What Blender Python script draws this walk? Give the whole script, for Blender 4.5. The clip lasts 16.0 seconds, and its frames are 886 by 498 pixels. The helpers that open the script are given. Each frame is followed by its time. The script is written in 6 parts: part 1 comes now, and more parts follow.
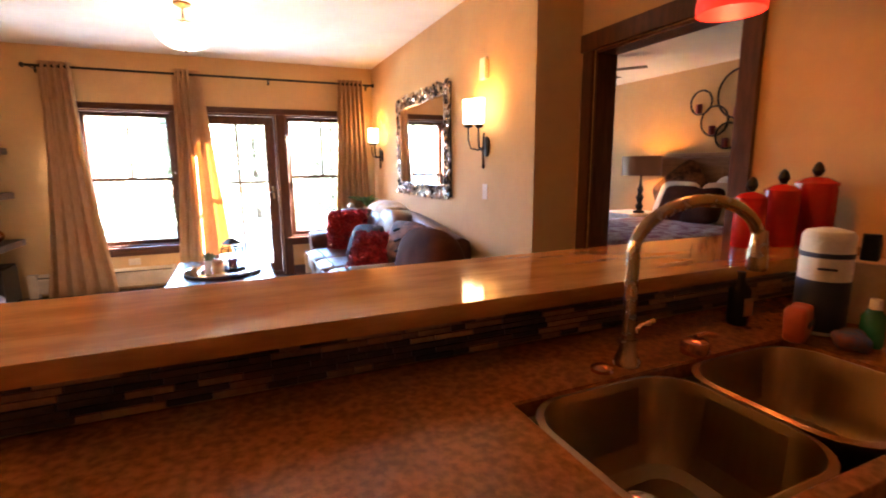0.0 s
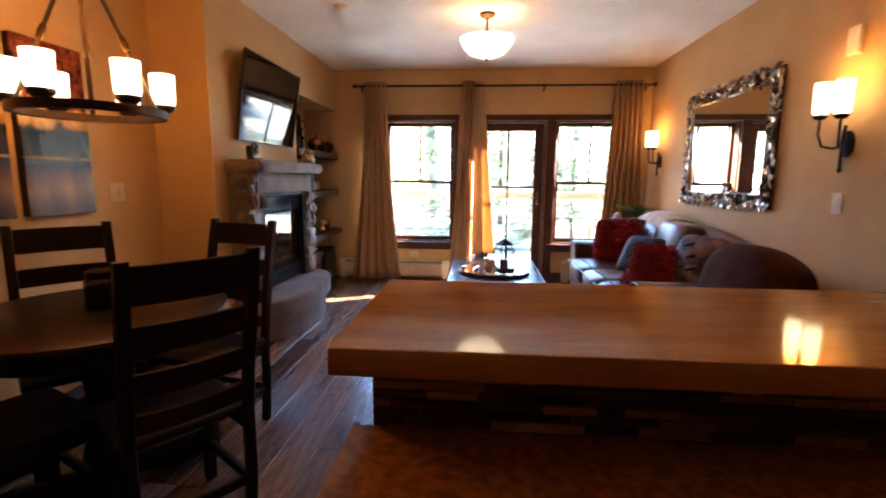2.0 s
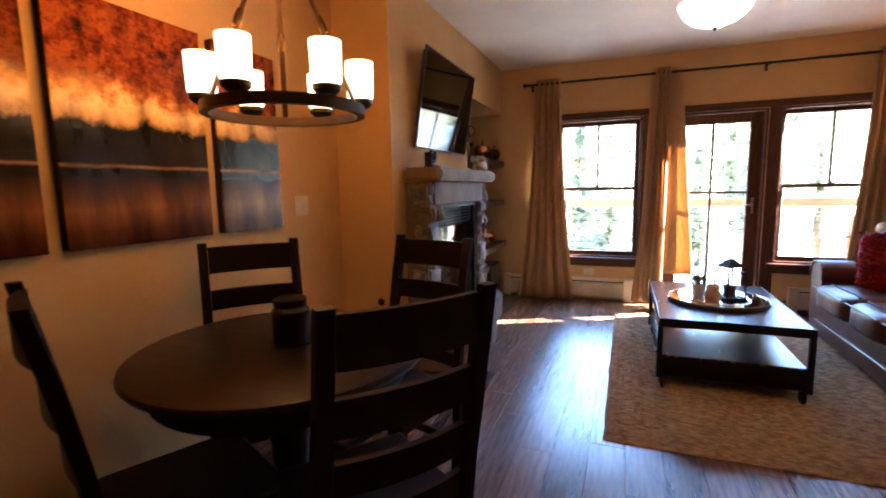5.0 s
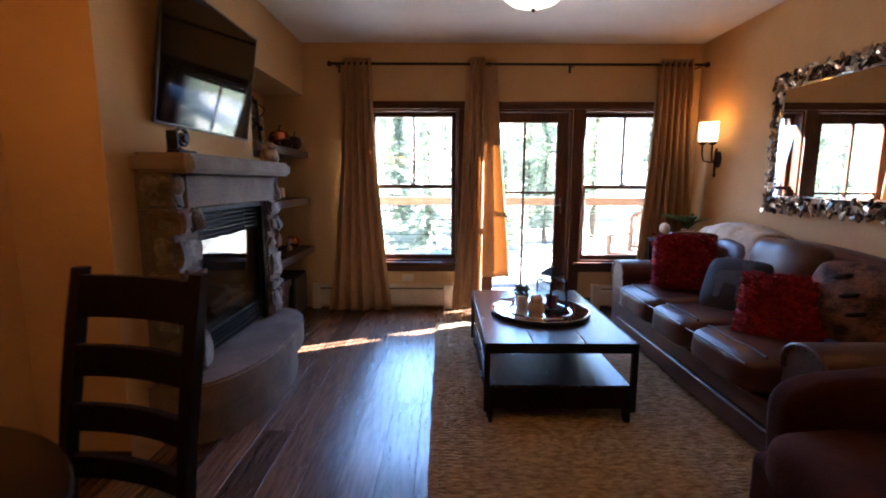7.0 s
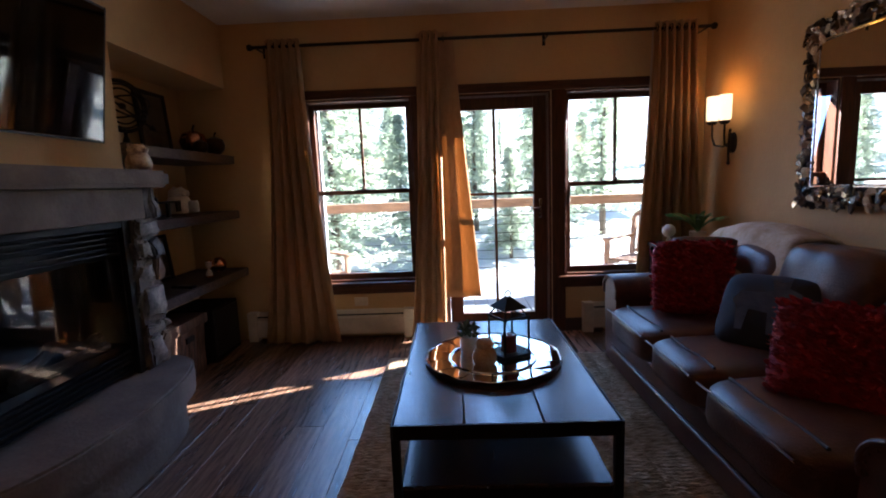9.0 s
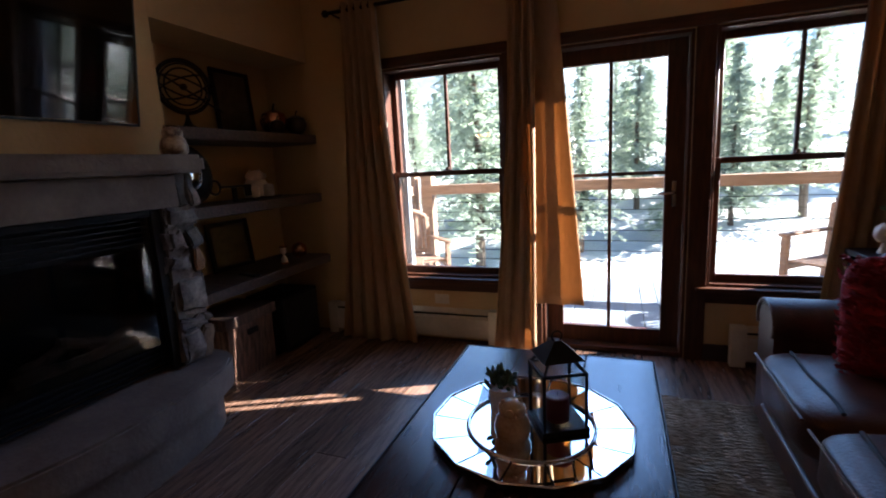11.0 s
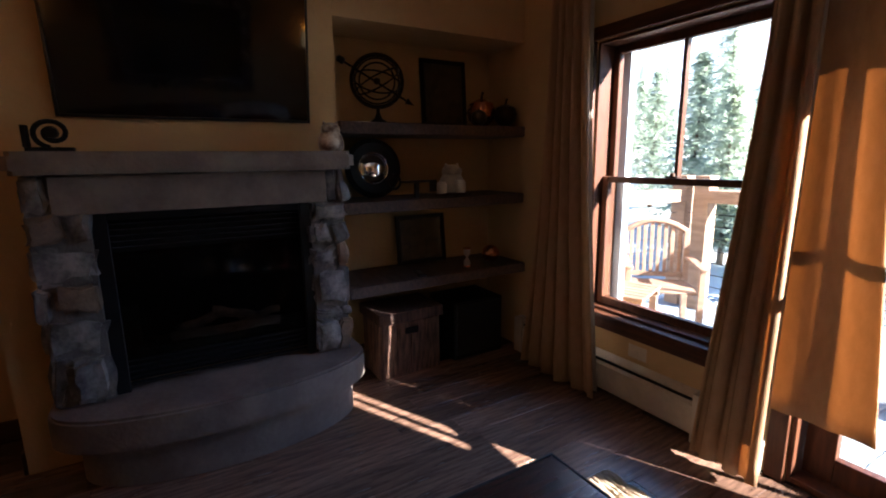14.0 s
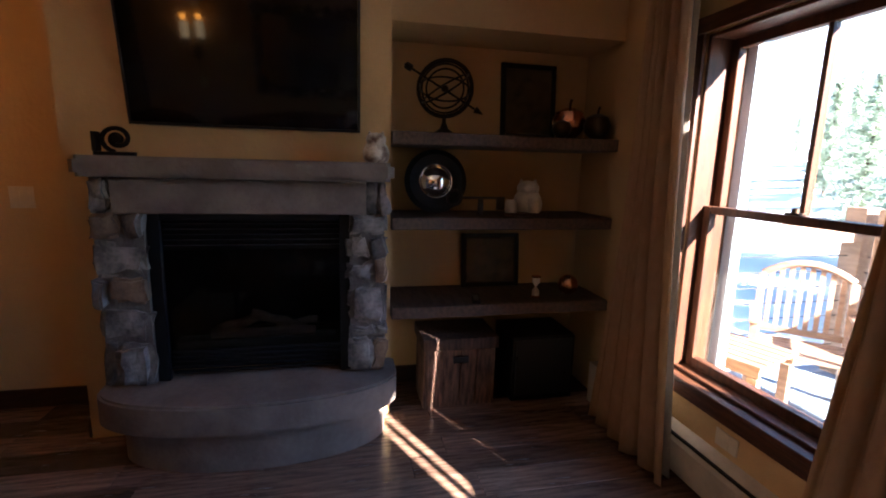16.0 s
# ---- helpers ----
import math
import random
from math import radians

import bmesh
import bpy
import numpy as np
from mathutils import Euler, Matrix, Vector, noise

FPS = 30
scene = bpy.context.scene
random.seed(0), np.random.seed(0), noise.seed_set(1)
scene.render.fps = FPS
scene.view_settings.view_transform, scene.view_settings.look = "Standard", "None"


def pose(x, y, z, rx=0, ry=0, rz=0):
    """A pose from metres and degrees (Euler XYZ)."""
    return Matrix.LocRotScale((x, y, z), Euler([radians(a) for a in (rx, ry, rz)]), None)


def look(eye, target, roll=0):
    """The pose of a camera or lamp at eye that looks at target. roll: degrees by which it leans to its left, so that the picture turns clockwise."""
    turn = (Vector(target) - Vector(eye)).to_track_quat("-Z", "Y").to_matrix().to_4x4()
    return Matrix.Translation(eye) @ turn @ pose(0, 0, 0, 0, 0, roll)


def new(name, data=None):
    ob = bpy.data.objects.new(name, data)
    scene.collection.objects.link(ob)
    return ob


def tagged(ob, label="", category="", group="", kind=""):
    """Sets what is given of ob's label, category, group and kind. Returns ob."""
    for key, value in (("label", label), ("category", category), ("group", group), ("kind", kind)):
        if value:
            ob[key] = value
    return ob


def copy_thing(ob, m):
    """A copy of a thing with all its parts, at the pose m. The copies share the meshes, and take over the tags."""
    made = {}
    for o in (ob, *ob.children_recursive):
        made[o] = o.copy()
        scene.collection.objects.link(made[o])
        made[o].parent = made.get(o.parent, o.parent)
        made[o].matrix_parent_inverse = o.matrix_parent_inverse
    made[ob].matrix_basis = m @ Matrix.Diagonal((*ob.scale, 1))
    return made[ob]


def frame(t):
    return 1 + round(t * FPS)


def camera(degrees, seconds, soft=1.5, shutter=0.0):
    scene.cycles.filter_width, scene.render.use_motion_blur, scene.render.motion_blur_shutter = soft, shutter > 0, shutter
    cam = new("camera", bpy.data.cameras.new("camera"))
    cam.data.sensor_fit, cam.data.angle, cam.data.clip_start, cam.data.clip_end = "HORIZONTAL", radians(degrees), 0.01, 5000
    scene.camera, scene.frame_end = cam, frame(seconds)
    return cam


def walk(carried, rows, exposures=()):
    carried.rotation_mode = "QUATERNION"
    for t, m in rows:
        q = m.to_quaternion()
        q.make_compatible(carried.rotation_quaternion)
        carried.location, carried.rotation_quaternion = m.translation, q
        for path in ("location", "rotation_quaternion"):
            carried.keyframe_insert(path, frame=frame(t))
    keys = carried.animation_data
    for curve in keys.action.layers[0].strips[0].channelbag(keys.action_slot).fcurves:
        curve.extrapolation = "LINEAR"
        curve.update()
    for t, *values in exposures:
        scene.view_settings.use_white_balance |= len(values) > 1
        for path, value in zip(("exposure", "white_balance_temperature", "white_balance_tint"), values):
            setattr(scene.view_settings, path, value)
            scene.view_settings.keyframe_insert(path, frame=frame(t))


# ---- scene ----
cam = camera(87.0, 16.0, soft=1.9, shutter=0.3)
PATH = [
    (0, (-0.286, 0.499, 1.359), (0.496, 2.307, 1.011), -0.5),
    (0.5, (-0.339, 0.541, 1.377), (0.221, 2.43, 1.037), -0.2),
    (1, (-0.442, 0.604, 1.356), (-0.089, 2.547, 1.036), 0.1),
    (1.5, (-0.539, 0.705, 1.322), (-0.427, 2.678, 1.016), 0.5),
    (2, (-0.607, 0.79, 1.295), (-0.762, 2.761, 0.994), 0.5),
    (2.5, (-0.636, 0.82, 1.29), (-1.072, 2.747, 0.981), -0.0),
    (3, (-0.690, 0.885, 1.283), (-1.418, 2.722, 0.973), -0.6),
    (3.2, (-0.722, 0.893, 1.292), (-1.550, 2.683, 0.972), -0.7),
    (3.7, (-0.835, 0.925, 1.292), (-1.762, 2.697, 0.992), -0.8),
    (4.3, (-0.955, 1.060, 1.285), (-1.900, 2.823, 1.005), -0.9),
    (4.9, (-1.055, 1.235, 1.278), (-1.830, 3.079, 1.016), -1.0),
    (5.3, (-1.103, 1.345, 1.272), (-1.712, 3.233, 1.022), -1.0),
    (5.5, (-1.125, 1.369, 1.277), (-1.655, 3.281, 1.025), -0.9),
    (6, (-1.147, 1.504, 1.298), (-1.486, 3.458, 1.036), -0.5),
    (6.5, (-1.151, 1.753, 1.298), (-1.289, 3.728, 1.019), 0.1),
    (7, (-1.083, 2.018, 1.295), (-1.085, 3.997, 1.009), 0.2),
    (7.5, (-0.99, 2.249, 1.306), (-0.924, 4.227, 1.017), -0.2),
    (8, (-0.889, 2.442, 1.321), (-0.811, 4.42, 1.035), -0.9),
    (8.2, (-0.836, 2.527, 1.311), (-0.771, 4.507, 1.035), -1.0),
    (10.3, (-0.345, 3.32, 1.279), (-0.756, 5.255, 0.982), -3.0),
    (10.5, (-0.32, 3.399, 1.305), (-0.799, 5.314, 0.98), -2.6),
    (11, (-0.216, 3.573, 1.3), (-0.915, 5.414, 0.948), -3.0),
    (11.5, (-0.038, 3.788, 1.323), (-1.013, 5.489, 0.927), -4.3),
    (12, (-0.009, 3.955, 1.297), (-1.16, 5.539, 0.889), -4.1),
    (12.5, (-0.023, 4.081, 1.315), (-1.3, 5.566, 0.91), -2.9),
    (13, (-0.021, 4.238, 1.342), (-1.436, 5.595, 0.95), -1.8),
    (13.5, (0.052, 4.424, 1.345), (-1.52, 5.604, 0.975), -1.2),
    (14, (0.099, 4.606, 1.369), (-1.596, 5.599, 0.993), -0.7),
    (14.5, (0.11, 4.804, 1.375), (-1.679, 5.615, 1.003), -0.3),
    (15, (0.1, 4.969, 1.391), (-1.755, 5.62, 1.023), 0.2),
    (15.5, (0.071, 5.082, 1.407), (-1.823, 5.616, 1.046), 0.7),
    (16, (0.031, 5.195, 1.409), (-1.893, 5.615, 1.06), 1.5),
]
EXPO = [(0.0, 6.95), (1.0, 6.27), (2.5, 5.70), (5.5, 5.68), (6.3, 5.45), (7.0, 5.03), (7.5, 4.72), (8.0, 4.38), (10.5, 3.50), (11.0, 3.38), (12.0, 3.30), (13.5, 3.60), (15.0, 3.98), (16.0, 4.27)]
walk(cam, [(t, look(eye, target, roll)) for t, eye, target, roll in PATH], [(t, e, 6120 - 560 * min(1, max(0, (t - 4) / 4)), 17) for t, e in EXPO])

# ---- world and large lights ----
SUN_EL, SUN_AZ = radians(26.5), math.atan2(1.0, 2.12)
world = bpy.data.worlds.new("world")
scene.world = world
world.use_nodes = True
sky = world.node_tree.nodes.new("ShaderNodeTexSky")
sky.sky_type, sky.sun_disc, sky.sun_elevation, sky.sun_rotation = "NISHITA", False, SUN_EL, math.pi / 2 - SUN_AZ
sky.altitude = 2500
world.node_tree.links.new(sky.outputs[0], world.node_tree.nodes["Background"].inputs[0])
world.node_tree.nodes["Background"].inputs[1].default_value = 0.048
sun = new("sun", bpy.data.lights.new("sun", "SUN"))
sun.data.energy, sun.data.angle, sun.data.color = 5.0, radians(0.5), (1.0, 0.9, 0.74)
sun.rotation_euler = Vector((math.cos(SUN_EL) * math.cos(SUN_AZ), math.cos(SUN_EL) * math.sin(SUN_AZ), math.sin(SUN_EL))).to_track_quat("Z", "Y").to_euler()


def lamp(name, xyz, watts, color=(1.0, 0.62, 0.3), size=0.04):
    ob = new(name, bpy.data.lights.new(name, "POINT"))
    ob.data.energy, ob.data.color, ob.data.shadow_soft_size, ob.location = watts, color, size, xyz
    return ob


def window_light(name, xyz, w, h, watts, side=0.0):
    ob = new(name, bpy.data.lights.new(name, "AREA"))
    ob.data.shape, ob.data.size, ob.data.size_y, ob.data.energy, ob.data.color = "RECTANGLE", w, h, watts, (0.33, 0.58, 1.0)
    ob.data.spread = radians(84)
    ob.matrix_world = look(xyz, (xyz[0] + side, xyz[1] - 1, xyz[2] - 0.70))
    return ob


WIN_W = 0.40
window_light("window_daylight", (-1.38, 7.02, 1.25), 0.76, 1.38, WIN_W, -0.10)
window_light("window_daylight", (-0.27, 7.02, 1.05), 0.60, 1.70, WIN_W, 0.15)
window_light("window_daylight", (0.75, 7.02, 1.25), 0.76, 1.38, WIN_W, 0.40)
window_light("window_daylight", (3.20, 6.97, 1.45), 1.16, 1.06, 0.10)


# ---- materials ----
def material(name, color, rough=0.6, metal=0.0, color2=None, scale=8.0, bump=0.0, bump_scale=60.0, stretch=(1, 1, 1), spec=0.5,
             vary=0.0, emit=None, strength=0.0, coat=0.0, transmission=0.0, subsurface=0.0, detail=6.0, island=False, rough_vary=0.08):
    m = bpy.data.materials.new(name)
    m.use_nodes = True
    n, l = m.node_tree.nodes, m.node_tree.links
    b = n["Principled BSDF"]
    b.inputs["Roughness"].default_value, b.inputs["Metallic"].default_value = rough, metal
    b.inputs["Specular IOR Level"].default_value = spec
    b.inputs["Coat Weight"].default_value = coat
    b.inputs["Transmission Weight"].default_value = transmission
    co, mp = n.new("ShaderNodeTexCoord"), n.new("ShaderNodeMapping")
    mp.inputs["Scale"].default_value = stretch
    l.new(co.outputs["Object"], mp.inputs["Vector"])
    big, small = n.new("ShaderNodeTexNoise"), n.new("ShaderNodeTexNoise")
    big.inputs["Scale"].default_value, big.inputs["Detail"].default_value = scale, detail
    small.inputs["Scale"].default_value, small.inputs["Detail"].default_value = scale * 7, 4
    for t in (big, small):
        l.new(mp.outputs["Vector"], t.inputs["Vector"])
    c2 = color2 or tuple(c * 0.82 for c in color)
    mix, ramp = n.new("ShaderNodeMix"), n.new("ShaderNodeValToRGB")
    mix.data_type = "RGBA"
    ramp.color_ramp.elements[0].position, ramp.color_ramp.elements[1].position = 0.36, 0.64
    add = n.new("ShaderNodeMath")
    add.operation = "MULTIPLY_ADD"
    add.inputs[1].default_value, add.inputs[2].default_value = 0.35, -0.175
    l.new(small.outputs["Fac"], add.inputs[0])
    tot = n.new("ShaderNodeMath")
    l.new(big.outputs["Fac"], tot.inputs[0])
    l.new(add.outputs[0], tot.inputs[1])
    l.new(tot.outputs[0], ramp.inputs[0])
    l.new(ramp.outputs[0], mix.inputs["Factor"])
    mix.inputs["A"].default_value, mix.inputs["B"].default_value = (*color, 1), (*c2, 1)
    out = mix.outputs["Result"]
    if vary:
        hsv, rnd, mr = n.new("ShaderNodeHueSaturation"), n.new("ShaderNodeNewGeometry" if island else "ShaderNodeObjectInfo"), n.new("ShaderNodeMapRange")
        mr.inputs["To Min"].default_value, mr.inputs["To Max"].default_value = 1 - vary, 1 + vary
        l.new(rnd.outputs["Random Per Island" if island else "Random"], mr.inputs["Value"])
        l.new(mr.outputs[0], hsv.inputs["Value"])
        l.new(out, hsv.inputs["Color"])
        out = hsv.outputs[0]
    l.new(out, b.inputs["Base Color"])
    if rough_vary and rough > 0.05:
        rr = n.new("ShaderNodeMapRange")
        rr.inputs["To Min"].default_value, rr.inputs["To Max"].default_value = max(0.02, rough - rough_vary), min(1, rough + rough_vary)
        l.new(big.outputs["Fac"], rr.inputs["Value"])
        l.new(rr.outputs[0], b.inputs["Roughness"])
    if bump:
        tex, bp = n.new("ShaderNodeTexNoise"), n.new("ShaderNodeBump")
        tex.inputs["Scale"].default_value, tex.inputs["Detail"].default_value = bump_scale, 5
        l.new(mp.outputs["Vector"], tex.inputs["Vector"])
        bp.inputs["Strength"].default_value, bp.inputs["Distance"].default_value = bump, 0.01
        l.new(tex.outputs["Fac"], bp.inputs["Height"])
        l.new(bp.outputs[0], b.inputs["Normal"])
    if emit:
        b.inputs["Emission Color"].default_value, b.inputs["Emission Strength"].default_value = (*emit, 1), strength
    if subsurface:
        b.inputs["Subsurface Weight"].default_value = subsurface
    return m


WALL = material("wall_paint", (0.51, 0.325, 0.138), 0.75, color2=(0.47, 0.297, 0.124), scale=2.5, bump=0.25, bump_scale=45)
CEIL = material("ceiling_paint", (0.70, 0.69, 0.67), 0.8, color2=(0.65, 0.64, 0.62), scale=3, bump=0.5, bump_scale=70)
TRIM = material("stained_trim", (0.080, 0.027, 0.010), 0.5, spec=0.25, color2=(0.045, 0.015, 0.006), scale=6, stretch=(8, 8, 1), bump=0.1, bump_scale=40)
TRIM_H = material("stained_trim_level", (0.080, 0.027, 0.010), 0.5, spec=0.25, color2=(0.045, 0.015, 0.006), scale=6, stretch=(1, 8, 8), bump=0.1, bump_scale=40)
BASE = material("baseboard_wood", (0.05, 0.02, 0.009), 0.42, color2=(0.03, 0.012, 0.006), scale=6, stretch=(1, 1, 6))
PLANK = material("floor_plank", (0.20, 0.115, 0.075), 0.24, spec=0.8, color2=(0.085, 0.047, 0.031), scale=5, stretch=(9, 0.9, 1), bump=0.18, bump_scale=30, vary=0.5, rough_vary=0.1)
GROUT = material("floor_gap", (0.05, 0.03, 0.018), 0.9)
BAR = material("bar_stone", (0.47, 0.215, 0.055), 0.07, color2=(0.33, 0.14, 0.034), scale=3.0, stretch=(1.0, 5, 5), bump=0.01, bump_scale=20, rough_vary=0.04)
GRANITE = material("counter_granite", (0.34, 0.125, 0.032), 0.17, color2=(0.19, 0.066, 0.018), scale=60, bump=0.03, bump_scale=90, rough_vary=0.05)
TILE = material("mosaic_tile", (0.060, 0.026, 0.012), 0.3, color2=(0.030, 0.014, 0.007), scale=25, vary=0.8)
TILE2 = material("mosaic_tile_light", (0.36, 0.19, 0.085), 0.35, color2=(0.24, 0.12, 0.05), scale=25, vary=0.35)
DARKWOOD = material("espresso_wood", (0.011, 0.005, 0.0035), 0.5, spec=0.16, color2=(0.009, 0.004, 0.003), scale=7, stretch=(6, 6, 1), bump=0.12, bump_scale=50)
TABLETOP = material("dining_top", (0.026, 0.011, 0.006), 0.33, spec=0.35, color2=(0.018, 0.008, 0.005), scale=5, stretch=(1, 6, 1), bump=0.08)
COFFEE = material("coffee_top", (0.050, 0.026, 0.018), 0.24, spec=0.6, color2=(0.024, 0.013, 0.010), scale=5, stretch=(8, 0.8, 1), bump=0.07, bump_scale=22, vary=0.15)
IRON = material("dark_iron", (0.022, 0.018, 0.016), 0.45, 0.7, scale=20, bump=0.15)
BRONZE = material("bronze", (0.055, 0.032, 0.018), 0.42, 0.85, scale=20, bump=0.1)
BLACK = material("black_metal", (0.008, 0.008, 0.009), 0.55, spec=0.2, scale=15)
SCREEN = material("tv_glass", (0.004, 0.004, 0.005), 0.05, scale=3, rough_vary=0.0, spec=0.6)
BEZEL = material("tv_bezel", (0.012, 0.012, 0.013), 0.3, scale=5)
CONCRETE = material("cast_stone", (0.200, 0.155, 0.125), 0.75, spec=0.3, color2=(0.140, 0.106, 0.085), scale=5, bump=0.35, bump_scale=55)
STONE = material("field_stone", (0.21, 0.185, 0.165), 0.75, color2=(0.055, 0.050, 0.048), scale=7, bump=1.0, bump_scale=24, vary=0.45)
STONE_T = material("rust_stone", (0.21, 0.135, 0.08), 0.8, color2=(0.12, 0.08, 0.055), scale=9, bump=0.9, bump_scale=28, vary=0.25)
MORTAR = material("mortar", (0.13, 0.115, 0.10), 0.9, scale=20, bump=0.6)
LEATHER = material("brown_leather", (0.090, 0.034, 0.021), 0.33, spec=0.40, color2=(0.052, 0.020, 0.013), scale=5, bump=0.22, bump_scale=110, rough_vary=0.1)
SEAM = material("seam_thread", (0.018, 0.008, 0.005), 0.7, scale=30)
SUEDE = material("rust_suede", (0.060, 0.016, 0.008), 0.9, spec=0.10, color2=(0.038, 0.011, 0.006), scale=7, bump=0.3, bump_scale=140)
RED = material("red_shag", (0.42, 0.012, 0.016), 0.8, color2=(0.24, 0.006, 0.010), scale=40, bump=0.5, bump_scale=150)
FUR = material("cream_throw", (0.62, 0.52, 0.40), 0.9, color2=(0.42, 0.30, 0.18), scale=8, bump=0.9, bump_scale=90)
BLUEP = material("navy_pillow", (0.014, 0.017, 0.032), 0.8, color2=(0.014, 0.017, 0.03), scale=9, bump=0.2, bump_scale=160)
PALEP = material("pale_print", (0.075, 0.095, 0.15), 0.85, color2=(0.05, 0.065, 0.11), scale=20)
HIDE = material("brown_hide", (0.19, 0.085, 0.048), 0.7, spec=0.25, color2=(0.026, 0.013, 0.009), scale=11, bump=0.3, bump_scale=90)
JUTE = material("jute", (0.60, 0.50, 0.37), 0.9, spec=0.2, color2=(0.29, 0.22, 0.145), scale=60, stretch=(0.30, 1.5, 1), bump=1.0, bump_scale=120)
LINEN = material("curtain_linen", (0.40, 0.245, 0.130), 0.85, color2=(0.33, 0.195, 0.100), scale=14, stretch=(3, 3, 1), bump=0.25, bump_scale=260)
HEATER = material("heater_enamel", (0.55, 0.46, 0.34), 0.45, scale=6)
STEEL = material("brushed_steel", (0.36, 0.25, 0.14), 0.30, 1.0, color2=(0.33, 0.225, 0.125), scale=12, stretch=(1, 8, 1), bump=0.008, bump_scale=300, rough_vary=0.04)
NICKEL = material("brushed_nickel", (0.60, 0.50, 0.36), 0.26, 1.0, scale=30)
COPPER = material("copper", (0.62, 0.26, 0.12), 0.25, 1.0, scale=15)
CHROME = material("chrome", (0.75, 0.75, 0.75), 0.12, 1.0, scale=10)
MIRROR = material("mirror_glass", (0.88, 0.88, 0.88), 0.01, 1.0, scale=3, rough_vary=0, color2=(0.88, 0.88, 0.88))
SHELL = material("capiz_chip", (0.46, 0.36, 0.24), 0.22, 0.75, color2=(0.10, 0.07, 0.05), scale=30, vary=0.75, island=True)
WHITEC = material("white_plastic", (0.72, 0.66, 0.55), 0.45, scale=5)
ALMOND = material("almond_plate", (0.60, 0.50, 0.36), 0.4, scale=5)
CERAMIC = material("owl_ceramic", (0.55, 0.40, 0.24), 0.2, color2=(0.34, 0.20, 0.10), scale=14)
PALECER = material("pale_ceramic", (0.66, 0.60, 0.50), 0.3, color2=(0.5, 0.44, 0.36), scale=18)
REDCER = material("red_enamel", (0.42, 0.012, 0.008), 0.18, scale=6, color2=(0.34, 0.010, 0.007))
SPECKLE = material("speckled_glaze", (0.58, 0.50, 0.40), 0.3, color2=(0.13, 0.075, 0.05), scale=24)
CANDLE = material("wine_candle", (0.16, 0.012, 0.018), 0.45, scale=8)
LEAF = material("succulent_leaf", (0.05, 0.10, 0.035), 0.5, color2=(0.025, 0.055, 0.02), scale=14)
FERN = material("fern_leaf", (0.10, 0.22, 0.05), 0.55, color2=(0.05, 0.12, 0.03), scale=14)
DECK = material("deck_board", (0.23, 0.265, 0.31), 0.75, color2=(0.18, 0.205, 0.245), scale=6, stretch=(1, 9, 1), bump=0.2, vary=0.1)
TEAK = material("teak", (0.27, 0.165, 0.11), 0.6, color2=(0.18, 0.105, 0.07), scale=8, stretch=(1, 1, 6), bump=0.15)
RAILW = material("rail_wood", (0.30, 0.19, 0.125), 0.7, color2=(0.22, 0.135, 0.085), scale=6, stretch=(1, 6, 6), bump=0.2)
# Needle green is paled to carry the washed-out glare of the bright outdoors.
NEEDLE = material("glare_paled_needles", (0.42, 0.45, 0.40), 0.7, color2=(0.27, 0.31, 0.26), scale=2, vary=0.45, island=True)
BARK = material("bark", (0.12, 0.085, 0.06), 0.9, scale=8, stretch=(4, 4, 1), bump=0.8)
SNOW = material("snowy_ground", (0.62, 0.62, 0.62), 0.9, color2=(0.46, 0.46, 0.45), scale=0.12, bump=0.4, bump_scale=2)
SIDING = material("siding", (0.30, 0.33, 0.38), 0.7, color2=(0.25, 0.28, 0.33), scale=5)
BURL = material("reclaimed_board", (0.085, 0.050, 0.033), 0.6, color2=(0.040, 0.023, 0.016), scale=7, stretch=(1, 7, 7), bump=0.4, bump_scale=30, vary=0.2)
CRATE = material("crate_board", (0.17, 0.090, 0.055), 0.75, color2=(0.05, 0.026, 0.017), scale=9, stretch=(6, 6, 1), bump=0.6, bump_scale=35, vary=0.35)
QUILT = material("quilt", (0.16, 0.03, 0.05), 0.85, color2=(0.42, 0.36, 0.34), scale=9, bump=0.3)
HEADB = material("headboard_wood", (0.36, 0.20, 0.10), 0.5, color2=(0.27, 0.145, 0.07), scale=6, stretch=(1, 1, 6))
LOG = material("ceramic_log", (0.22, 0.16, 0.12), 0.9, color2=(0.07, 0.05, 0.04), scale=10, bump=0.8)
PAPER = material("paper_towel", (0.80, 0.76, 0.70), 0.85, scale=12, bump=0.3, bump_scale=120)
NAVY = material("navy_label", (0.02, 0.03, 0.08), 0.5, scale=5)
GREENB = material("green_bottle", (0.02, 0.16, 0.06), 0.25, scale=5)
ORANGE = material("orange_packet", (0.55, 0.10, 0.03), 0.45, scale=9)
CARD = material("card_stock", (0.50, 0.36, 0.20), 0.7, scale=9)


def shade(name, color, strength, base=(0.85, 0.75, 0.58)):
    """Lit frosted glass: gives off light and lets the lamp inside through."""
    m = bpy.data.materials.new(name)
    m.use_nodes = True
    b = m.node_tree.nodes["Principled BSDF"]
    b.inputs["Base Color"].default_value, b.inputs["Roughness"].default_value = (*base, 1), 0.4
    b.inputs["Emission Color"].default_value, b.inputs["Emission Strength"].default_value = (*color, 1), strength
    return m


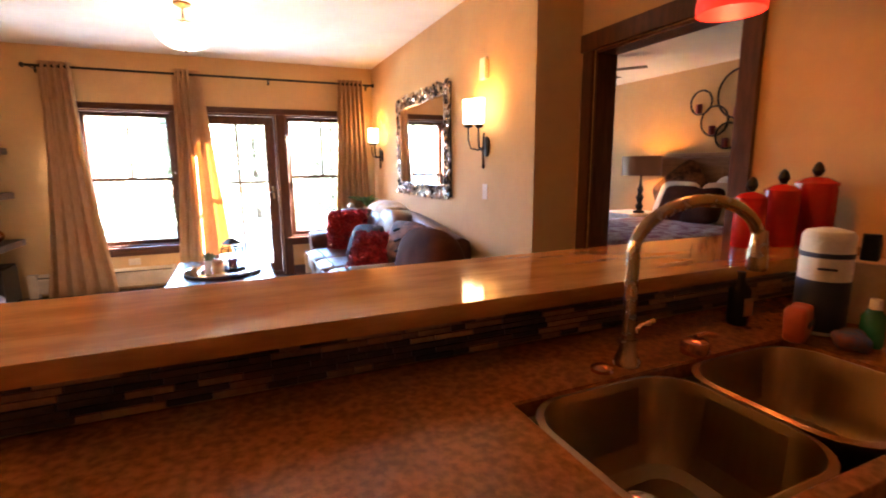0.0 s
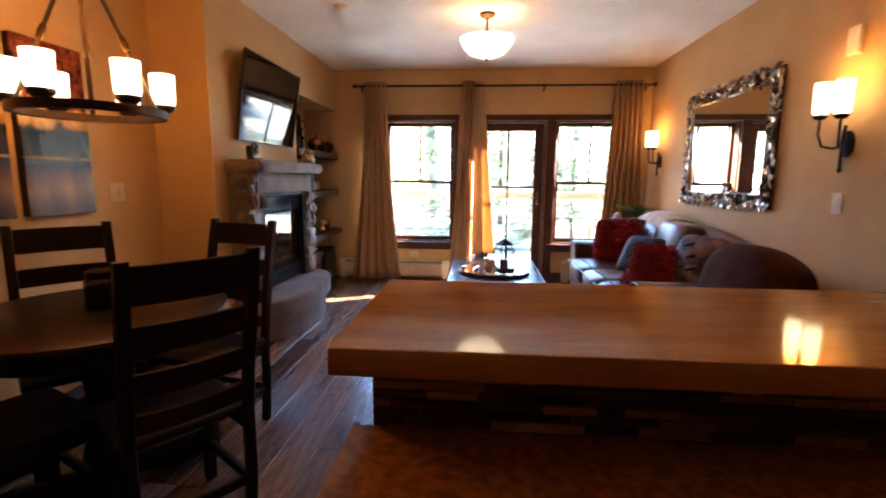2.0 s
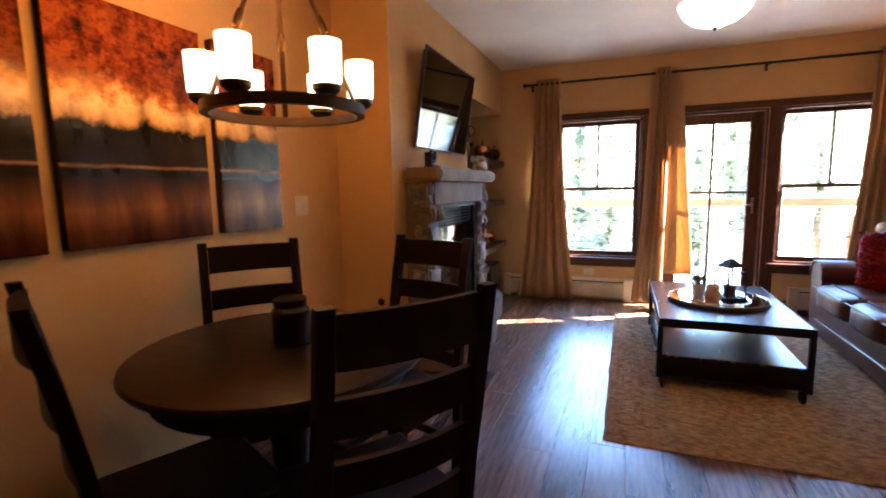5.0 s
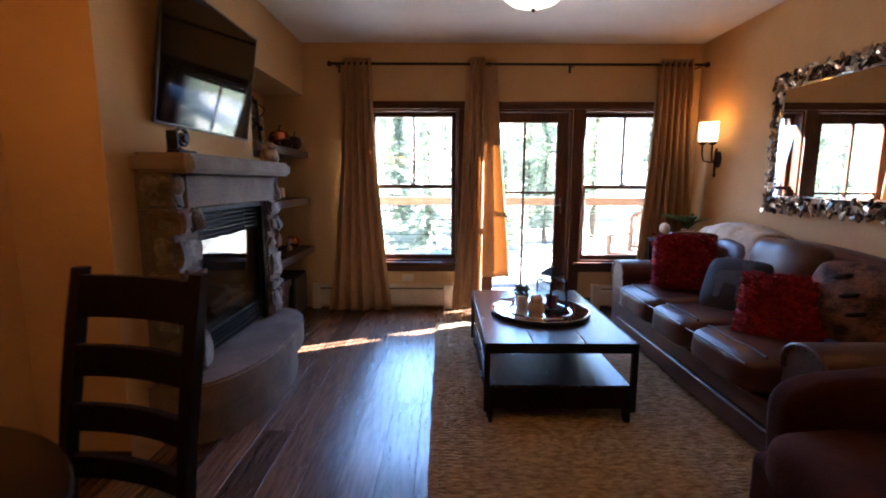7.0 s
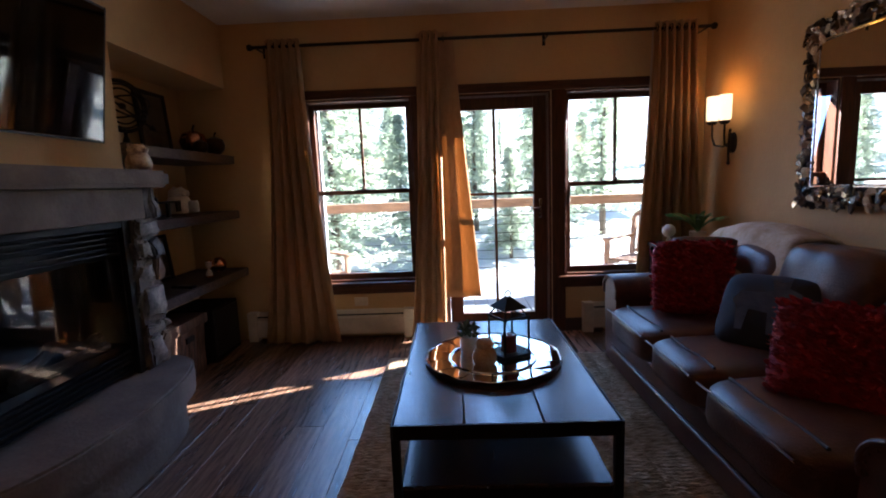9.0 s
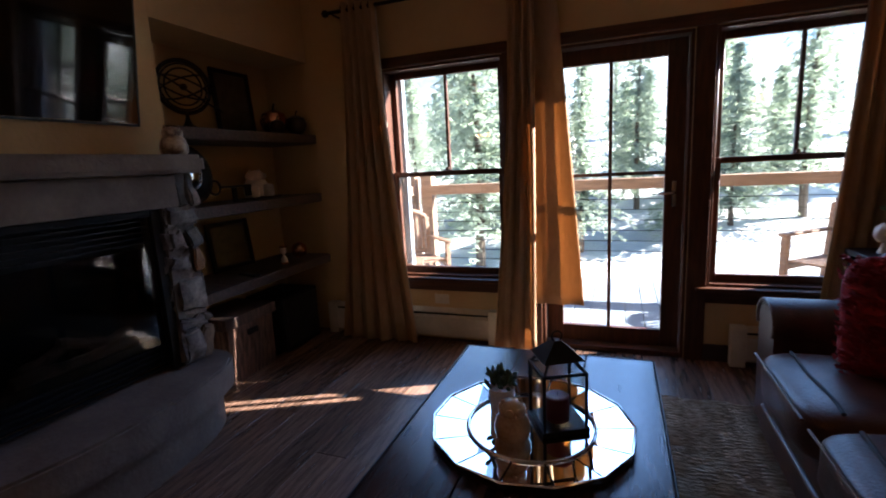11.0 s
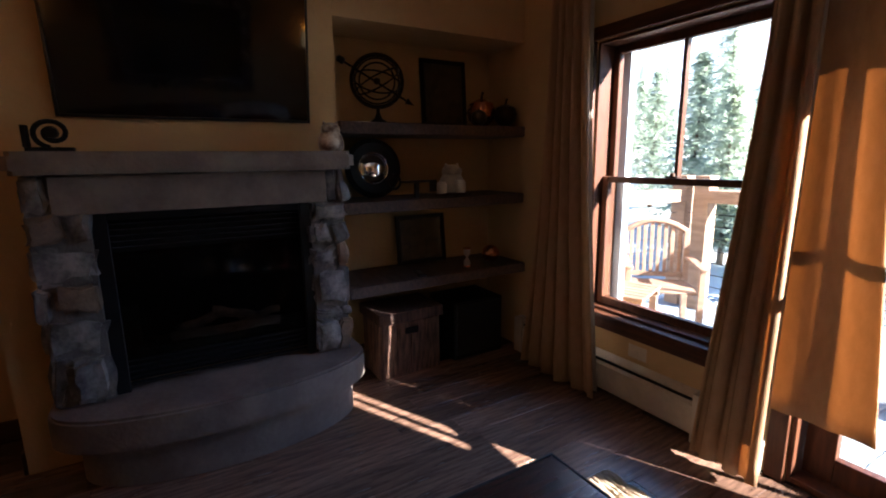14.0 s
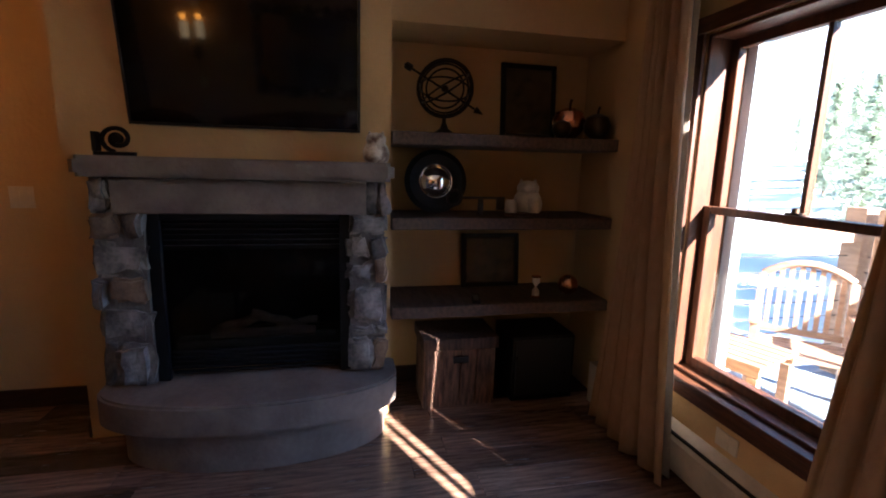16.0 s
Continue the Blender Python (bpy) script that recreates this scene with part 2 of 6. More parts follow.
LAMPGLASS = shade("lit_alabaster_glass", (1.0, 0.74, 0.42), 0.11)
SCONCE = shade("lit_sconce_glass", (1.0, 0.68, 0.32), 0.15)
BOWL = shade("lit_bowl_glass", (1.0, 0.76, 0.46), 0.085)
REDLIT = shade("lit_red_glass", (1.0, 0.03, 0.01), 0.009, (0.5, 0.01, 0.006))
BEDSHADE = shade("lit_bed_shade", (0.9, 0.30, 0.10), 0.0005, (0.07, 0.026, 0.012))


def clear_glass(name="window_glass", tint=(0.94, 0.97, 0.96), gloss=0.035):
    m = bpy.data.materials.new(name)
    m.use_nodes = True
    n, l = m.node_tree.nodes, m.node_tree.links
    tr, gl, mx, fr = n.new("ShaderNodeBsdfTransparent"), n.new("ShaderNodeBsdfGlossy"), n.new("ShaderNodeMixShader"), n.new("ShaderNodeLayerWeight")
    pw, mr = n.new("ShaderNodeMath"), n.new("ShaderNodeMapRange")
    pw.operation, pw.inputs[1].default_value = "POWER", 4.0
    mr.inputs["To Min"].default_value, mr.inputs["To Max"].default_value = gloss, 0.6
    tr.inputs[0].default_value = (*tint, 1)
    gl.inputs["Roughness"].default_value = 0.01
    fr.inputs[0].default_value = 0.5
    l.new(fr.outputs["Facing"], pw.inputs[0])
    l.new(pw.outputs[0], mr.inputs["Value"])
    l.new(mr.outputs[0], mx.inputs[0])
    l.new(tr.outputs[0], mx.inputs[1])
    l.new(gl.outputs[0], mx.inputs[2])
    l.new(mx.outputs[0], n["Material Output"].inputs["Surface"])
    return m


GLASS = clear_glass()
FIREGLASS = clear_glass("smoked_fire_glass", (0.66, 0.63, 0.60), 0.03)


def translucent(m, amount, color):
    """Mixes a translucent lobe into a cloth, so that the sun glows through it."""
    n, l = m.node_tree.nodes, m.node_tree.links
    t, mx = n.new("ShaderNodeBsdfTranslucent"), n.new("ShaderNodeMixShader")
    t.inputs[0].default_value = (*color, 1)
    mx.inputs[0].default_value = amount
    l.new(n["Principled BSDF"].outputs[0], mx.inputs[1])
    l.new(t.outputs[0], mx.inputs[2])
    l.new(mx.outputs[0], n["Material Output"].inputs["Surface"])


translucent(LINEN, 0.26, (0.66, 0.37, 0.15))
LINING = material("glow_dimming_lining", (0.44, 0.38, 0.30), 0.9, scale=14, bump=0.2, bump_scale=260)
translucent(LINING, 0.25, (0.5, 0.36, 0.22))
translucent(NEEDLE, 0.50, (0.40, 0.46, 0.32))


def painting_material():
    """Autumn trees over a dark bank, a pale waterline and a golden reflection, in glossy paint."""
    m = material("painting", (0.5, 0.2, 0.05), 0.20, spec=0.15, scale=9, bump=0.14, bump_scale=14, stretch=(1, 1, 2.2))
    n, l = m.node_tree.nodes, m.node_tree.links

    def node(kind, **values):
        q = n.new(kind)
        for key, value in values.items():
            q.inputs[key].default_value = value
        return q

    def calc(op, a, b):
        q = n.new("ShaderNodeMath")
        q.operation = op
        for k, value in ((0, a), (1, b)):
            if isinstance(value, float):
                q.inputs[k].default_value = value
            else:
                l.new(value, q.inputs[k])
        return q.outputs[0]

    def ramp(value, stops):
        q = n.new("ShaderNodeValToRGB")
        els = q.color_ramp.elements
        els[0].position, els[0].color = stops[0][0], (*stops[0][1], 1)
        els[1].position, els[1].color = stops[-1][0], (*stops[-1][1], 1)
        for p, c in stops[1:-1]:
            els.new(p).color = (*c, 1)
        l.new(value, q.inputs[0])
        return q.outputs[0]
    co, sep = n.new("ShaderNodeTexCoord"), n.new("ShaderNodeSeparateXYZ")
    ns = node("ShaderNodeTexNoise", Scale=6.0, Detail=8.0, Roughness=0.7)
    fo = node("ShaderNodeTexNoise", Scale=9.0, Detail=6.0, Roughness=0.75)
    mp = node("ShaderNodeMapping", Scale=(1.0, 1.6, 0.35))
    gl = node("ShaderNodeTexNoise", Scale=7.0, Detail=4.0)
    l.new(co.outputs["Object"], sep.inputs[0])
    l.new(co.outputs["Object"], mp.inputs["Vector"])
    for tex in (ns, fo):
        l.new(co.outputs["Object"], tex.inputs["Vector"])
    l.new(mp.outputs[0], gl.inputs["Vector"])
    hgt_ = node("ShaderNodeMapRange", **{"From Min": -0.44, "From Max": 0.44})
    l.new(sep.outputs["Z"], hgt_.inputs["Value"])
    h = hgt_.outputs[0]
    grow = node("ShaderNodeMapRange", **{"From Min": 0.36, "From Max": 0.62, "To Min": 0.02, "To Max": 0.40})
    l.new(h, grow.inputs["Value"])
    rough_h = calc("ADD", h, calc("MULTIPLY", calc("SUBTRACT", ns.outputs["Fac"], 0.5), grow.outputs[0]))
    base = ramp(rough_h, [(0.0, (0.05, 0.012, 0.005)), (0.07, (0.10, 0.03, 0.009)), (0.16, (0.26, 0.10, 0.026)), (0.24, (0.10, 0.038, 0.013)), (0.295, (0.012, 0.008, 0.006)), (0.325, (0.010, 0.008, 0.007)),
                          (0.335, (0.40, 0.22, 0.12)), (0.345, (0.014, 0.010, 0.008)), (0.50, (0.008, 0.007, 0.006)), (0.535, (0.55, 0.33, 0.12)), (0.60, (0.85, 0.60, 0.28)), (0.655, (0.42, 0.15, 0.03)), (0.70, (0.16, 0.032, 0.007)), (1.0, (0.20, 0.040, 0.009))])
    leaves = ramp(fo.outputs["Fac"], [(0.38, (0.022, 0.006, 0.003)), (0.48, (0.15, 0.024, 0.005)), (0.57, (0.30, 0.070, 0.010)), (0.68, (0.06, 0.012, 0.004))])
    top = node("ShaderNodeMapRange", **{"From Min": 0.66, "From Max": 0.74})
    l.new(rough_h, top.inputs["Value"])
    mix = n.new("ShaderNodeMix")
    mix.data_type = "RGBA"
    l.new(top.outputs[0], mix.inputs["Factor"])
    l.new(base, mix.inputs["A"])
    l.new(leaves, mix.inputs["B"])
    wash = n.new("ShaderNodeMix")
    wash.data_type, wash.blend_type = "RGBA", "MULTIPLY"
    wash.inputs["Factor"].default_value = 0.8
    l.new(mix.outputs["Result"], wash.inputs["A"])
    l.new(ramp(gl.outputs["Fac"], [(0.35, (0.25, 0.22, 0.20)), (0.6, (1.0, 1.0, 1.0))]), wash.inputs["B"])
    l.new(wash.outputs["Result"], n["Principled BSDF"].inputs["Base Color"])
    return m


PAINT = painting_material()


# ---- mesh helpers ----
def merge(bm, other, m=None):
    if m is not None:
        bmesh.ops.transform(other, matrix=m, verts=other.verts)
    me = bpy.data.meshes.new("tmp")
    other.to_mesh(me)
    other.free()
    bm.from_mesh(me)
    bpy.data.meshes.remove(me)
    return bm


def box(x0, x1, y0, y1, z0, z1, bev=0.0, seg=2, bm=None, m=None):
    b = bmesh.new()
    bmesh.ops.create_cube(b, size=1, matrix=Matrix.Translation(((x0 + x1) / 2, (y0 + y1) / 2, (z0 + z1) / 2)) @ Matrix.Diagonal((abs(x1 - x0), abs(y1 - y0), abs(z1 - z0), 1)))
    if bev:
        bmesh.ops.bevel(b, geom=list(b.edges), offset=bev, segments=seg, affect="EDGES", profile=0.5)
    if bm is None and m is None:
        return b
    return merge(bm if bm is not None else bmesh.new(), b, m)


def lathe(profile, n=28, x=0.0, y=0.0, z=0.0, bm=None, m=None):
    """A turned body from (radius, height) rings; radius 0 closes an end."""
    b = bmesh.new()
    rings = []
    for r, h in profile:
        if r <= 1e-6:
            rings.append([b.verts.new((x, y, z + h))])
        else:
            rings.append([b.verts.new((x + r * math.cos(2 * math.pi * i / n), y + r * math.sin(2 * math.pi * i / n), z + h)) for i in range(n)])
    for a, c in zip(rings, rings[1:]):
        for i in range(n):
            j = (i + 1) % n
            q = [a[i % len(a)], a[j % len(a)], c[j % len(c)], c[i % len(c)]]
            q = list(dict.fromkeys(q))
            if len(q) > 2:
                b.faces.new(q)
    bmesh.ops.recalc_face_normals(b, faces=b.faces)
    if bm is None and m is None:
        return b
    return merge(bm if bm is not None else bmesh.new(), b, m)


def tube(points, r, n=10, bm=None, closed=False, r2=None):
    """A round bar swept along points."""
    b = bmesh.new()
    pts = [Vector(p) for p in points]
    k = len(pts)
    rings, up = [], Vector((0.13, 0.21, 0.97))
    for i, p in enumerate(pts):
        if closed:
            d = pts[(i + 1) % k] - pts[i - 1]
        else:
            d = pts[min(i + 1, k - 1)] - pts[max(i - 1, 0)]
        d.normalize()
        side = d.cross(up)
        if side.length < 1e-3:
            side = d.cross(Vector((1, 0, 0)))
        side.normalize()
        nrm = side.cross(d)
        rr = r if r2 is None else r + (r2 - r) * i / max(1, k - 1)
        rings.append([b.verts.new(p + rr * (math.cos(2 * math.pi * j / n) * side + math.sin(2 * math.pi * j / n) * nrm)) for j in range(n)])
    span = range(k if closed else k - 1)
    for i in span:
        a, c = rings[i], rings[(i + 1) % k]
        for j in range(n):
            b.faces.new((a[j], a[(j + 1) % n], c[(j + 1) % n], c[j]))
    if not closed:
        b.faces.new(rings[0][::-1])
        b.faces.new(rings[-1])
    bmesh.ops.recalc_face_normals(b, faces=b.faces)
    return b if bm is None else merge(bm, b)


def arc(cx, cy, z, r, a0, a1, n, plane="xy"):
    out = []
    for i in range(n + 1):
        a = radians(a0 + (a1 - a0) * i / n)
        u, v = r * math.cos(a), r * math.sin(a)
        out.append((cx + u, cy + v, z) if plane == "xy" else (cx + u, cy, z + v) if plane == "xz" else (cx, cy + u, z + v))
    return out


def puff(sx, sy, sz, e=4.0, n=10, bm=None, m=None, lump=0.0, freq=6.0, seed=0, pinch=0.0):
    """A stuffed box of full size sx, sy, sz: rounded by the exponent e, with soft lumps; pinch thins it to its rim in x and y."""
    b = bmesh.new()
    bmesh.ops.create_cube(b, size=2)
    bmesh.ops.subdivide_edges(b, edges=list(b.edges), cuts=n, use_grid_fill=True)
    for v in b.verts:
        p = v.co
        s = (abs(p.x) ** e + abs(p.y) ** e + abs(p.z) ** e) ** (-1 / e)
        q = p * s
        if pinch:
            f = 1 - pinch * max(abs(q.x), abs(q.y)) ** 2.2
            q = Vector((q.x * (1 + 0.10 * (abs(q.y) ** 4) * (abs(q.x) ** 2)), q.y * (1 + 0.10 * (abs(q.x) ** 4) * (abs(q.y) ** 2)), q.z * f))
        w = Vector((q.x * sx / 2, q.y * sy / 2, q.z * sz / 2))
        if lump:
            w += w.normalized() * lump * noise.noise(w * freq + Vector((seed * 3.1, seed * 1.7, seed)))
        v.co = w
    return b if bm is None and m is None else merge(bm if bm is not None else bmesh.new(), b, m)


def prism(outline, z0, z1, bev=0.0):
    """An upright prism over an outline of (x, y)."""
    b = bmesh.new()
    lo, hi = [b.verts.new((x, y, z0)) for x, y in outline], [b.verts.new((x, y, z1)) for x, y in outline]
    b.faces.new(lo[::-1])
    b.faces.new(hi)
    for i in range(len(lo)):
        j = (i + 1) % len(lo)
        b.faces.new((lo[i], lo[j], hi[j], hi[i]))
    bmesh.ops.recalc_face_normals(b, faces=b.faces)
    if bev:
        bmesh.ops.bevel(b, geom=[e for e in b.edges if abs(e.verts[0].co.z - e.verts[1].co.z) < 1e-5], offset=bev, segments=2, affect="EDGES")
    return b


def mesh_of(name, bm, mat, smooth=True):
    me = bpy.data.meshes.new(name)
    bm.to_mesh(me)
    bm.free()
    me.materials.append(mat)
    if smooth:
        me.polygons.foreach_set("use_smooth", [True] * len(me.polygons))
        me.set_sharp_from_angle(angle=radians(38))
        total = sum(p.area for p in me.polygons)
        key_edge = {k: i for i, k in enumerate(me.edge_keys)}
        for p in me.polygons:
            if p.area > 0.06 * total:
                for k in p.edge_keys:
                    me.edges[key_edge[k]].use_edge_sharp = True
    return me


def part(name, bm, mat, parent, label="", at=None):
    ob = new(name, mesh_of(name, bm, mat))
    ob.parent = parent
    if at is not None:
        ob.matrix_basis = at
    if label:
        tagged(ob, label)
    return ob


def thing(name, label, category, at=(0, 0, 0), turn=0.0, group="", kind=""):
    ob = new(name)
    ob.empty_display_size = 0.05
    ob.matrix_basis = pose(*at, 0, 0, turn)
    return tagged(ob, label, category, group, kind)


def solid(name, bm, mat, label, category, at=(0, 0, 0), turn=0.0, group="", kind=""):
    ob = new(name, mesh_of(name, bm, mat))
    ob.matrix_basis = pose(*at, 0, 0, turn)
    return tagged(ob, label, category, group, kind)


def structure(name, bm, mat, label, category):
    return solid(name, bm, mat, label, category, kind="structure")


# ---- the shell of the rooms ----
NORTH, EAST, DOORX, BREAST, WEST, SOUTH, TOP = 6.75, 1.415, 1.75, -2.46, -2.86, -1.3, 2.615


def wall_with_holes(axis, a0, a1, t0, t1, z1, holes, name, label, mat=WALL):
    """A wall along axis from a0 to a1, t0 to t1 thick, with openings (start, end, sill, head)."""
    bm = bmesh.new()

    def piece(p, q, lo, hi):
        if axis == "x":
            box(p, q, t0, t1, lo, hi, bm=bm)
        else:
            box(t0, t1, p, q, lo, hi, bm=bm)
    at = a0
    for s, e, lo, hi in sorted(holes):
        piece(at, s, 0, z1)
        if lo > 0:
            piece(s, e, 0, lo)
        piece(s, e, hi, z1)
        at = e
    piece(at, a1, 0, z1)
    return structure(name, bm, mat, label, "wall")


wall_with_holes("x", -3.0, 3.0, NORTH, 6.96, TOP, [(-1.83, -0.94, 0.48, 2.00), (-0.70, 0.19, 0.0, 2.00), (0.30, 1.19, 0.48, 2.00)],
                "wall_north", "tan painted window wall with two windows and a glazed door")
structure("wall_east", box(EAST, 1.90, 2.99, NORTH - 0.002, 0, TOP), WALL, "tan painted wall behind the leather sofa", "wall")
wall_with_holes("y", SOUTH, 2.988, DOORX, 1.90, TOP, [(1.93, 2.86, 0, 2.04)], "wall_bedroom", "tan painted wall with the bedroom doorway")
structure("wall_breast", box(-3.0, BREAST, 3.94, 5.447, 0, TOP), WALL, "tan painted chimney breast behind the television", "wall")
structure("wall_header", box(-2.858, BREAST, 5.449, NORTH - 0.002, 2.12, TOP), WALL, "tan painted header over the shelf niche", "wall")
structure("wall_west", box(-3.0, WEST, SOUTH, 3.938, 0, TOP), WALL, "tan painted dining wall hung with paintings", "wall")
structure("wall_niche", box(-3.0, WEST, 5.449, NORTH - 0.002, 0, TOP), WALL, "tan painted back of the shelf niche", "wall")
structure("wall_south", box(-3.0, 1.90, SOUTH - 0.15, SOUTH, 0, TOP), WALL, "plain tan kitchen wall", "wall")
structure("ceiling", box(-3.0, 1.90, SOUTH - 0.15, 6.96, TOP, TOP + 0.15), CEIL, "white textured plaster ceiling", "ceiling")
floor = structure("floor", box(-3.0, 1.90, SOUTH - 0.15, 6.95, -0.12, -0.012), GROUT, "dark base under wide hardwood planks", "floor")

# bedroom shell
structure("wall_headboard", box(4.75, 4.9, 0.3, 6.9, 0, TOP), WALL, "beige bedroom wall behind the bed", "wall")
bn = box(1.902, 2.60, 6.75, 6.9, 0, 2.47)
box(3.80, 4.748, 6.75, 6.9, 0, 2.47, bm=bn)
box(2.60, 3.80, 6.75, 6.9, 0, 0.90, bm=bn)
box(2.60, 3.80, 6.75, 6.9, 2.00, 2.47, bm=bn)
structure("wall_bedroom_north", bn, WALL, "beige bedroom wall with a window opening", "wall")
structure("wall_bedroom_south", box(1.902, 4.748, 0.3, 0.45, 0, TOP), WALL, "plain beige bedroom wall", "wall")
structure("ceiling_bedroom", box(1.902, 4.748, 0.452, 6.748, 2.47, TOP + 0.15), CEIL, "white bedroom ceiling", "ceiling")
structure("floor_bedroom", box(1.90, 4.9, 0.3, 6.9, -0.12, 0.0), material("carpet", (0.30, 0.22, 0.15), 0.95, scale=30, bump=0.6), "beige bedroom carpet", "floor")

# baseboards
for nm, b in (("baseboard_dining", (WEST, WEST + 0.016, SOUTH, 3.936)), ("baseboard_breast", (WEST + 0.018, BREAST, 3.922, 3.938)),
              ("baseboard_niche", (WEST, WEST + 0.016, 5.451, 6.745)), ("baseboard_sofa", (EAST - 0.016, EAST, 2.99, 6.745)), ("baseboard_pier", (EAST, DOORX - 0.02, 2.972, 2.988))):
    structure(nm, box(*b, 0, 0.11, 0.005), BASE, "dark stained wooden baseboard", "baseboard")
structure("baseboard_window", box(0.26, 0.62, NORTH - 0.016, NORTH, 0, 0.11, 0.005), BASE, "dark stained wooden baseboard", "baseboard")


def frame_bars(x0, x1, z0, z1, w, y0, y1, bm=None, top=None, bottom=None):
    """Four bars round a rectangle, butted end to end."""
    bm = bm if bm is not None else bmesh.new()
    t, b = top or w, bottom or w
    box(x0, x0 + w, y0, y1, z0, z1, 0.003, 1, bm)
    box(x1 - w, x1, y0, y1, z0, z1, 0.003, 1, bm)
    box(x0 + w, x1 - w, y0 + 0.001, y1 - 0.001, z1 - t, z1, 0.003, 1, bm)
    box(x0 + w, x1 - w, y0 + 0.001, y1 - 0.001, z0, z0 + b, 0.003, 1, bm)
    return bm


def pane(name, x0, x1, y, z0, z1, parent):
    ob = part(name, box(x0, x1, y, y + 0.006, z0, z1), GLASS, parent, "clear glass pane")
    ob.visible_shadow = False
    return ob


def double_hung(name, gx0, gx1, left_trim, right_trim):
    """A stained double-hung window; glass from gx0 to gx1."""
    w = thing(name, "dark stained double-hung wooden window with one muntin", "window", kind="structure")
    part("jamb_frame", frame_bars(gx0 - 0.058, gx1 + 0.058, 0.482, 1.998, 0.016, NORTH + 0.002, 6.95), TRIM, w)
    up_ = part("upper_sash", frame_bars(gx0 - 0.040, gx1 + 0.040, 1.225, 1.980, 0.040, 6.862, 6.900, top=0.042, bottom=0.034), TRIM, w)
    lo_ = part("lower_sash", frame_bars(gx0 - 0.040, gx1 + 0.040, 0.500, 1.262, 0.040, 6.815, 6.853, bottom=0.045, top=0.034), TRIM, w)
    c = (gx0 + gx1) / 2
    part("muntin", box(c - 0.010, c + 0.010, 6.866, 6.896, 1.260, 1.940), TRIM, up_)
    pane("upper_pane", gx0 - 0.005, c - 0.0105, 6.878, 1.255, 1.942, up_)
    pane("upper_pane", c + 0.0105, gx1 + 0.005, 6.878, 1.255, 1.942, up_)
    pane("lower_pane", gx0 - 0.005, gx1 + 0.005, 6.831, 0.540, 1.232, lo_)
    lock = box(c - 0.03, c + 0.03, 6.822, 6.858, 1.263, 1.272, 0.003)
    lathe([(0, 0), (0.014, 0), (0.012, 0.016), (0, 0.02)], 12, c, 6.838, 1.272, lock)
    part("sash_lock", lock, BRONZE, lo_)
    part("sill", box(left_trim - 0.02, right_trim + 0.0, NORTH - 0.05, NORTH + 0.06, 0.455, 0.481, 0.006), TRIM_H, w)
    for x0, x1 in ((gx0 - 0.055, gx0 + 0.006), (gx1 - 0.006, gx1 + 0.055)):
        part("outer_casing", box(x0, x1, 6.952, 7.005, 0.484, 1.996, 0.003), SIDING, w, "blue grey painted outer casing")
    part("apron", box(left_trim, right_trim, NORTH - 0.020, NORTH - 0.001, 0.380, 0.453, 0.004), TRIM_H, w)
    return w


w1 = double_hung("window_1", -1.772, -1.000, -1.90, -0.868)
part("side_casing", box(-1.905, -1.832, NORTH - 0.022, NORTH - 0.001, 0.483, 2.0, 0.004), TRIM, w1)
part("side_casing", box(-0.940, -0.868, NORTH - 0.022, NORTH - 0.001, 0.483, 2.0, 0.004), TRIM, w1)
part("head_casing", box(-1.925, -0.848, NORTH - 0.026, NORTH - 0.001, 2.001, 2.070, 0.004), TRIM_H, w1)
w2 = double_hung("window_2", 0.360, 1.132, 0.26, 1.262)
part("side_casing", box(0.192, 0.299, NORTH - 0.022, NORTH - 0.001, 0.0, 2.0, 0.004), TRIM, w2)
part("side_casing", box(1.191, 1.262, NORTH - 0.022, NORTH - 0.001, 0.483, 2.0, 0.004), TRIM, w2)
part("head_casing", box(-0.795, 1.285, NORTH - 0.026, NORTH - 0.001, 2.001, 2.070, 0.004), TRIM_H, w2)

# the balcony door
bd = thing("door_1", "stained wooden balcony door with four glass panes and brass lever", "door", kind="structure")
part("side_casing", box(-0.775, -0.702, NORTH - 0.022, NORTH - 0.001, 0, 2.0, 0.004), TRIM, bd)
part("door_jamb", frame_bars(-0.698, 0.188, 0.002, 1.998, 0.018, NORTH + 0.002, 6.95, bottom=0.03), TRIM, bd)
leaf = part("door_leaf", frame_bars(-0.676, 0.166, 0.036, 1.976, 0.108, 6.835, 6.880, top=0.095, bottom=0.110), TRIM, bd)
part("muntin", box(-0.277, -0.255, 6.842, 6.872, 0.146, 1.881), TRIM, leaf)
part("crossbar", box(-0.568, -0.2775, 6.843, 6.871, 1.175, 1.197), TRIM_H, leaf)
part("crossbar", box(-0.2545, 0.058, 6.843, 6.871, 1.175, 1.197), TRIM_H, leaf)
for x0, x1 in ((-0.572, -0.2775), (-0.2545, 0.062)):
    for z0, z1 in ((0.142, 1.1745), (1.1975, 1.885)):
        pane("door_pane", x0, x1, 6.854, z0, z1, leaf)
hd = box(0.098, 0.128, 6.820, 6.834, 0.97, 1.13, 0.004)
tube([(0.113, 6.822, 1.06), (0.113, 6.780, 1.06), (0.105, 6.775, 1.06), (0.02, 6.775, 1.055)], 0.009, 10, hd)
part("lever_handle", hd, CHROME, leaf, "worn brass lever handle")
part("hinge_strip", box(0.167, 0.176, 6.825, 6.834, 0.3, 1.95), BRONZE, bd)

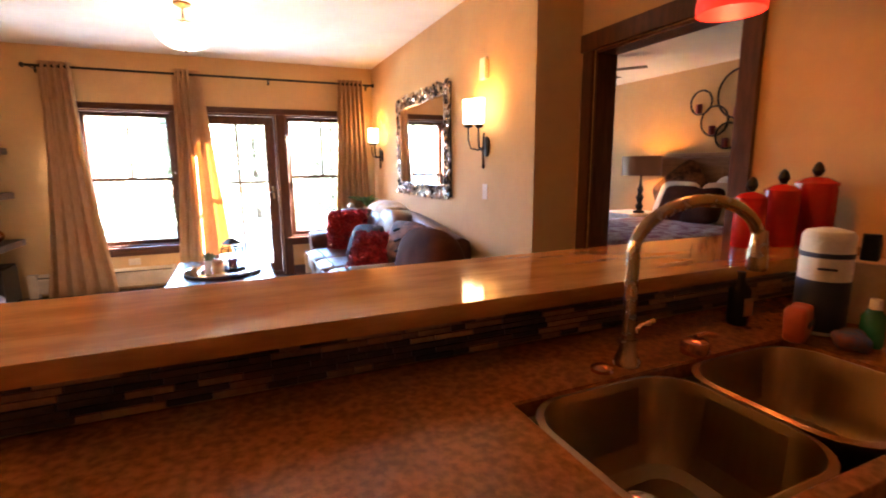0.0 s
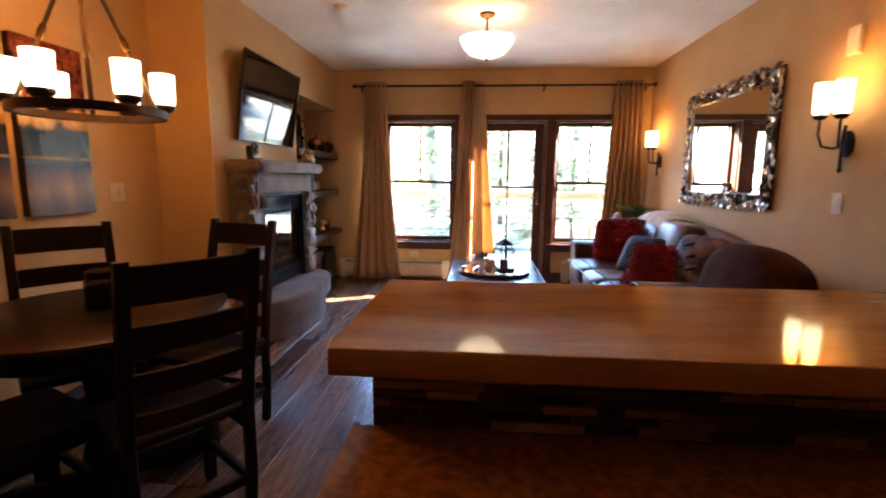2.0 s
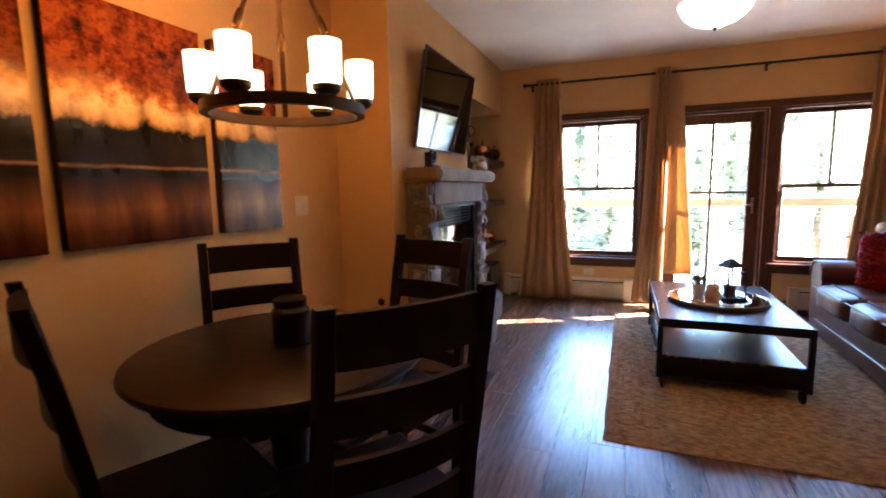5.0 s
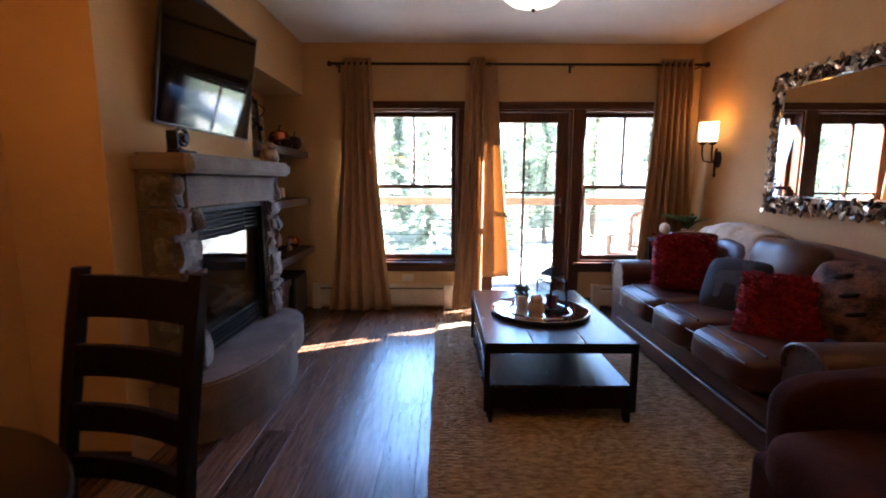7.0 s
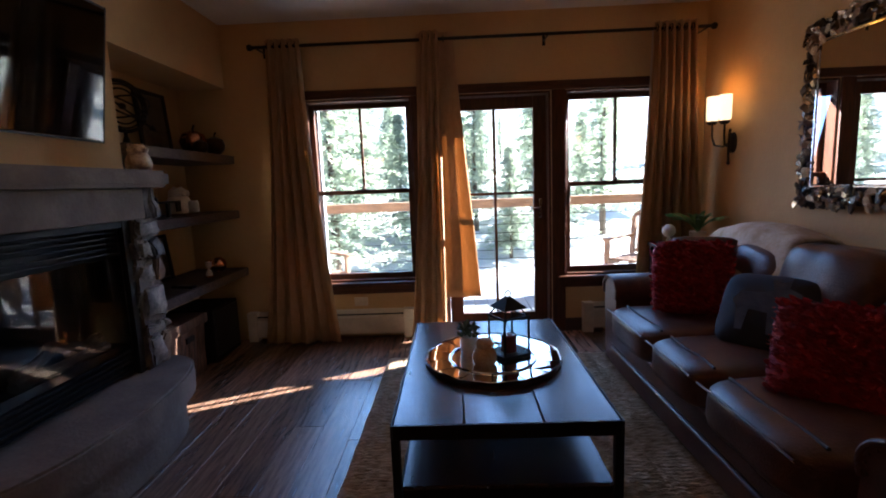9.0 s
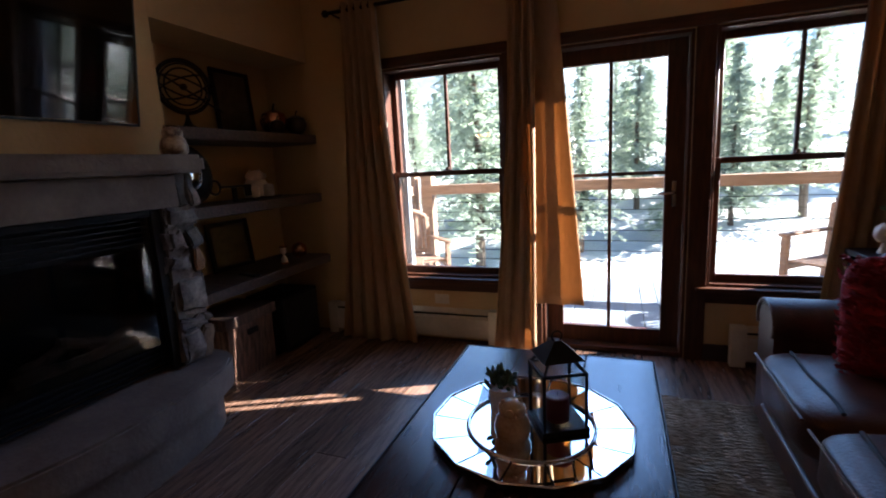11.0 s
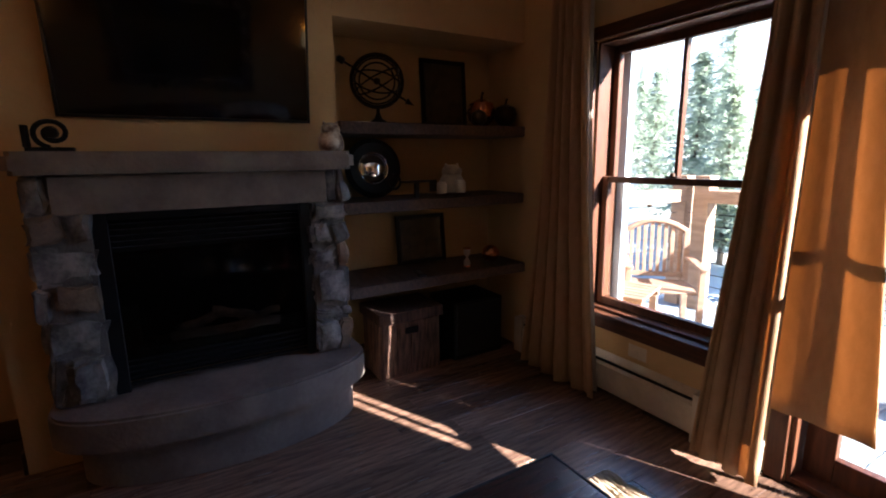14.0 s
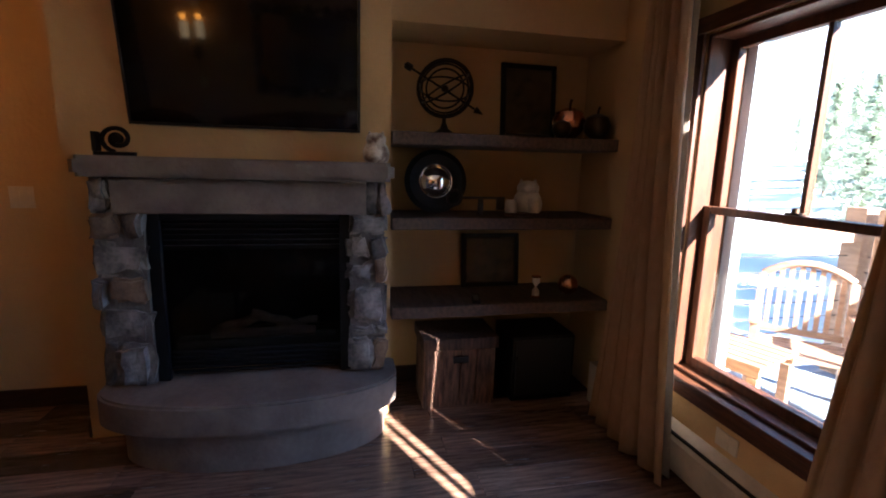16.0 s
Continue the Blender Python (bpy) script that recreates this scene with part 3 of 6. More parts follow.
# bedroom doorway casing
dc = thing("door_2", "dark stained casing of the open bedroom doorway", "doorway", kind="structure")
for y0, y1 in ((1.84, 1.929), (2.861, 2.95)):
    part("side_casing", box(DOORX - 0.024, DOORX - 0.001, y0, y1, 0, 2.04, 0.005), TRIM, dc)
part("head_casing", box(DOORX - 0.028, DOORX - 0.001, 1.82, 2.97, 2.041, 2.145, 0.005), TRIM, dc)
part("side_jamb", box(DOORX + 0.001, 1.899, 1.931, 1.948, 0, 2.02, 0.002), TRIM, dc)
part("side_jamb", box(DOORX + 0.001, 1.899, 2.842, 2.859, 0, 2.02, 0.002), TRIM, dc)
part("head_jamb", box(DOORX + 0.001, 1.899, 1.932, 2.858, 2.021, 2.039, 0.002), TRIM, dc)
part("side_casing", box(1.901, 1.924, 1.84, 1.929, 0, 2.04, 0.005), TRIM, dc)
part("side_casing", box(1.901, 1.924, 2.861, 2.95, 0, 2.04, 0.005), TRIM, dc)

# baseboard heater, in two lengths either side of the door
for x0, x1, end in ((-2.42, -0.98, True), (0.44, 1.36, False)):
    ht = thing("baseboard_heater", "cream enamel baseboard heater with a dark top slot", "heater", (0, 0, 0))
    cover = prism([(NORTH - 0.070, 0.045), (NORTH - 0.070, 0.185), (NORTH - 0.045, 0.215), (NORTH - 0.005, 0.245), (NORTH - 0.002, 0.245), (NORTH - 0.002, 0.03), (NORTH - 0.055, 0.03)], x0, x1)
    bmesh.ops.transform(cover, matrix=Matrix(((0, 0, 1, 0), (1, 0, 0, 0), (0, 1, 0, 0), (0, 0, 0, 1))), verts=cover.verts)
    cover_part = part("cover", cover, HEATER, ht)
    # Cover stays closed: a black strip stands for the shade in its top slot.
    part("slot", box(x0 + 0.02, x1 - 0.02, NORTH - 0.062, NORTH - 0.030, 0.206, 0.214, m=Matrix.Identity(4)), BLACK, cover_part, "black strip as the slot's shade")
    part("end_cap", box(x1 - 0.10, x1 + 0.003, NORTH - 0.078, NORTH - 0.002, 0.0, 0.252, 0.004), HEATER, ht)
    part("end_cap", box(x0 - 0.003, x0 + 0.08, NORTH - 0.078, NORTH - 0.002, 0.0, 0.252, 0.004), HEATER, ht)


# ---- curtains ----
def curtain(name, tx0, tx1, bx0, bx1, z0, z1, folds, y, label, seed=0, amp=0.035, swing=0.0, spread=1.4, lined=True):
    """A hanging panel with folds that widens from top to bottom."""
    nu, nv = folds * 12, 26
    verts, faces, lining = [], [], []
    for j in range(nv + 1):
        v = j / nv
        s = v ** spread
        x0, x1 = tx0 + (bx0 - tx0) * s, tx1 + (bx1 - tx1) * s
        for i in range(nu + 1):
            u = i / nu
            ph = 2 * math.pi * folds * u + 0.5 * math.sin(3 * v + seed)
            a = amp * (0.75 + 0.5 * noise.noise((u * 4, v * 1.5, seed * 5.3)))
            x = x0 + (x1 - x0) * u + 0.010 * math.sin(2 * ph + seed) * v
            lining.append((x0 + (x1 - x0) * (0.03 + 0.94 * u), y + amp + 0.012 + 0.35 * a * math.sin(ph + 0.8), z1 - 0.03 + (z0 + 0.05 - z1) * v))
            verts.append((x, y + a * math.sin(ph) + 0.02 * v * noise.noise((u * 3, v * 2, seed + 9.1)) + swing * min(1.0, 3 * v), z1 + (z0 - z1) * v + 0.012 * noise.noise((u * 5, 1, seed)) * v))
    for j in range(nv):
        for i in range(nu):
            a = j * (nu + 1) + i
            faces.append((a, a + 1, a + nu + 2, a + nu + 1))
    me = bpy.data.meshes.new("cloth")
    me.from_pydata(verts, [], faces)
    me.polygons.foreach_set("use_smooth", [True] * len(faces))
    me.materials.append(LINEN)
    t = thing(name, label, "curtain", group="curtains on the rod")
    ob = new("cloth", me)
    ob.parent = t
    md = ob.modifiers.new("thickness", "SOLIDIFY")
    md.thickness = 0.0015
    # Unseen second sheet, added to weaken the sun glow through gathered panels.
    if lined:
        back = bpy.data.meshes.new("lining")
        back.from_pydata(lining, [], faces)
        back.polygons.foreach_set("use_smooth", [True] * len(faces))
        back.materials.append(LINING)
        ob = tagged(new("lining", back), "cream lining cloth added to dim sun glow")
        ob.parent = t
        md = ob.modifiers.new("thickness", "SOLIDIFY")
        md.thickness = 0.001
    for k in range(folds):
        xx = tx0 + (tx1 - tx0) * (k + 0.5) / folds
        part("grommet", tube(arc(xx, y, 2.388, 0.024, 0, 360, 16, "yz")[:-1], 0.004, 6, closed=True), BRONZE, t)
    return t


curtain("curtain", -2.040, -1.770, -2.235, -1.600, 0.012, 2.435, 5, 6.590, "tan linen curtain panel hanging to the floor", 1, 0.034, spread=1.7)
curtain("curtain", -0.838, -0.700, -1.010, -0.720, 0.045, 2.435, 3, 6.555, "tan linen curtain panel gathered beside the balcony door", 2, 0.030)
curtain("curtain", -0.870, -0.590, -0.945, -0.420, 0.335, 2.435, 2, 6.605, "short tan linen curtain panel glowing in the sun", 3, 0.012, spread=1.0, swing=0.080, lined=False)
curtain("curtain", 0.930, 1.250, 0.800, 1.380, 0.012, 2.435, 6, 6.590, "tan linen curtain panel hanging behind the sofa end", 4, 0.036)
rod = thing("curtain_rod", "thin dark iron curtain rod on three brackets", "curtain rod")
part("pole", tube([(-2.16, 6.605, 2.388), (1.375, 6.605, 2.388)], 0.0125, 12), IRON, rod)
for xx in (-2.165, 1.385):
    part("finial", lathe([(0, -0.02), (0.018, -0.015), (0.026, 0.0), (0.022, 0.018), (0, 0.026)], 14, m=pose(xx, 6.605, 2.388, 0, 90, 0)), IRON, rod)
for xx in (-2.10, 0.135, 1.33):
    br = box(xx - 0.012, xx + 0.012, 6.742, 6.7495, 2.34, 2.42, 0.002)
    tube([(xx, 6.745, 2.375), (xx, 6.605, 2.372)], 0.006, 8, br)
    part("bracket", br, IRON, rod)

# ---- fireplace ----
fp = thing("fireplace", "gas fireplace with stone piers, cast mantel and curved hearth", "fireplace")


def hearth_outline(front, y0, y1, back, n=28, power=1.0):
    c, h = (y0 + y1) / 2, (y1 - y0) / 2
    pts = [(back, y0)]
    edge = front - 0.285
    for i in range(n + 1):
        a = math.pi * i / n
        pts.append((edge + (front - edge) * math.sin(a) ** 0.9, c - h * math.cos(a)))
    pts.append((back, y1))
    return pts


part("hearth_slab", prism(hearth_outline(-2.012, 4.075, 5.466, BREAST + 0.002), 0.195, 0.345, 0.012), CONCRETE, fp, "grey cast stone hearth slab")
part("hearth_base", prism(hearth_outline(-2.052, 4.16, 5.405, BREAST + 0.002), 0.0, 0.194, 0.004), CONCRETE, fp, "grey cast stone hearth base")
mant = prism([(BREAST + 0.002, 4.085), (-2.215, 4.085), (-2.185, 4.115), (-2.185, 5.405), (-2.215, 5.440), (BREAST + 0.002, 5.440)], 1.328, 1.418, 0.018)
part("mantel", mant, CONCRETE, fp, "grey brown cast stone mantel shelf")
part("lintel", box(BREAST + 0.002, -2.275, 4.20, 5.31, 1.165, 1.324, 0.006), CONCRETE, fp)
part("pier_core", box(BREAST + 0.002, -2.30, 4.115, 4.315, 0.346, 1.164), MORTAR, fp, "rough grey mortar core")
part("pier_core", box(BREAST + 0.002, -2.30, 5.228, 5.400, 0.346, 1.164), MORTAR, fp, "rough grey mortar core")
part("pier_core", box(BREAST + 0.002, -2.30, 4.115, 4.198, 1.166, 1.324), MORTAR, fp, "rough grey mortar core")
part("pier_core", box(BREAST + 0.002, -2.30, 5.312, 5.400, 1.166, 1.324), MORTAR, fp, "rough grey mortar core")
part("firebox_back", box(BREAST + 0.004, BREAST + 0.012, 4.33, 5.22, 0.347, 1.163), BLACK, fp)
fr = bmesh.new()
for b in ((4.318, 4.372, 0.347, 1.163), (5.178, 5.232, 0.347, 1.163)):
    box(-2.345, -2.315, b[0], b[1], b[2], b[3], 0.003, 1, fr)
box(-2.346, -2.316, 4.373, 5.177, 1.13, 1.162, 0.003, 1, fr)
part("face_frame", fr, BLACK, fp, "black metal face")
for i in range(5):
    part("louvre", box(-2.372, -2.35, 4.374, 5.176, -0.003, 0.003, m=Matrix.Translation((0, 0, 1.005 + 0.026 * i))), BLACK, fp, "black louvre blade")
    part("louvre", box(-2.372, -2.35, 4.374, 5.176, -0.003, 0.003, m=Matrix.Translation((0, 0, 0.372 + 0.026 * i))), BLACK, fp, "black louvre blade")
part("fire_glass", box(-2.352, -2.347, 4.374, 5.176, 0.495, 0.985), FIREGLASS, fp, "dark fire glass")
part("burner_tray", box(-2.44, -2.36, 4.40, 5.15, 0.50, 0.53, 0.004), BLACK, fp)
for y0, y1, x, z, r, tilt in ((4.55, 5.05, -2.385, 0.55, 0.026, 0.0), (4.58, 4.80, -2.41, 0.60, 0.024, 0.06), (4.74, 4.93, -2.40, 0.62, 0.022, -0.06), (4.86, 5.06, -2.42, 0.585, 0.02, 0.03)):
    part("log", tube([(x, y0 + (y1 - y0) * i / 5, z + tilt * (i / 5 - 0.5) + 0.006 * math.sin(i * 2)) for i in range(6)], r, 9), LOG, fp, "ash grey ceramic log")


def stone_mesh(dy, dz, depth, seed):
    b = bmesh.new()
    bmesh.ops.create_cube(b, size=1, matrix=Matrix.Diagonal((depth, dy, dz, 1)))
    bmesh.ops.bevel(b, geom=list(b.edges), offset=min(dy, dz) * 0.16, segments=2, affect="EDGES")
    bmesh.ops.subdivide_edges(b, edges=[e for e in b.edges if e.calc_length() > min(dy, dz) * 0.5], cuts=2, use_grid_fill=True)
    for v in b.verts:
        w = v.co * 14 + Vector((seed * 2.3, seed, seed * 4.1))
        v.co += Vector((noise.noise(w), noise.noise(w + Vector((7, 1, 2))), noise.noise(w + Vector((3, 9, 4))))) * 0.030
    return b


rs = random.Random(4)
for side, y0, y1 in ((0, 4.100, 4.325), (1, 5.215, 5.415)):
    z = 0.348
    rows = ((0.21, (0.28, 0.72)), (0.19, (1.0,)), (0.13, (0.27, 0.73)), (0.17, (1.0,)), (0.115, (0.60, 0.40))) if side == 0 else \
        ((0.19, (0.62, 0.38)), (0.06, (0.7, 0.3)), (0.22, (1.0,)), (0.13, (0.7, 0.3)), (0.11, (0.55, 0.45)), (0.105, (1.0,)))
    for k, (hgt, parts_) in enumerate(rows):
        y = y0
        for q, f in enumerate(parts_):
            wdt = (y1 - y0) * f
            tan = (side == 0 and k == 2 and q == 1) or (side == 1 and k == 3 and q == 1) or rs.random() < 0.22
            part("stone", stone_mesh(wdt - 0.008, hgt - 0.008, 0.15 + rs.uniform(-0.015, 0.03), rs.random() * 40), STONE_T if tan else STONE, fp, at=pose(-2.345 + rs.uniform(-0.012, 0.012), y + wdt / 2, z + hgt / 2, rs.uniform(-6, 6)))
            y += wdt
        z += hgt
    for q, (ya, yb) in enumerate(((4.100, 4.20),) if side == 0 else ((5.31, 5.362), (5.362, 5.415))):
        part("stone", stone_mesh(yb - ya - 0.006, 1.322 - z, 0.14, 60 + q + side), STONE, fp, at=pose(-2.345, (ya + yb) / 2, (z + 1.322) / 2))

# ---- television ----
tv = thing("television", "large black flat television on a tilting wall mount", "television", (-2.383, 4.766, 1.895))
tilt = pose(0, 0, 0, 0, 8.5, 0)
part("back_shell", box(-0.034, -0.0065, -0.50, 0.50, -0.20, 0.31, 0.01, m=tilt), BEZEL, tv)
part("bezel", merge(bmesh.new(), frame_bars(-0.523, 0.523, -0.335, 0.335, 0.012, -0.006, 0.010), tilt @ pose(0, 0, 0, 0, 0, 90)), BEZEL, tv)
part("screen", box(-0.005, 0.004, -0.510, 0.510, -0.322, 0.322, m=tilt), SCREEN, tv, "black reflective screen")
part("wall_mount", box(-0.076, -0.036, -0.2, 0.2, -0.10, 0.15, 0.004), BLACK, tv)

# ---- coffee table ----
def spoked_wheel(x, y, r):
    """An upright iron wheel across x, its rim joined to a hub by six spokes."""
    w = lathe([(r - 0.008, -0.011), (r, -0.009), (r, 0.009), (r - 0.008, 0.011), (r - 0.008, -0.011)], 22)
    lathe([(0, -0.013), (0.010, -0.013), (0.010, 0.013), (0, 0.013)], 12, bm=w)
    for k in range(6):
        a = radians(60 * k)
        tube([(0.008 * math.cos(a), 0.008 * math.sin(a), 0), ((r - 0.006) * math.cos(a), (r - 0.006) * math.sin(a), 0)], 0.0035, 5, w)
    bmesh.ops.transform(w, matrix=pose(x, y, r, 0, 90, 0), verts=w.verts)
    return w


ct = thing("coffee_table", "dark plank coffee table with black iron frame on casters", "table", (-0.465, 4.95, 0.012))
for x0, x1 in ((-0.395, -0.145), (-0.145, 0.130), (0.130, 0.395)):
    part("top_plank", box(x0 + 0.001, x1 - 0.001, -0.60, 0.60, 0.418, 0.452, 0.004), COFFEE, ct, "dark worn plank")
edge = bmesh.new()
for a in ((-0.402, -0.396, -0.607, 0.607), (0.396, 0.402, -0.607, 0.607)):
    box(*a, 0.400, 0.453, 0.001, 1, edge)
for a in ((-0.395, 0.395, -0.607, -0.601), (-0.395, 0.395, 0.601, 0.607)):
    box(*a, 0.400, 0.453, 0.001, 1, edge)
part("edge_band", edge, IRON, ct, "black iron edge band")
for sx in (-1, 1):
    for sy in (-1, 1):
        part("leg", box(min(sx * 0.402, sx * 0.372), max(sx * 0.402, sx * 0.372), min(sy * 0.607, sy * 0.577), max(sy * 0.607, sy * 0.577), 0.075, 0.399, 0.002), IRON, ct, "square black iron leg")
        wh = part("caster", spoked_wheel(sx * 0.365, sy * 0.57, 0.040), IRON, ct, "spoked black iron caster")
        fk = box(sx * 0.365 - 0.02, sx * 0.365 - 0.015, sy * 0.57 - 0.01, sy * 0.57 + 0.01, 0.03, 0.074)
        part("fork", fk, IRON, wh)
        part("fork", box(sx * 0.365 + 0.015, sx * 0.365 + 0.02, sy * 0.57 - 0.01, sy * 0.57 + 0.01, 0.03, 0.074), IRON, wh)
part("drawer_box", box(-0.370, 0.370, -0.59, 0.59, 0.085, 0.205, 0.003), DARKWOOD, ct, "dark wooden drawer box")
part("lower_shelf", box(-0.371, 0.371, -0.60, 0.60, 0.206, 0.222, 0.003), COFFEE, ct, "dark worn plank shelf")
for sx in (-1, 1):
    for y0 in (-0.56, 0.01):
        dr = part("drawer_front", box(min(sx * 0.371, sx * 0.383), max(sx * 0.371, sx * 0.383), y0, y0 + 0.55, 0.095, 0.198, 0.002), DARKWOOD, ct)
        part("pull", box(min(sx * 0.383, sx * 0.395), max(sx * 0.383, sx * 0.395), y0 + 0.23, y0 + 0.32, 0.14, 0.155, 0.003), IRON, dr)

# ---- dining table and chairs ----
dt = thing("dining_table", "round espresso wooden dining table on a pedestal", "table", (-2.16, 2.52, 0))
part("tabletop", lathe([(0, 0.715), (0.46, 0.715), (0.482, 0.722), (0.490, 0.735), (0.486, 0.748), (0.478, 0.752), (0, 0.752)], 64), TABLETOP, dt)
part("apron", lathe([(0.40, 0.64), (0.415, 0.64), (0.415, 0.714), (0.40, 0.714)], 48), DARKWOOD, dt)
part("pedestal", lathe([(0, 0.06), (0.07, 0.06), (0.10, 0.12), (0.085, 0.2), (0.06, 0.3), (0.07, 0.45), (0.105, 0.55), (0.12, 0.64), (0.12, 0.713), (0, 0.713)], 24), DARKWOOD, dt)
for a in (45, 135, 225, 315):
    part("foot", box(0.05, 0.36, -0.035, 0.035, 0.0, 0.075, 0.012, m=pose(0, 0, 0, 0, 0, a)), DARKWOOD, dt)

WIDE, DEEP, HIGH = 0.42, 0.40, 1.06


def ladder_chair():
    """Faces +y; its back stands at y = 0."""
    c = thing("dining_chair", "espresso wooden ladder-back dining chair at the round table", "chair", group="chairs round the table")

    def back_y(z):
        return -0.10 * max(0.0, (z - 0.45) / 0.6) ** 1.2
    for sx in (-1, 1):
        pts = [(sx * (WIDE / 2 - 0.02), back_y(z) + (0.02 if z < 0.2 else 0.035 * min(1, z / 0.45) * 0), z) for z in (0.0, 0.2, 0.45, 0.6, 0.75, 0.9, 1.06)]
        b = bmesh.new()
        prev = None
        for x, y, z in pts:
            ring = [b.verts.new((x + dx, y + dy, z)) for dx, dy in ((-0.019, -0.017), (0.019, -0.017), (0.019, 0.017), (-0.019, 0.017))]
            if prev:
                for i in range(4):
                    b.faces.new((prev[i], prev[(i + 1) % 4], ring[(i + 1) % 4], ring[i]))
            else:
                b.faces.new(ring[::-1])
            prev = ring
        b.faces.new(prev)
        bmesh.ops.bevel(b, geom=[e for e in b.edges if abs(e.verts[0].co.z - e.verts[1].co.z) > 0.05], offset=0.004, segments=1, affect="EDGES")
        part("back_post", b, DARKWOOD, c)
        part("front_leg", box(sx * 0.19 - 0.02, sx * 0.19 + 0.02, DEEP - 0.04, DEEP, 0, 0.43, 0.004), DARKWOOD, c)
        part("side_stretcher", box(sx * 0.19 - 0.011, sx * 0.19 + 0.011, 0.018, DEEP - 0.041, 0.15, 0.185, 0.003), DARKWOOD, c)
        part("side_rail", box(sx * 0.19 - 0.012, sx * 0.19 + 0.012, 0.018, DEEP - 0.041, 0.37, 0.43, 0.003), DARKWOOD, c)
    for z, h in ((0.985, 0.115), (0.815, 0.085), (0.665, 0.075), (0.535, 0.06)):
        n, b = 8, bmesh.new()
        cols = []
        for i in range(n + 1):
            u = -1 + 2 * i / n
            x, y = u * (WIDE / 2 - 0.04), back_y(z) - 0.022 * (1 - u * u)
            cols.append([b.verts.new((x, y + dy, z + dz)) for dy, dz in ((-0.010, -h / 2), (0.010, -h / 2), (0.010, h / 2), (-0.010, h / 2))])
        for p, q in zip(cols, cols[1:]):
            for i in range(4):
                b.faces.new((p[i], p[(i + 1) % 4], q[(i + 1) % 4], q[i]))
        b.faces.new(cols[0][::-1])
        b.faces.new(cols[-1])
        bmesh.ops.recalc_face_normals(b, faces=b.faces)
        part("slat", b, DARKWOOD, c)
    part("front_stretcher", box(-0.169, 0.169, DEEP - 0.032, DEEP - 0.010, 0.20, 0.235, 0.003), DARKWOOD, c)
    part("back_stretcher", box(-0.169, 0.169, -0.009, 0.010, 0.16, 0.195, 0.003), DARKWOOD, c)
    part("seat", box(-0.215, 0.215, 0.019, DEEP + 0.015, 0.431, 0.462, 0.010, 3), DARKWOOD, c)
    return c


def facing(dx, dy):
    return math.degrees(math.atan2(-dx, dy))


chair = ladder_chair()
chair.matrix_basis = pose(-1.555, 2.185, 0, 0, 0, facing(-0.80, 0.59))
copy_thing(chair, pose(-1.915, 3.13, 0, 0, 0, facing(-0.24, -0.97)))
copy_thing(chair, pose(-2.565, 2.82, 0, 0, 0, facing(0.75, -0.66)))
copy_thing(chair, pose(-2.29, 1.96, 0, 0, 0, facing(0.42, 0.90)))

# ---- sofa ----
sf = thing("sofa", "dark brown leather three-seat sofa with rolled arms", "sofa")
part("base", box(0.44, 1.36, 3.80, 6.14, 0.03, 0.26, 0.03, 3), LEATHER, sf)
part("front_border", box(0.412, 0.45, 3.98, 5.92, 0.165, 0.285, 0.016, 3), LEATHER, sf)
part("front_border", box(0.405, 0.45, 3.98, 5.92, 0.035, 0.160, 0.016, 3), LEATHER, sf)
for i, (y0, y1) in enumerate(((4.085, 4.690), (4.690, 5.195), (5.195, 5.800))):
    cu = part("seat_cushion", puff(0.72, y1 - y0 - 0.006, 0.20, 5.5, 12, lump=0.009, freq=6, seed=i), LEATHER, sf, at=pose(0.70, (y0 + y1) / 2, 0.385, 0, -1.5, 0))
    welt = part("welt", tube([(0.338, y0 + 0.03 + (y1 - y0 - 0.06) * k / 8, 0.455 - 0.004 * ((k - 4) / 4) ** 2) for k in range(9)], 0.005, 6), LEATHER, cu)
    welt.matrix_parent_inverse = cu.matrix_basis.inverted()
    seam = part("seam", tube([(0.452 + 0.006 * math.sin(k), y0 + 0.05 + (y1 - y0 - 0.10) * k / 8, 0.4775 - 0.003 * ((k - 4) / 4) ** 2) for k in range(9)], 0.007, 6), SEAM, cu, "dark stitched seam")
    seam.matrix_parent_inverse = cu.matrix_basis.inverted()
hgt = (0.84, 0.93, 0.86)
for i, (y0, y1) in enumerate(((4.04, 4.70), (4.69, 5.26), (5.24, 5.86))):
    part("back_cushion", puff(0.30, y1 - y0 + 0.01, 0.52, 3.4, 12, lump=0.018, freq=6, seed=7 + i), LEATHER, sf, at=pose(1.12, (y0 + y1) / 2, hgt[i] - 0.25, 0, 12, 0))
bk = bmesh.new()
ny = 24
rows_ = []
for j in range(ny + 1):
    u = j / ny
    y = 3.80 + 2.34 * u
    top = 0.80 + 0.115 * math.sin(math.pi * u) ** 1.3
    rows_.append([bk.verts.new(p) for p in ((1.10, y, 0.25), (1.20, y, top - 0.06), (1.25, y, top - 0.01), (1.31, y, top), (1.37, y, top - 0.03), (1.39, y, top - 0.10), (1.385, y, 0.25))])
for p, q in zip(rows_, rows_[1:]):
    for i in range(6):
        bk.faces.new((p[i], p[i + 1], q[i + 1], q[i]))
bk.faces.new(rows_[0][::-1])
bk.faces.new(rows_[-1])
bmesh.ops.recalc_face_normals(bk, faces=bk.faces)
part("back_frame", bk, LEATHER, sf)
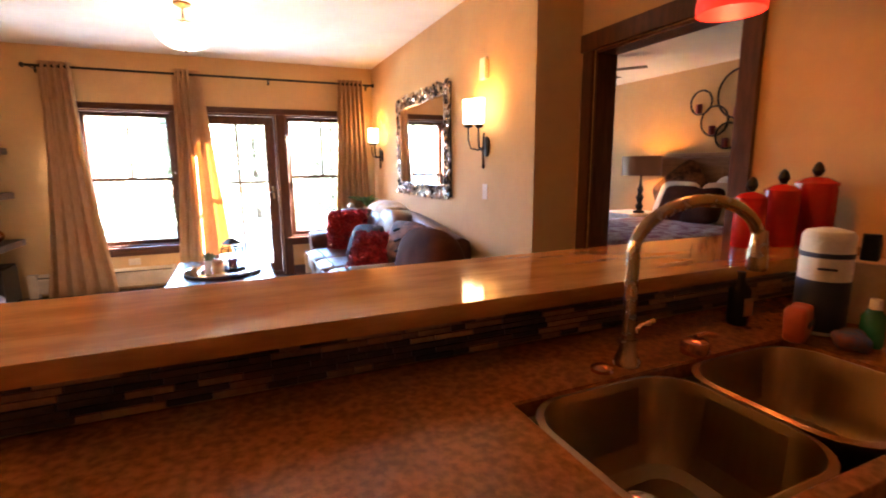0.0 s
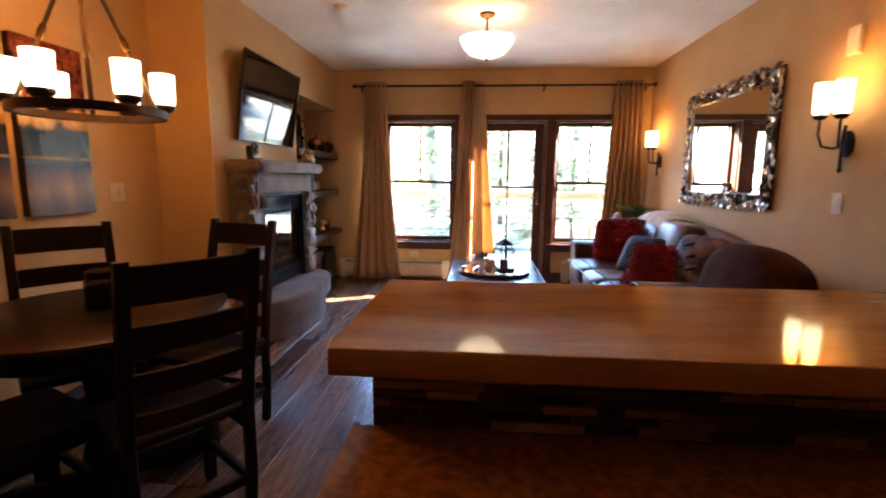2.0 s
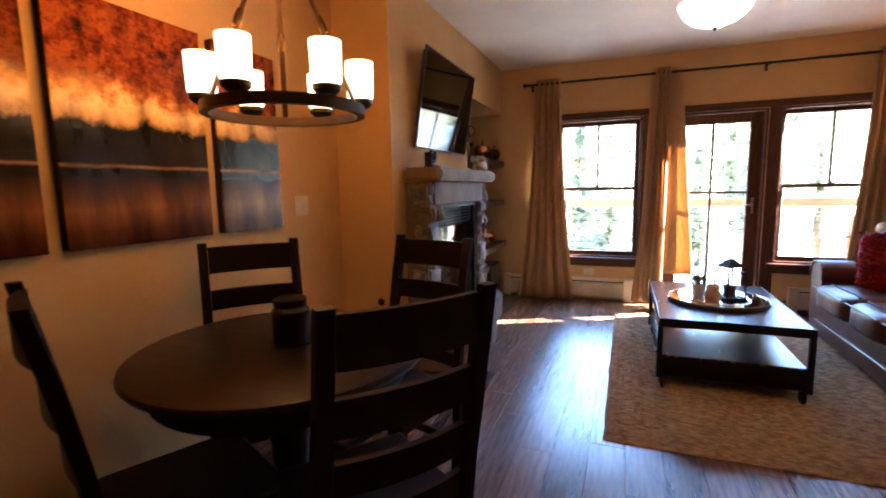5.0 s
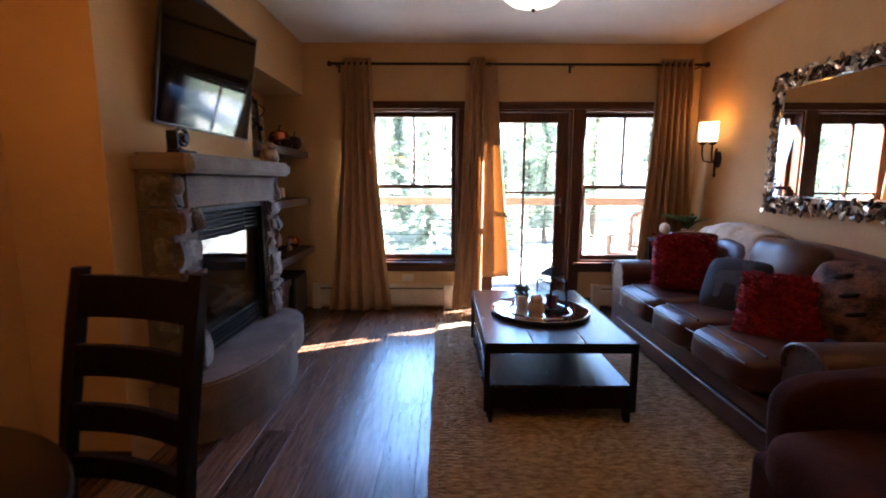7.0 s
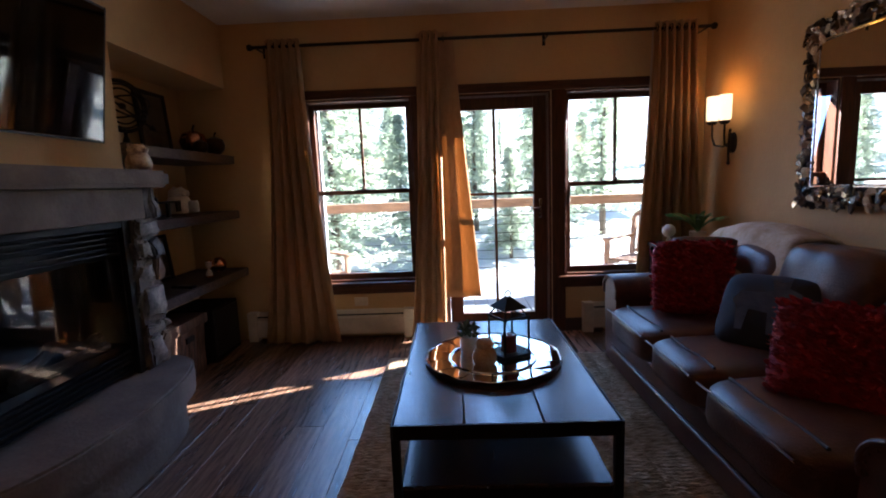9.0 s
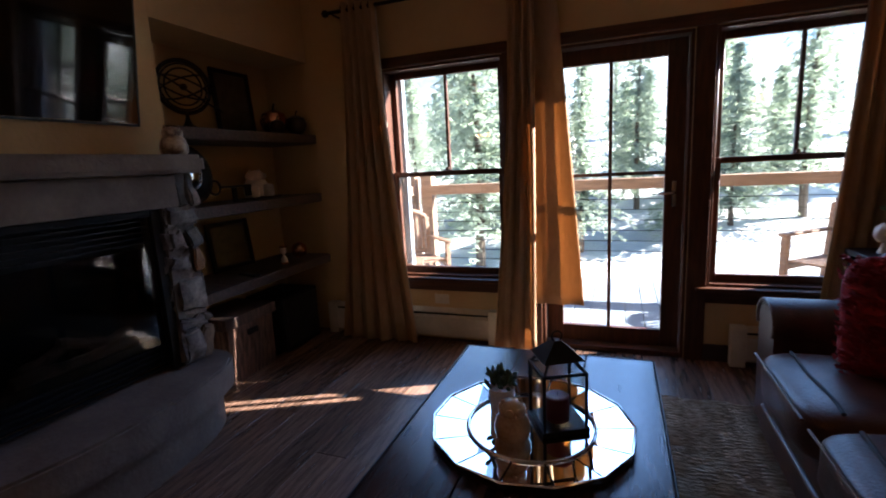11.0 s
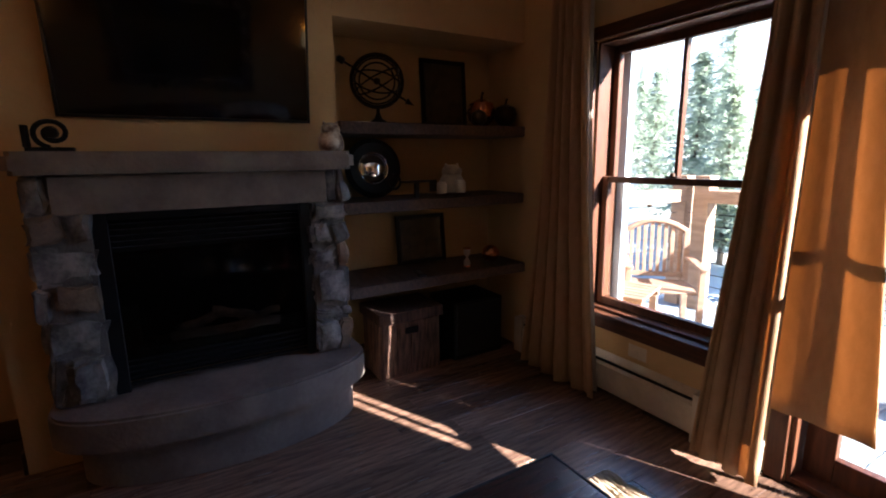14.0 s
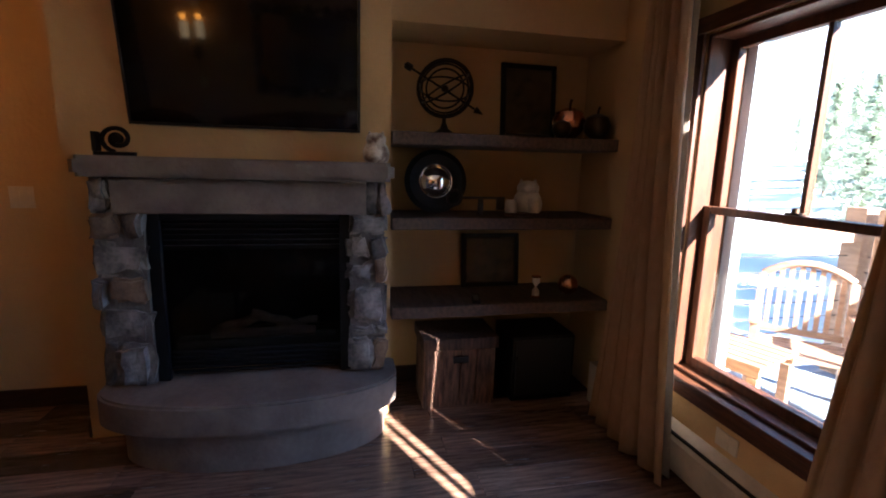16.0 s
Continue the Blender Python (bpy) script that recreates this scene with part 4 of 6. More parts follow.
for y0, y1, out in ((3.74, 4.07, -1), (5.81, 6.14, 1)):
    c = (y0 + y1) / 2 + out * 0.02
    arm = prism([(y0 + 0.03 if out > 0 else y0 + 0.06, 0.03), (y1 - 0.06 if out > 0 else y1 - 0.03, 0.03)] + [(c + 0.135 * math.cos(radians(a)), 0.525 + 0.105 * math.sin(radians(a))) for a in range(-30, 211, 15)], 0.43, 1.30)
    bmesh.ops.transform(arm, matrix=Matrix(((0, 0, 1, 0), (1, 0, 0, 0), (0, 1, 0, 0), (0, 0, 0, 1))), verts=arm.verts)
    arm_part = part("arm", arm, LEATHER, sf)
    part("arm_face", tube([(0.428, c + 0.125 * math.cos(radians(a)), 0.525 + 0.095 * math.sin(radians(a))) for a in range(-25, 206, 10)], 0.010, 8), LEATHER, arm_part)
    for a in range(-20, 201, 22):
        part("nailhead", lathe([(0, 0.004), (0.006, 0.0), (0, -0.002)], 8, m=pose(0.427, c + 0.105 * math.cos(radians(a)), 0.525 + 0.076 * math.sin(radians(a)), 0, -90, 0)), BRONZE, arm_part)
for sx in (0.50, 1.30):
    for sy in (3.86, 6.08):
        part("foot", lathe([(0, 0), (0.025, 0), (0.032, 0.03), (0, 0.03)], 12, sx, sy, 0.0), DARKWOOD, sf)

# ---- armchair ----
ac = thing("armchair", "rust brown suede armchair facing the fireplace", "armchair", (0.46, 3.30, 0))
part("base", box(-0.38, 0.42, -0.36, 0.36, 0.05, 0.30, 0.03, 3), SUEDE, ac)
part("seat_cushion", puff(0.72, 0.52, 0.22, 4.5, 10, lump=0.012, seed=21), SUEDE, ac, at=pose(-0.10, 0, 0.36))
for s in (-1, 1):
    part("arm", puff(0.78, 0.17, 0.42, 4.5, 10, lump=0.01, seed=25 + s), SUEDE, ac, at=pose(0.06, s * 0.325, 0.41, 0, -5, 0))
part("backrest", puff(0.30, 0.76, 0.72, 3.2, 12, lump=0.015, seed=31), SUEDE, ac, at=pose(0.33, 0, 0.60, 0, 12, 0))
for sx in (-0.33, 0.36):
    for sy in (-0.3, 0.3):
        part("foot", lathe([(0, 0), (0.02, 0), (0.027, 0.052), (0, 0.052)], 12, sx, sy, 0.0), DARKWOOD, ac)

# ---- kitchen bar, counter and sink ----
structure("bar_wall", box(-0.77, DOORX - 0.002, 1.475, 1.64, 0, 1.019), WALL, "painted half wall under the bar top", "half wall")
bt = thing("breakfast_bar", "polished tan streaked stone breakfast bar", "bar counter")
part("slab", box(-0.815, DOORX - 0.004, 1.392, 1.838, 1.020, 1.062, 0.004, 2), BAR, bt)
cx0, cx1, cy0, cy1 = -0.80, DOORX - 0.004, 0.905, 1.464
SINK = (0.165, 0.980, 0.835, 1.205)
sx0, sx1, sy0, sy1 = SINK
counter = prism([(cx0, cy1), (cx0, 1.0), (-0.66, 0.915), (-0.40, 0.80), (sx0, 0.80), (sx0, sy1), (sx1, sy1), (sx1, 0.80), (cx1, 0.80), (cx1, cy1)], 0.872, 0.912, 0.004)
kc = thing("kitchen_counter", "polished brown speckled granite kitchen counter", "counter")
part("slab", counter, GRANITE, kc)
part("sink_strip", box(sx0 + 0.001, sx1 - 0.001, 0.80, sy0 - 0.001, 0.872, 0.911, 0.003), GRANITE, kc)
cab = thing("base_cabinet", "dark stained base cabinet under the kitchen counter", "cabinet")
part("body", box(-0.77, 0.14, 0.925, 1.45, 0.09, 0.871, 0.003), TRIM, cab)
part("toe_kick", box(-0.75, 0.13, 0.96, 1.45, 0.0, 0.089), BLACK, cab)
cab2 = thing("sink_cabinet", "dark stained cabinet under the double sink", "cabinet")
part("front", box(0.145, 1.0, 0.812, 0.826, 0.0, 0.871, 0.003), TRIM, cab2)
cab3 = thing("base_cabinet", "dark stained base cabinet at the bedroom wall", "cabinet")
part("body", box(1.005, 1.74, 0.825, 1.45, 0.0, 0.871, 0.003), TRIM, cab3)


def bowl(x0, x1, y0, y1, depth):
    b = bmesh.new()

    def ring(off, z, r):
        pts = []
        for cx, cy, a0 in ((x1 - off - r, y1 - off - r, 0), (x0 + off + r, y1 - off - r, 90), (x0 + off + r, y0 + off + r, 180), (x1 - off - r, y0 + off + r, 270)):
            for k in range(7):
                a = radians(a0 + 15 * k)
                pts.append(b.verts.new((cx + r * math.cos(a), cy + r * math.sin(a), z)))
        return pts
    rings = [ring(-0.012, 0.905, 0.10), ring(0.0, 0.908, 0.095), ring(0.004, 0.890, 0.09), ring(0.012, 0.912 - depth + 0.05, 0.08), ring(0.03, 0.912 - depth + 0.012, 0.07), ring(0.06, 0.912 - depth, 0.05)]
    for p, q in zip(rings, rings[1:]):
        for i in range(len(p)):
            j = (i + 1) % len(p)
            b.faces.new((p[i], p[j], q[j], q[i]))
    b.faces.new(rings[-1])
    bmesh.ops.recalc_face_normals(b, faces=b.faces)
    return b


sk = thing("sink", "double bowl brushed stainless sink in the granite", "sink")
part("bowl", bowl(0.178, 0.560, 0.847, 1.193, 0.20), STEEL, sk)
part("bowl", bowl(0.590, 0.968, 0.847, 1.193, 0.18), STEEL, sk)
for xx in (0.37, 0.78):
    part("drain", lathe([(0, 0.003), (0.025, 0.003), (0.042, 0.008), (0.045, 0.004), (0, 0.0)], 20, xx, 1.07, 0.716 if xx < 0.5 else 0.736), CHROME, sk)
fc = thing("faucet", "brushed nickel gooseneck kitchen faucet with pull-down head", "faucet", (0.495, 1.255, 0.912))
neck = [(0, 0, z) for z in (0.02, 0.1, 0.2, 0.26)] + [(0.20 - 0.20 * math.cos(radians(a)), -0.01 * a / 180, 0.26 + 0.105 * math.sin(radians(a))) for a in range(12, 170, 12)]
part("neck", tube(neck, 0.0145, 14), NICKEL, fc)
part("base_collar", lathe([(0, 0), (0.03, 0), (0.028, 0.012), (0.02, 0.03), (0.02, 0.06), (0.0, 0.06)], 20), NICKEL, fc)
ex, ez = neck[-1][0], neck[-1][2]
hdm = pose(ex + 0.010, -0.01, ez - 0.10)
part("spray_head", lathe([(0, 0), (0.022, 0), (0.025, 0.01), (0.022, 0.05), (0.017, 0.10), (0, 0.105)], 18, m=hdm), NICKEL, fc)
part("lever", tube([(0.015, 0.0, 0.07), (0.05, 0.01, 0.08), (0.09, 0.012, 0.085)], 0.006, 8), NICKEL, fc)
sd = thing("soap_dispenser", "copper soap pump beside the faucet", "soap pump", (0.69, 1.235, 0.912))
part("collar", lathe([(0, 0), (0.032, 0), (0.034, 0.012), (0.03, 0.03), (0.02, 0.036), (0, 0.036)], 20), COPPER, sd)
part("spout", tube([(0, 0, 0.03), (0, 0, 0.042), (0.03, -0.005, 0.044), (0.06, -0.01, 0.038)], 0.006, 8), COPPER, sd)
hc = thing("hole_cover", "small copper cap on the granite behind the sink", "cap", (0.418, 1.25, 0.912))
part("cap", lathe([(0, 0), (0.024, 0), (0.024, 0.008), (0.012, 0.014), (0, 0.015)], 18), COPPER, hc)

# ---- lamps of the room ----
TUNG = (1.0, 0.36, 0.038)
cl = thing("ceiling_light", "semi-flush alabaster bowl ceiling light with bronze stem", "ceiling light", (-0.58, 4.83, 0))
part("canopy", lathe([(0, 2.614), (0.065, 2.614), (0.062, 2.595), (0.03, 2.58), (0.012, 2.57), (0, 2.57)], 28), BRONZE, cl)
part("stem", lathe([(0, 2.572), (0.009, 2.572), (0.009, 2.50), (0.016, 2.49), (0.009, 2.48), (0.009, 2.30), (0, 2.30)], 14), BRONZE, cl)
part("bowl", lathe([(0.222, 2.418), (0.215, 2.400), (0.190, 2.350), (0.14, 2.305), (0.07, 2.278), (0, 2.268), (0, 2.272), (0.07, 2.283), (0.138, 2.311), (0.186, 2.355), (0.211, 2.402), (0.217, 2.418)], 40), BOWL, cl, "glowing alabaster glass bowl")
part("finial", lathe([(0, 2.245), (0.010, 2.25), (0.014, 2.258), (0.006, 2.267), (0, 2.267)], 14), BRONZE, cl)
for a in (30, 150, 270):
    x, y = 0.214 * math.cos(radians(a)), 0.214 * math.sin(radians(a))
    part("arm", tube([(0.008 * x / 0.214, 0.008 * y / 0.214, 2.49), (x * 0.5, y * 0.5, 2.47), (x * 0.93, y * 0.93, 2.435), (x * 1.05, y * 1.05, 2.415)], 0.006, 8), BRONZE, cl)
lamp("ceiling_bulb", (-0.58, 4.83, 2.47), 0.13, TUNG, 0.05)

ch = thing("chandelier", "bronze ring chandelier with six glowing glass shades", "chandelier", (-2.12, 2.55, 0))
ch.scale = (0.88, 0.88, 1.0)
ringp = lathe([(0.262, 1.520), (0.290, 1.520), (0.290, 1.552), (0.262, 1.552), (0.262, 1.520)], 56)
part("ring", ringp, BRONZE, ch, "flat dark bronze ring")
for a in range(6):
    an = radians(60 * a + 38)
    x, y = 0.278 * math.cos(an), 0.278 * math.sin(an)
    cup = part("cup", lathe([(0, 1.553), (0.03, 1.553), (0.046, 1.566), (0.048, 1.58), (0, 1.58)], 20, x, y), BRONZE, ch)
    part("shade", lathe([(0, 1.582), (0.044, 1.582), (0.050, 1.592), (0.052, 1.67), (0.053, 1.704), (0.049, 1.704), (0.047, 1.60), (0, 1.592)], 24, x, y), LAMPGLASS, cup, "glowing frosted glass shade")
    lamp("chandelier_bulb", (-2.12 + 0.88 * x, 2.55 + 0.88 * y, 1.745), 0.105, TUNG, 0.035)
for a in range(3):
    an = radians(120 * a + 10)
    x, y = 0.272 * math.cos(an), 0.272 * math.sin(an)
    strap = box(-0.005, 0.005, -0.011, 0.011, 0, 0.30, 0.001, 1, m=Matrix.Identity(4))
    p0, p1 = Vector((x, y, 1.55)), Vector((x * 0.08, y * 0.08, 2.09))
    mid = p0.lerp(p1, 0.45)
    bmesh.ops.transform(strap, matrix=Matrix.Translation(p0) @ (p1 - p0).to_track_quat("Z", "X").to_matrix().to_4x4() @ Matrix.Diagonal((1, 1, (p1 - p0).length / 0.30, 1)), verts=strap.verts)
    part("strap", strap, BRONZE, ch, "flat bronze strap")
    part("knuckle", lathe([(0, -0.03), (0.012, -0.028), (0.015, 0), (0.012, 0.028), (0, 0.03)], 12, m=Matrix.Translation(mid) @ (p1 - p0).to_track_quat("Z", "X").to_matrix().to_4x4()), BRONZE, ch)
part("hub", lathe([(0, 2.05), (0.022, 2.055), (0.03, 2.08), (0.022, 2.11), (0.01, 2.13), (0, 2.13)], 16), BRONZE, ch)
part("stem", tube([(0, 0, 2.12), (0, 0, 2.58)], 0.008, 10), BRONZE, ch)
part("canopy", lathe([(0, 2.614), (0.07, 2.614), (0.066, 2.595), (0.02, 2.575), (0, 2.575)], 24), BRONZE, ch)


def sconce(y):
    s = thing("wall_sconce", "black iron two-candle wall sconce with glowing glass shades", "wall lamp", (EAST, y, 1.50), group="wall sconces beside the mirror")
    part("backplate", lathe([(0, 0.0), (0.05, 0.0), (0.048, 0.010), (0.03, 0.016), (0, 0.018)], 20, m=pose(0, 0, 0, 0, -90, 0) @ Matrix.Diagonal((1.5, 1, 1, 1))), IRON, s)
    part("spine", tube([(-0.03, 0, -0.13), (-0.032, 0, -0.05), (-0.03, 0, 0.05), (-0.025, 0, 0.10)], 0.009, 8), IRON, s)
    part("finial", lathe([(0, -0.02), (0.01, -0.012), (0.013, 0), (0.008, 0.012), (0, 0.016)], 12, -0.03, 0, -0.14), IRON, s)
    for d, up in ((-0.085, 0.0), (0.075, 0.012)):
        part("arm", tube([(-0.03, 0, 0.0), (-0.06, d * 0.3, -0.025), (-0.10, d * 0.8, -0.01), (-0.115, d, 0.05), (-0.115, d, 0.13 + up)], 0.007, 8), IRON, s)
        cup = part("cup", lathe([(0, 0), (0.02, 0), (0.034, 0.012), (0.036, 0.022), (0.012, 0.03), (0, 0.03)], 16, -0.115, d, 0.125 + up), IRON, s)
        part("shade", lathe([(0, 0), (0.035, 0), (0.040, 0.008), (0.042, 0.17), (0.039, 0.17), (0.037, 0.012), (0, 0.006)], 22, -0.115, d, 0.156 + up), SCONCE, cup, "glowing frosted glass shade")
        lamp("sconce_bulb", (EAST - 0.115, y + d, 1.50 + 0.37 + up), 0.040, TUNG, 0.03)
    return s


sconce(3.60)
sconce(6.34)

pl = thing("pendant_lamp", "red glass pendant lamp hanging over the bar", "pendant lamp", (1.20, 1.60, 0))
part("shade", lathe([(0.100, 1.835), (0.102, 1.86), (0.09, 1.95), (0.055, 2.03), (0.03, 2.05), (0.03, 2.045), (0.052, 2.024), (0.086, 1.945), (0.098, 1.86), (0.096, 1.835)], 32), REDLIT, pl, "glowing red glass shade")
part("bulb", lathe([(0, 1.86), (0.025, 1.87), (0.03, 1.90), (0.02, 1.94), (0, 1.95)], 14), LAMPGLASS, pl)
part("socket", lathe([(0, 1.95), (0.022, 1.95), (0.022, 2.06), (0, 2.07)], 14), BRONZE, pl)
part("cord", tube([(0, 0, 2.06), (0, 0, 2.60)], 0.004, 8), BLACK, pl)
part("canopy", lathe([(0, 2.614), (0.06, 2.614), (0.055, 2.60), (0, 2.595)], 20), BRONZE, pl)
lamp("pendant_bulb", (1.20, 1.60, 1.825), 0.030, TUNG, 0.04)

# ---- mirror ----
mi = thing("wall_mirror", "large mirror in a mosaic frame of shell and metal chips", "mirror", (EAST, 4.925, 1.58))
MY, MZ, MF = 0.715, 0.495, 0.115
part("backing", box(-0.020, -0.001, -MY + 0.01, MY - 0.01, -MZ + 0.01, MZ - 0.01), DARKWOOD, mi)
part("glass", box(-0.030, -0.0205, -MY + MF, MY - MF, -MZ + MF, MZ - MF, 0.004, 1), MIRROR, mi, "bevelled mirror glass")
inner = bmesh.new()
for s in (-1, 1):
    box(-0.036, -0.021, *sorted((s * (MY - MF), s * (MY - MF + 0.012))), -MZ + MF - 0.012, MZ - MF + 0.012, 0.002, 1, inner)
    box(-0.036, -0.021, -MY + MF, MY - MF, *sorted((s * (MZ - MF), s * (MZ - MF + 0.012))), 0.002, 1, inner)
part("inner_bead", inner, CHROME, mi)
rm = random.Random(12)
chips = []
for _ in range(1100):
    side = rm.random()
    if side < 0.62:
        y, z = rm.uniform(-MY, MY), rm.choice((-1, 1)) * rm.uniform(MZ - MF + 0.018, MZ)
    else:
        y, z = rm.choice((-1, 1)) * rm.uniform(MY - MF + 0.018, MY), rm.uniform(-MZ, MZ)
    if any((y - a) ** 2 + (z - b) ** 2 < 0.00050 for a, b, _ in chips):
        continue
    chips.append((y, z, rm.random()))
chip_meshes = []
for q in range(8):
    b = bmesh.new()
    ang = sorted(rm.uniform(0, 6.28) for _ in range(6))
    r = rm.uniform(0.021, 0.031)
    lo = [b.verts.new((0, r * math.cos(a), r * 1.25 * math.sin(a))) for a in ang]
    hi = [b.verts.new((-0.009, 0.75 * r * math.cos(a), 0.75 * r * 1.25 * math.sin(a))) for a in ang]
    b.faces.new(hi)
    for i in range(6):
        b.faces.new((lo[i], lo[(i + 1) % 6], hi[(i + 1) % 6], hi[i]))
    bmesh.ops.recalc_face_normals(b, faces=b.faces)
    chip_meshes.append(b)
CHIPS = [material("chip_" + nm, c, ro, me_, color2=c2, scale=30, vary=0.5) for nm, c, c2, ro, me_ in (
    ("silver", (0.68, 0.61, 0.50), (0.40, 0.33, 0.24), 0.2, 0.8), ("bronze", (0.16, 0.10, 0.06), (0.08, 0.05, 0.03), 0.3, 0.7), ("pearl", (0.50, 0.42, 0.31), (0.32, 0.24, 0.16), 0.25, 0.2), ("black", (0.03, 0.025, 0.02), (0.05, 0.035, 0.025), 0.2, 0.3))]
datas = [mesh_of("chip", b.copy(), CHIPS[q % 4], False) for q, b in enumerate(chip_meshes)]
rest = bmesh.new()
for i, (y, z, k) in enumerate(chips):
    m = pose(-0.022 - 0.010 * k, y, z, rm.uniform(0, 360), rm.uniform(-22, 22), rm.uniform(-22, 22))
    if i < 290:
        ob = new("chip", datas[i % 8])
        ob.parent, ob.matrix_basis = mi, m
    else:
        merge(rest, chip_meshes[i % 8].copy(), m)
tagged(part("chip_rest", rest, SHELL, mi), kind="stuff")

# ---- paintings, plates ----
for y0, y1, lab in ((1.60, 2.205, "autumn lake painting on canvas with glossy dark bank"), (2.262, 2.862, "autumn lake painting on canvas with orange treetops"), (2.925, 3.325, "narrow autumn lake painting on canvas")):
    p = thing("painting", lab, "painting", (WEST, (y0 + y1) / 2, 1.523), group="three canvas paintings on the dining wall")
    part("stretcher", box(0.001, 0.030, -(y1 - y0) / 2 + 0.003, (y1 - y0) / 2 - 0.003, -0.435, 0.435), DARKWOOD, p)
    part("canvas", box(0.031, 0.040, -(y1 - y0) / 2, (y1 - y0) / 2, -0.438, 0.438, 0.003), PAINT, p, "glossy painted canvas")


def plate(at, turn, toggles, label, size=(0.075, 0.115)):
    p = thing("switch_plate", label, "switch", at, turn)
    part("plate", box(-size[0] / 2, size[0] / 2, -0.006, -0.0005, -size[1] / 2, size[1] / 2, 0.002), ALMOND, p)
    for i in range(toggles):
        xx = (i - (toggles - 1) / 2) * 0.045
        part("toggle", box(xx - 0.016, xx + 0.016, -0.010, -0.0065, -0.034, 0.034, 0.002), ALMOND, p)
    return p


plate((WEST, 3.54, 1.19), 90, 2, "almond double switch plate on the dining wall", (0.115, 0.115))
plate((EAST, 3.62, 1.17), -90, 1, "almond switch plate below the sconce")
plate((-1.45, NORTH, 0.31), 0, 1, "almond outlet plate under the window", (0.115, 0.075))
gk = thing("gas_valve", "small round brass gas key plate by the floor", "valve", (-2.57, 3.94, 0.535))
part("rosette", lathe([(0, 0), (0.026, 0), (0.024, 0.006), (0.01, 0.009), (0, 0.009)], 18, m=pose(0, 0, 0, 90, 0, 0)), BRONZE, gk)
cb_ = thing("chime_box", "small white door chime box above the sconce", "door chime", (EAST, 3.625, 2.05))
part("body", box(-0.03, -0.001, -0.045, 0.045, -0.075, 0.075, 0.006), WHITEC, cb_)
sd_ = thing("smoke_detector", "round white smoke detector on the ceiling", "smoke detector", (-1.72, 4.60, TOP))
part("body", lathe([(0, -0.032), (0.03, -0.032), (0.055, -0.022), (0.06, 0), (0, 0)], 24), WHITEC, sd_)

# ---- rug ----
RX0, RX1, RY0, RY1 = -1.15, 0.78, 3.625, 6.165
nx, ny = 72, 400
rv, rf = [], []
for j in range(ny + 1):
    for i in range(nx + 1):
        u, v = i / nx, j / ny
        wob = 0.012 * noise.noise((u * 2, v * 9, 3)) if i in (0, nx) else 0.0
        wy = 0.014 * noise.noise((u * 7, v * 2, 8)) if j in (0, ny) else 0.0
        edge = 1.0 if 0 < i < nx and 0 < j < ny else 0.0
        row = math.cos(2 * math.pi * (j / 4.0 + 0.5 * ((i // 2) % 2) * 0.35 + 0.5 * noise.noise((u * 14, v * 5, 2))))
        z = 0.001 + edge * (0.012 + 0.0105 * row + 0.003 * noise.noise((u * 60, v * 90, 1)))
        rv.append((RX0 + (RX1 - RX0) * u + wob, RY0 + (RY1 - RY0) * v + wy, max(z, 0.001)))
for j in range(ny):
    for i in range(nx):
        a = j * (nx + 1) + i
        rf.append((a, a + 1, a + nx + 2, a + nx + 1))
rme = bpy.data.meshes.new("area_rug")
rme.from_pydata(rv, [], rf)
rme.polygons.foreach_set("use_smooth", [True] * len(rf))
rme.materials.append(JUTE)
rug = tagged(new("area_rug", rme), "woven natural jute rug under the coffee table", "rug")

# ---- on the coffee table ----
TZ = 0.466
tr = thing("serving_tray", "mirrored serving tray with a scalloped metal rim", "tray", (-0.465, 4.925, TZ), 8)
N = 14
outer = [(0.312 * math.cos(2 * math.pi * i / N), 0.312 * math.sin(2 * math.pi * i / N)) for i in range(N)]
part("base", prism(outer, 0.0, 0.010, 0.002), BRONZE, tr)
part("centre_mirror", lathe([(0, 0.0105), (0.190, 0.0105), (0.190, 0.014), (0, 0.014)], 48), MIRROR, tr, "round mirror plate")
part("inner_ring", tube(arc(0, 0, 0.017, 0.197, 0, 360, 48)[:-1], 0.006, 8, closed=True), CHROME, tr)
for i in range(N):
    a0, a1 = 2 * math.pi * i / N + 0.012, 2 * math.pi * (i + 1) / N - 0.012
    b = bmesh.new()
    q = [b.verts.new(p) for p in ((0.204 * math.cos(a0), 0.204 * math.sin(a0), 0.013), (0.306 * math.cos(a0), 0.306 * math.sin(a0), 0.022), (0.306 * math.cos(a1), 0.306 * math.sin(a1), 0.022), (0.204 * math.cos(a1), 0.204 * math.sin(a1), 0.013))]
    b.faces.new(q)
    r_ = bmesh.ops.extrude_face_region(b, geom=list(b.faces))
    bmesh.ops.translate(b, verts=[v for v in r_["geom"] if isinstance(v, bmesh.types.BMVert)], vec=(0, 0, 0.003))
    bmesh.ops.recalc_face_normals(b, faces=b.faces)
    part("facet", b, MIRROR, tr, "mirrored rim facet")
part("rim", tube([(x * 1.0, y * 1.0, 0.026) for x, y in outer], 0.0045, 6, closed=True), CHROME, tr)

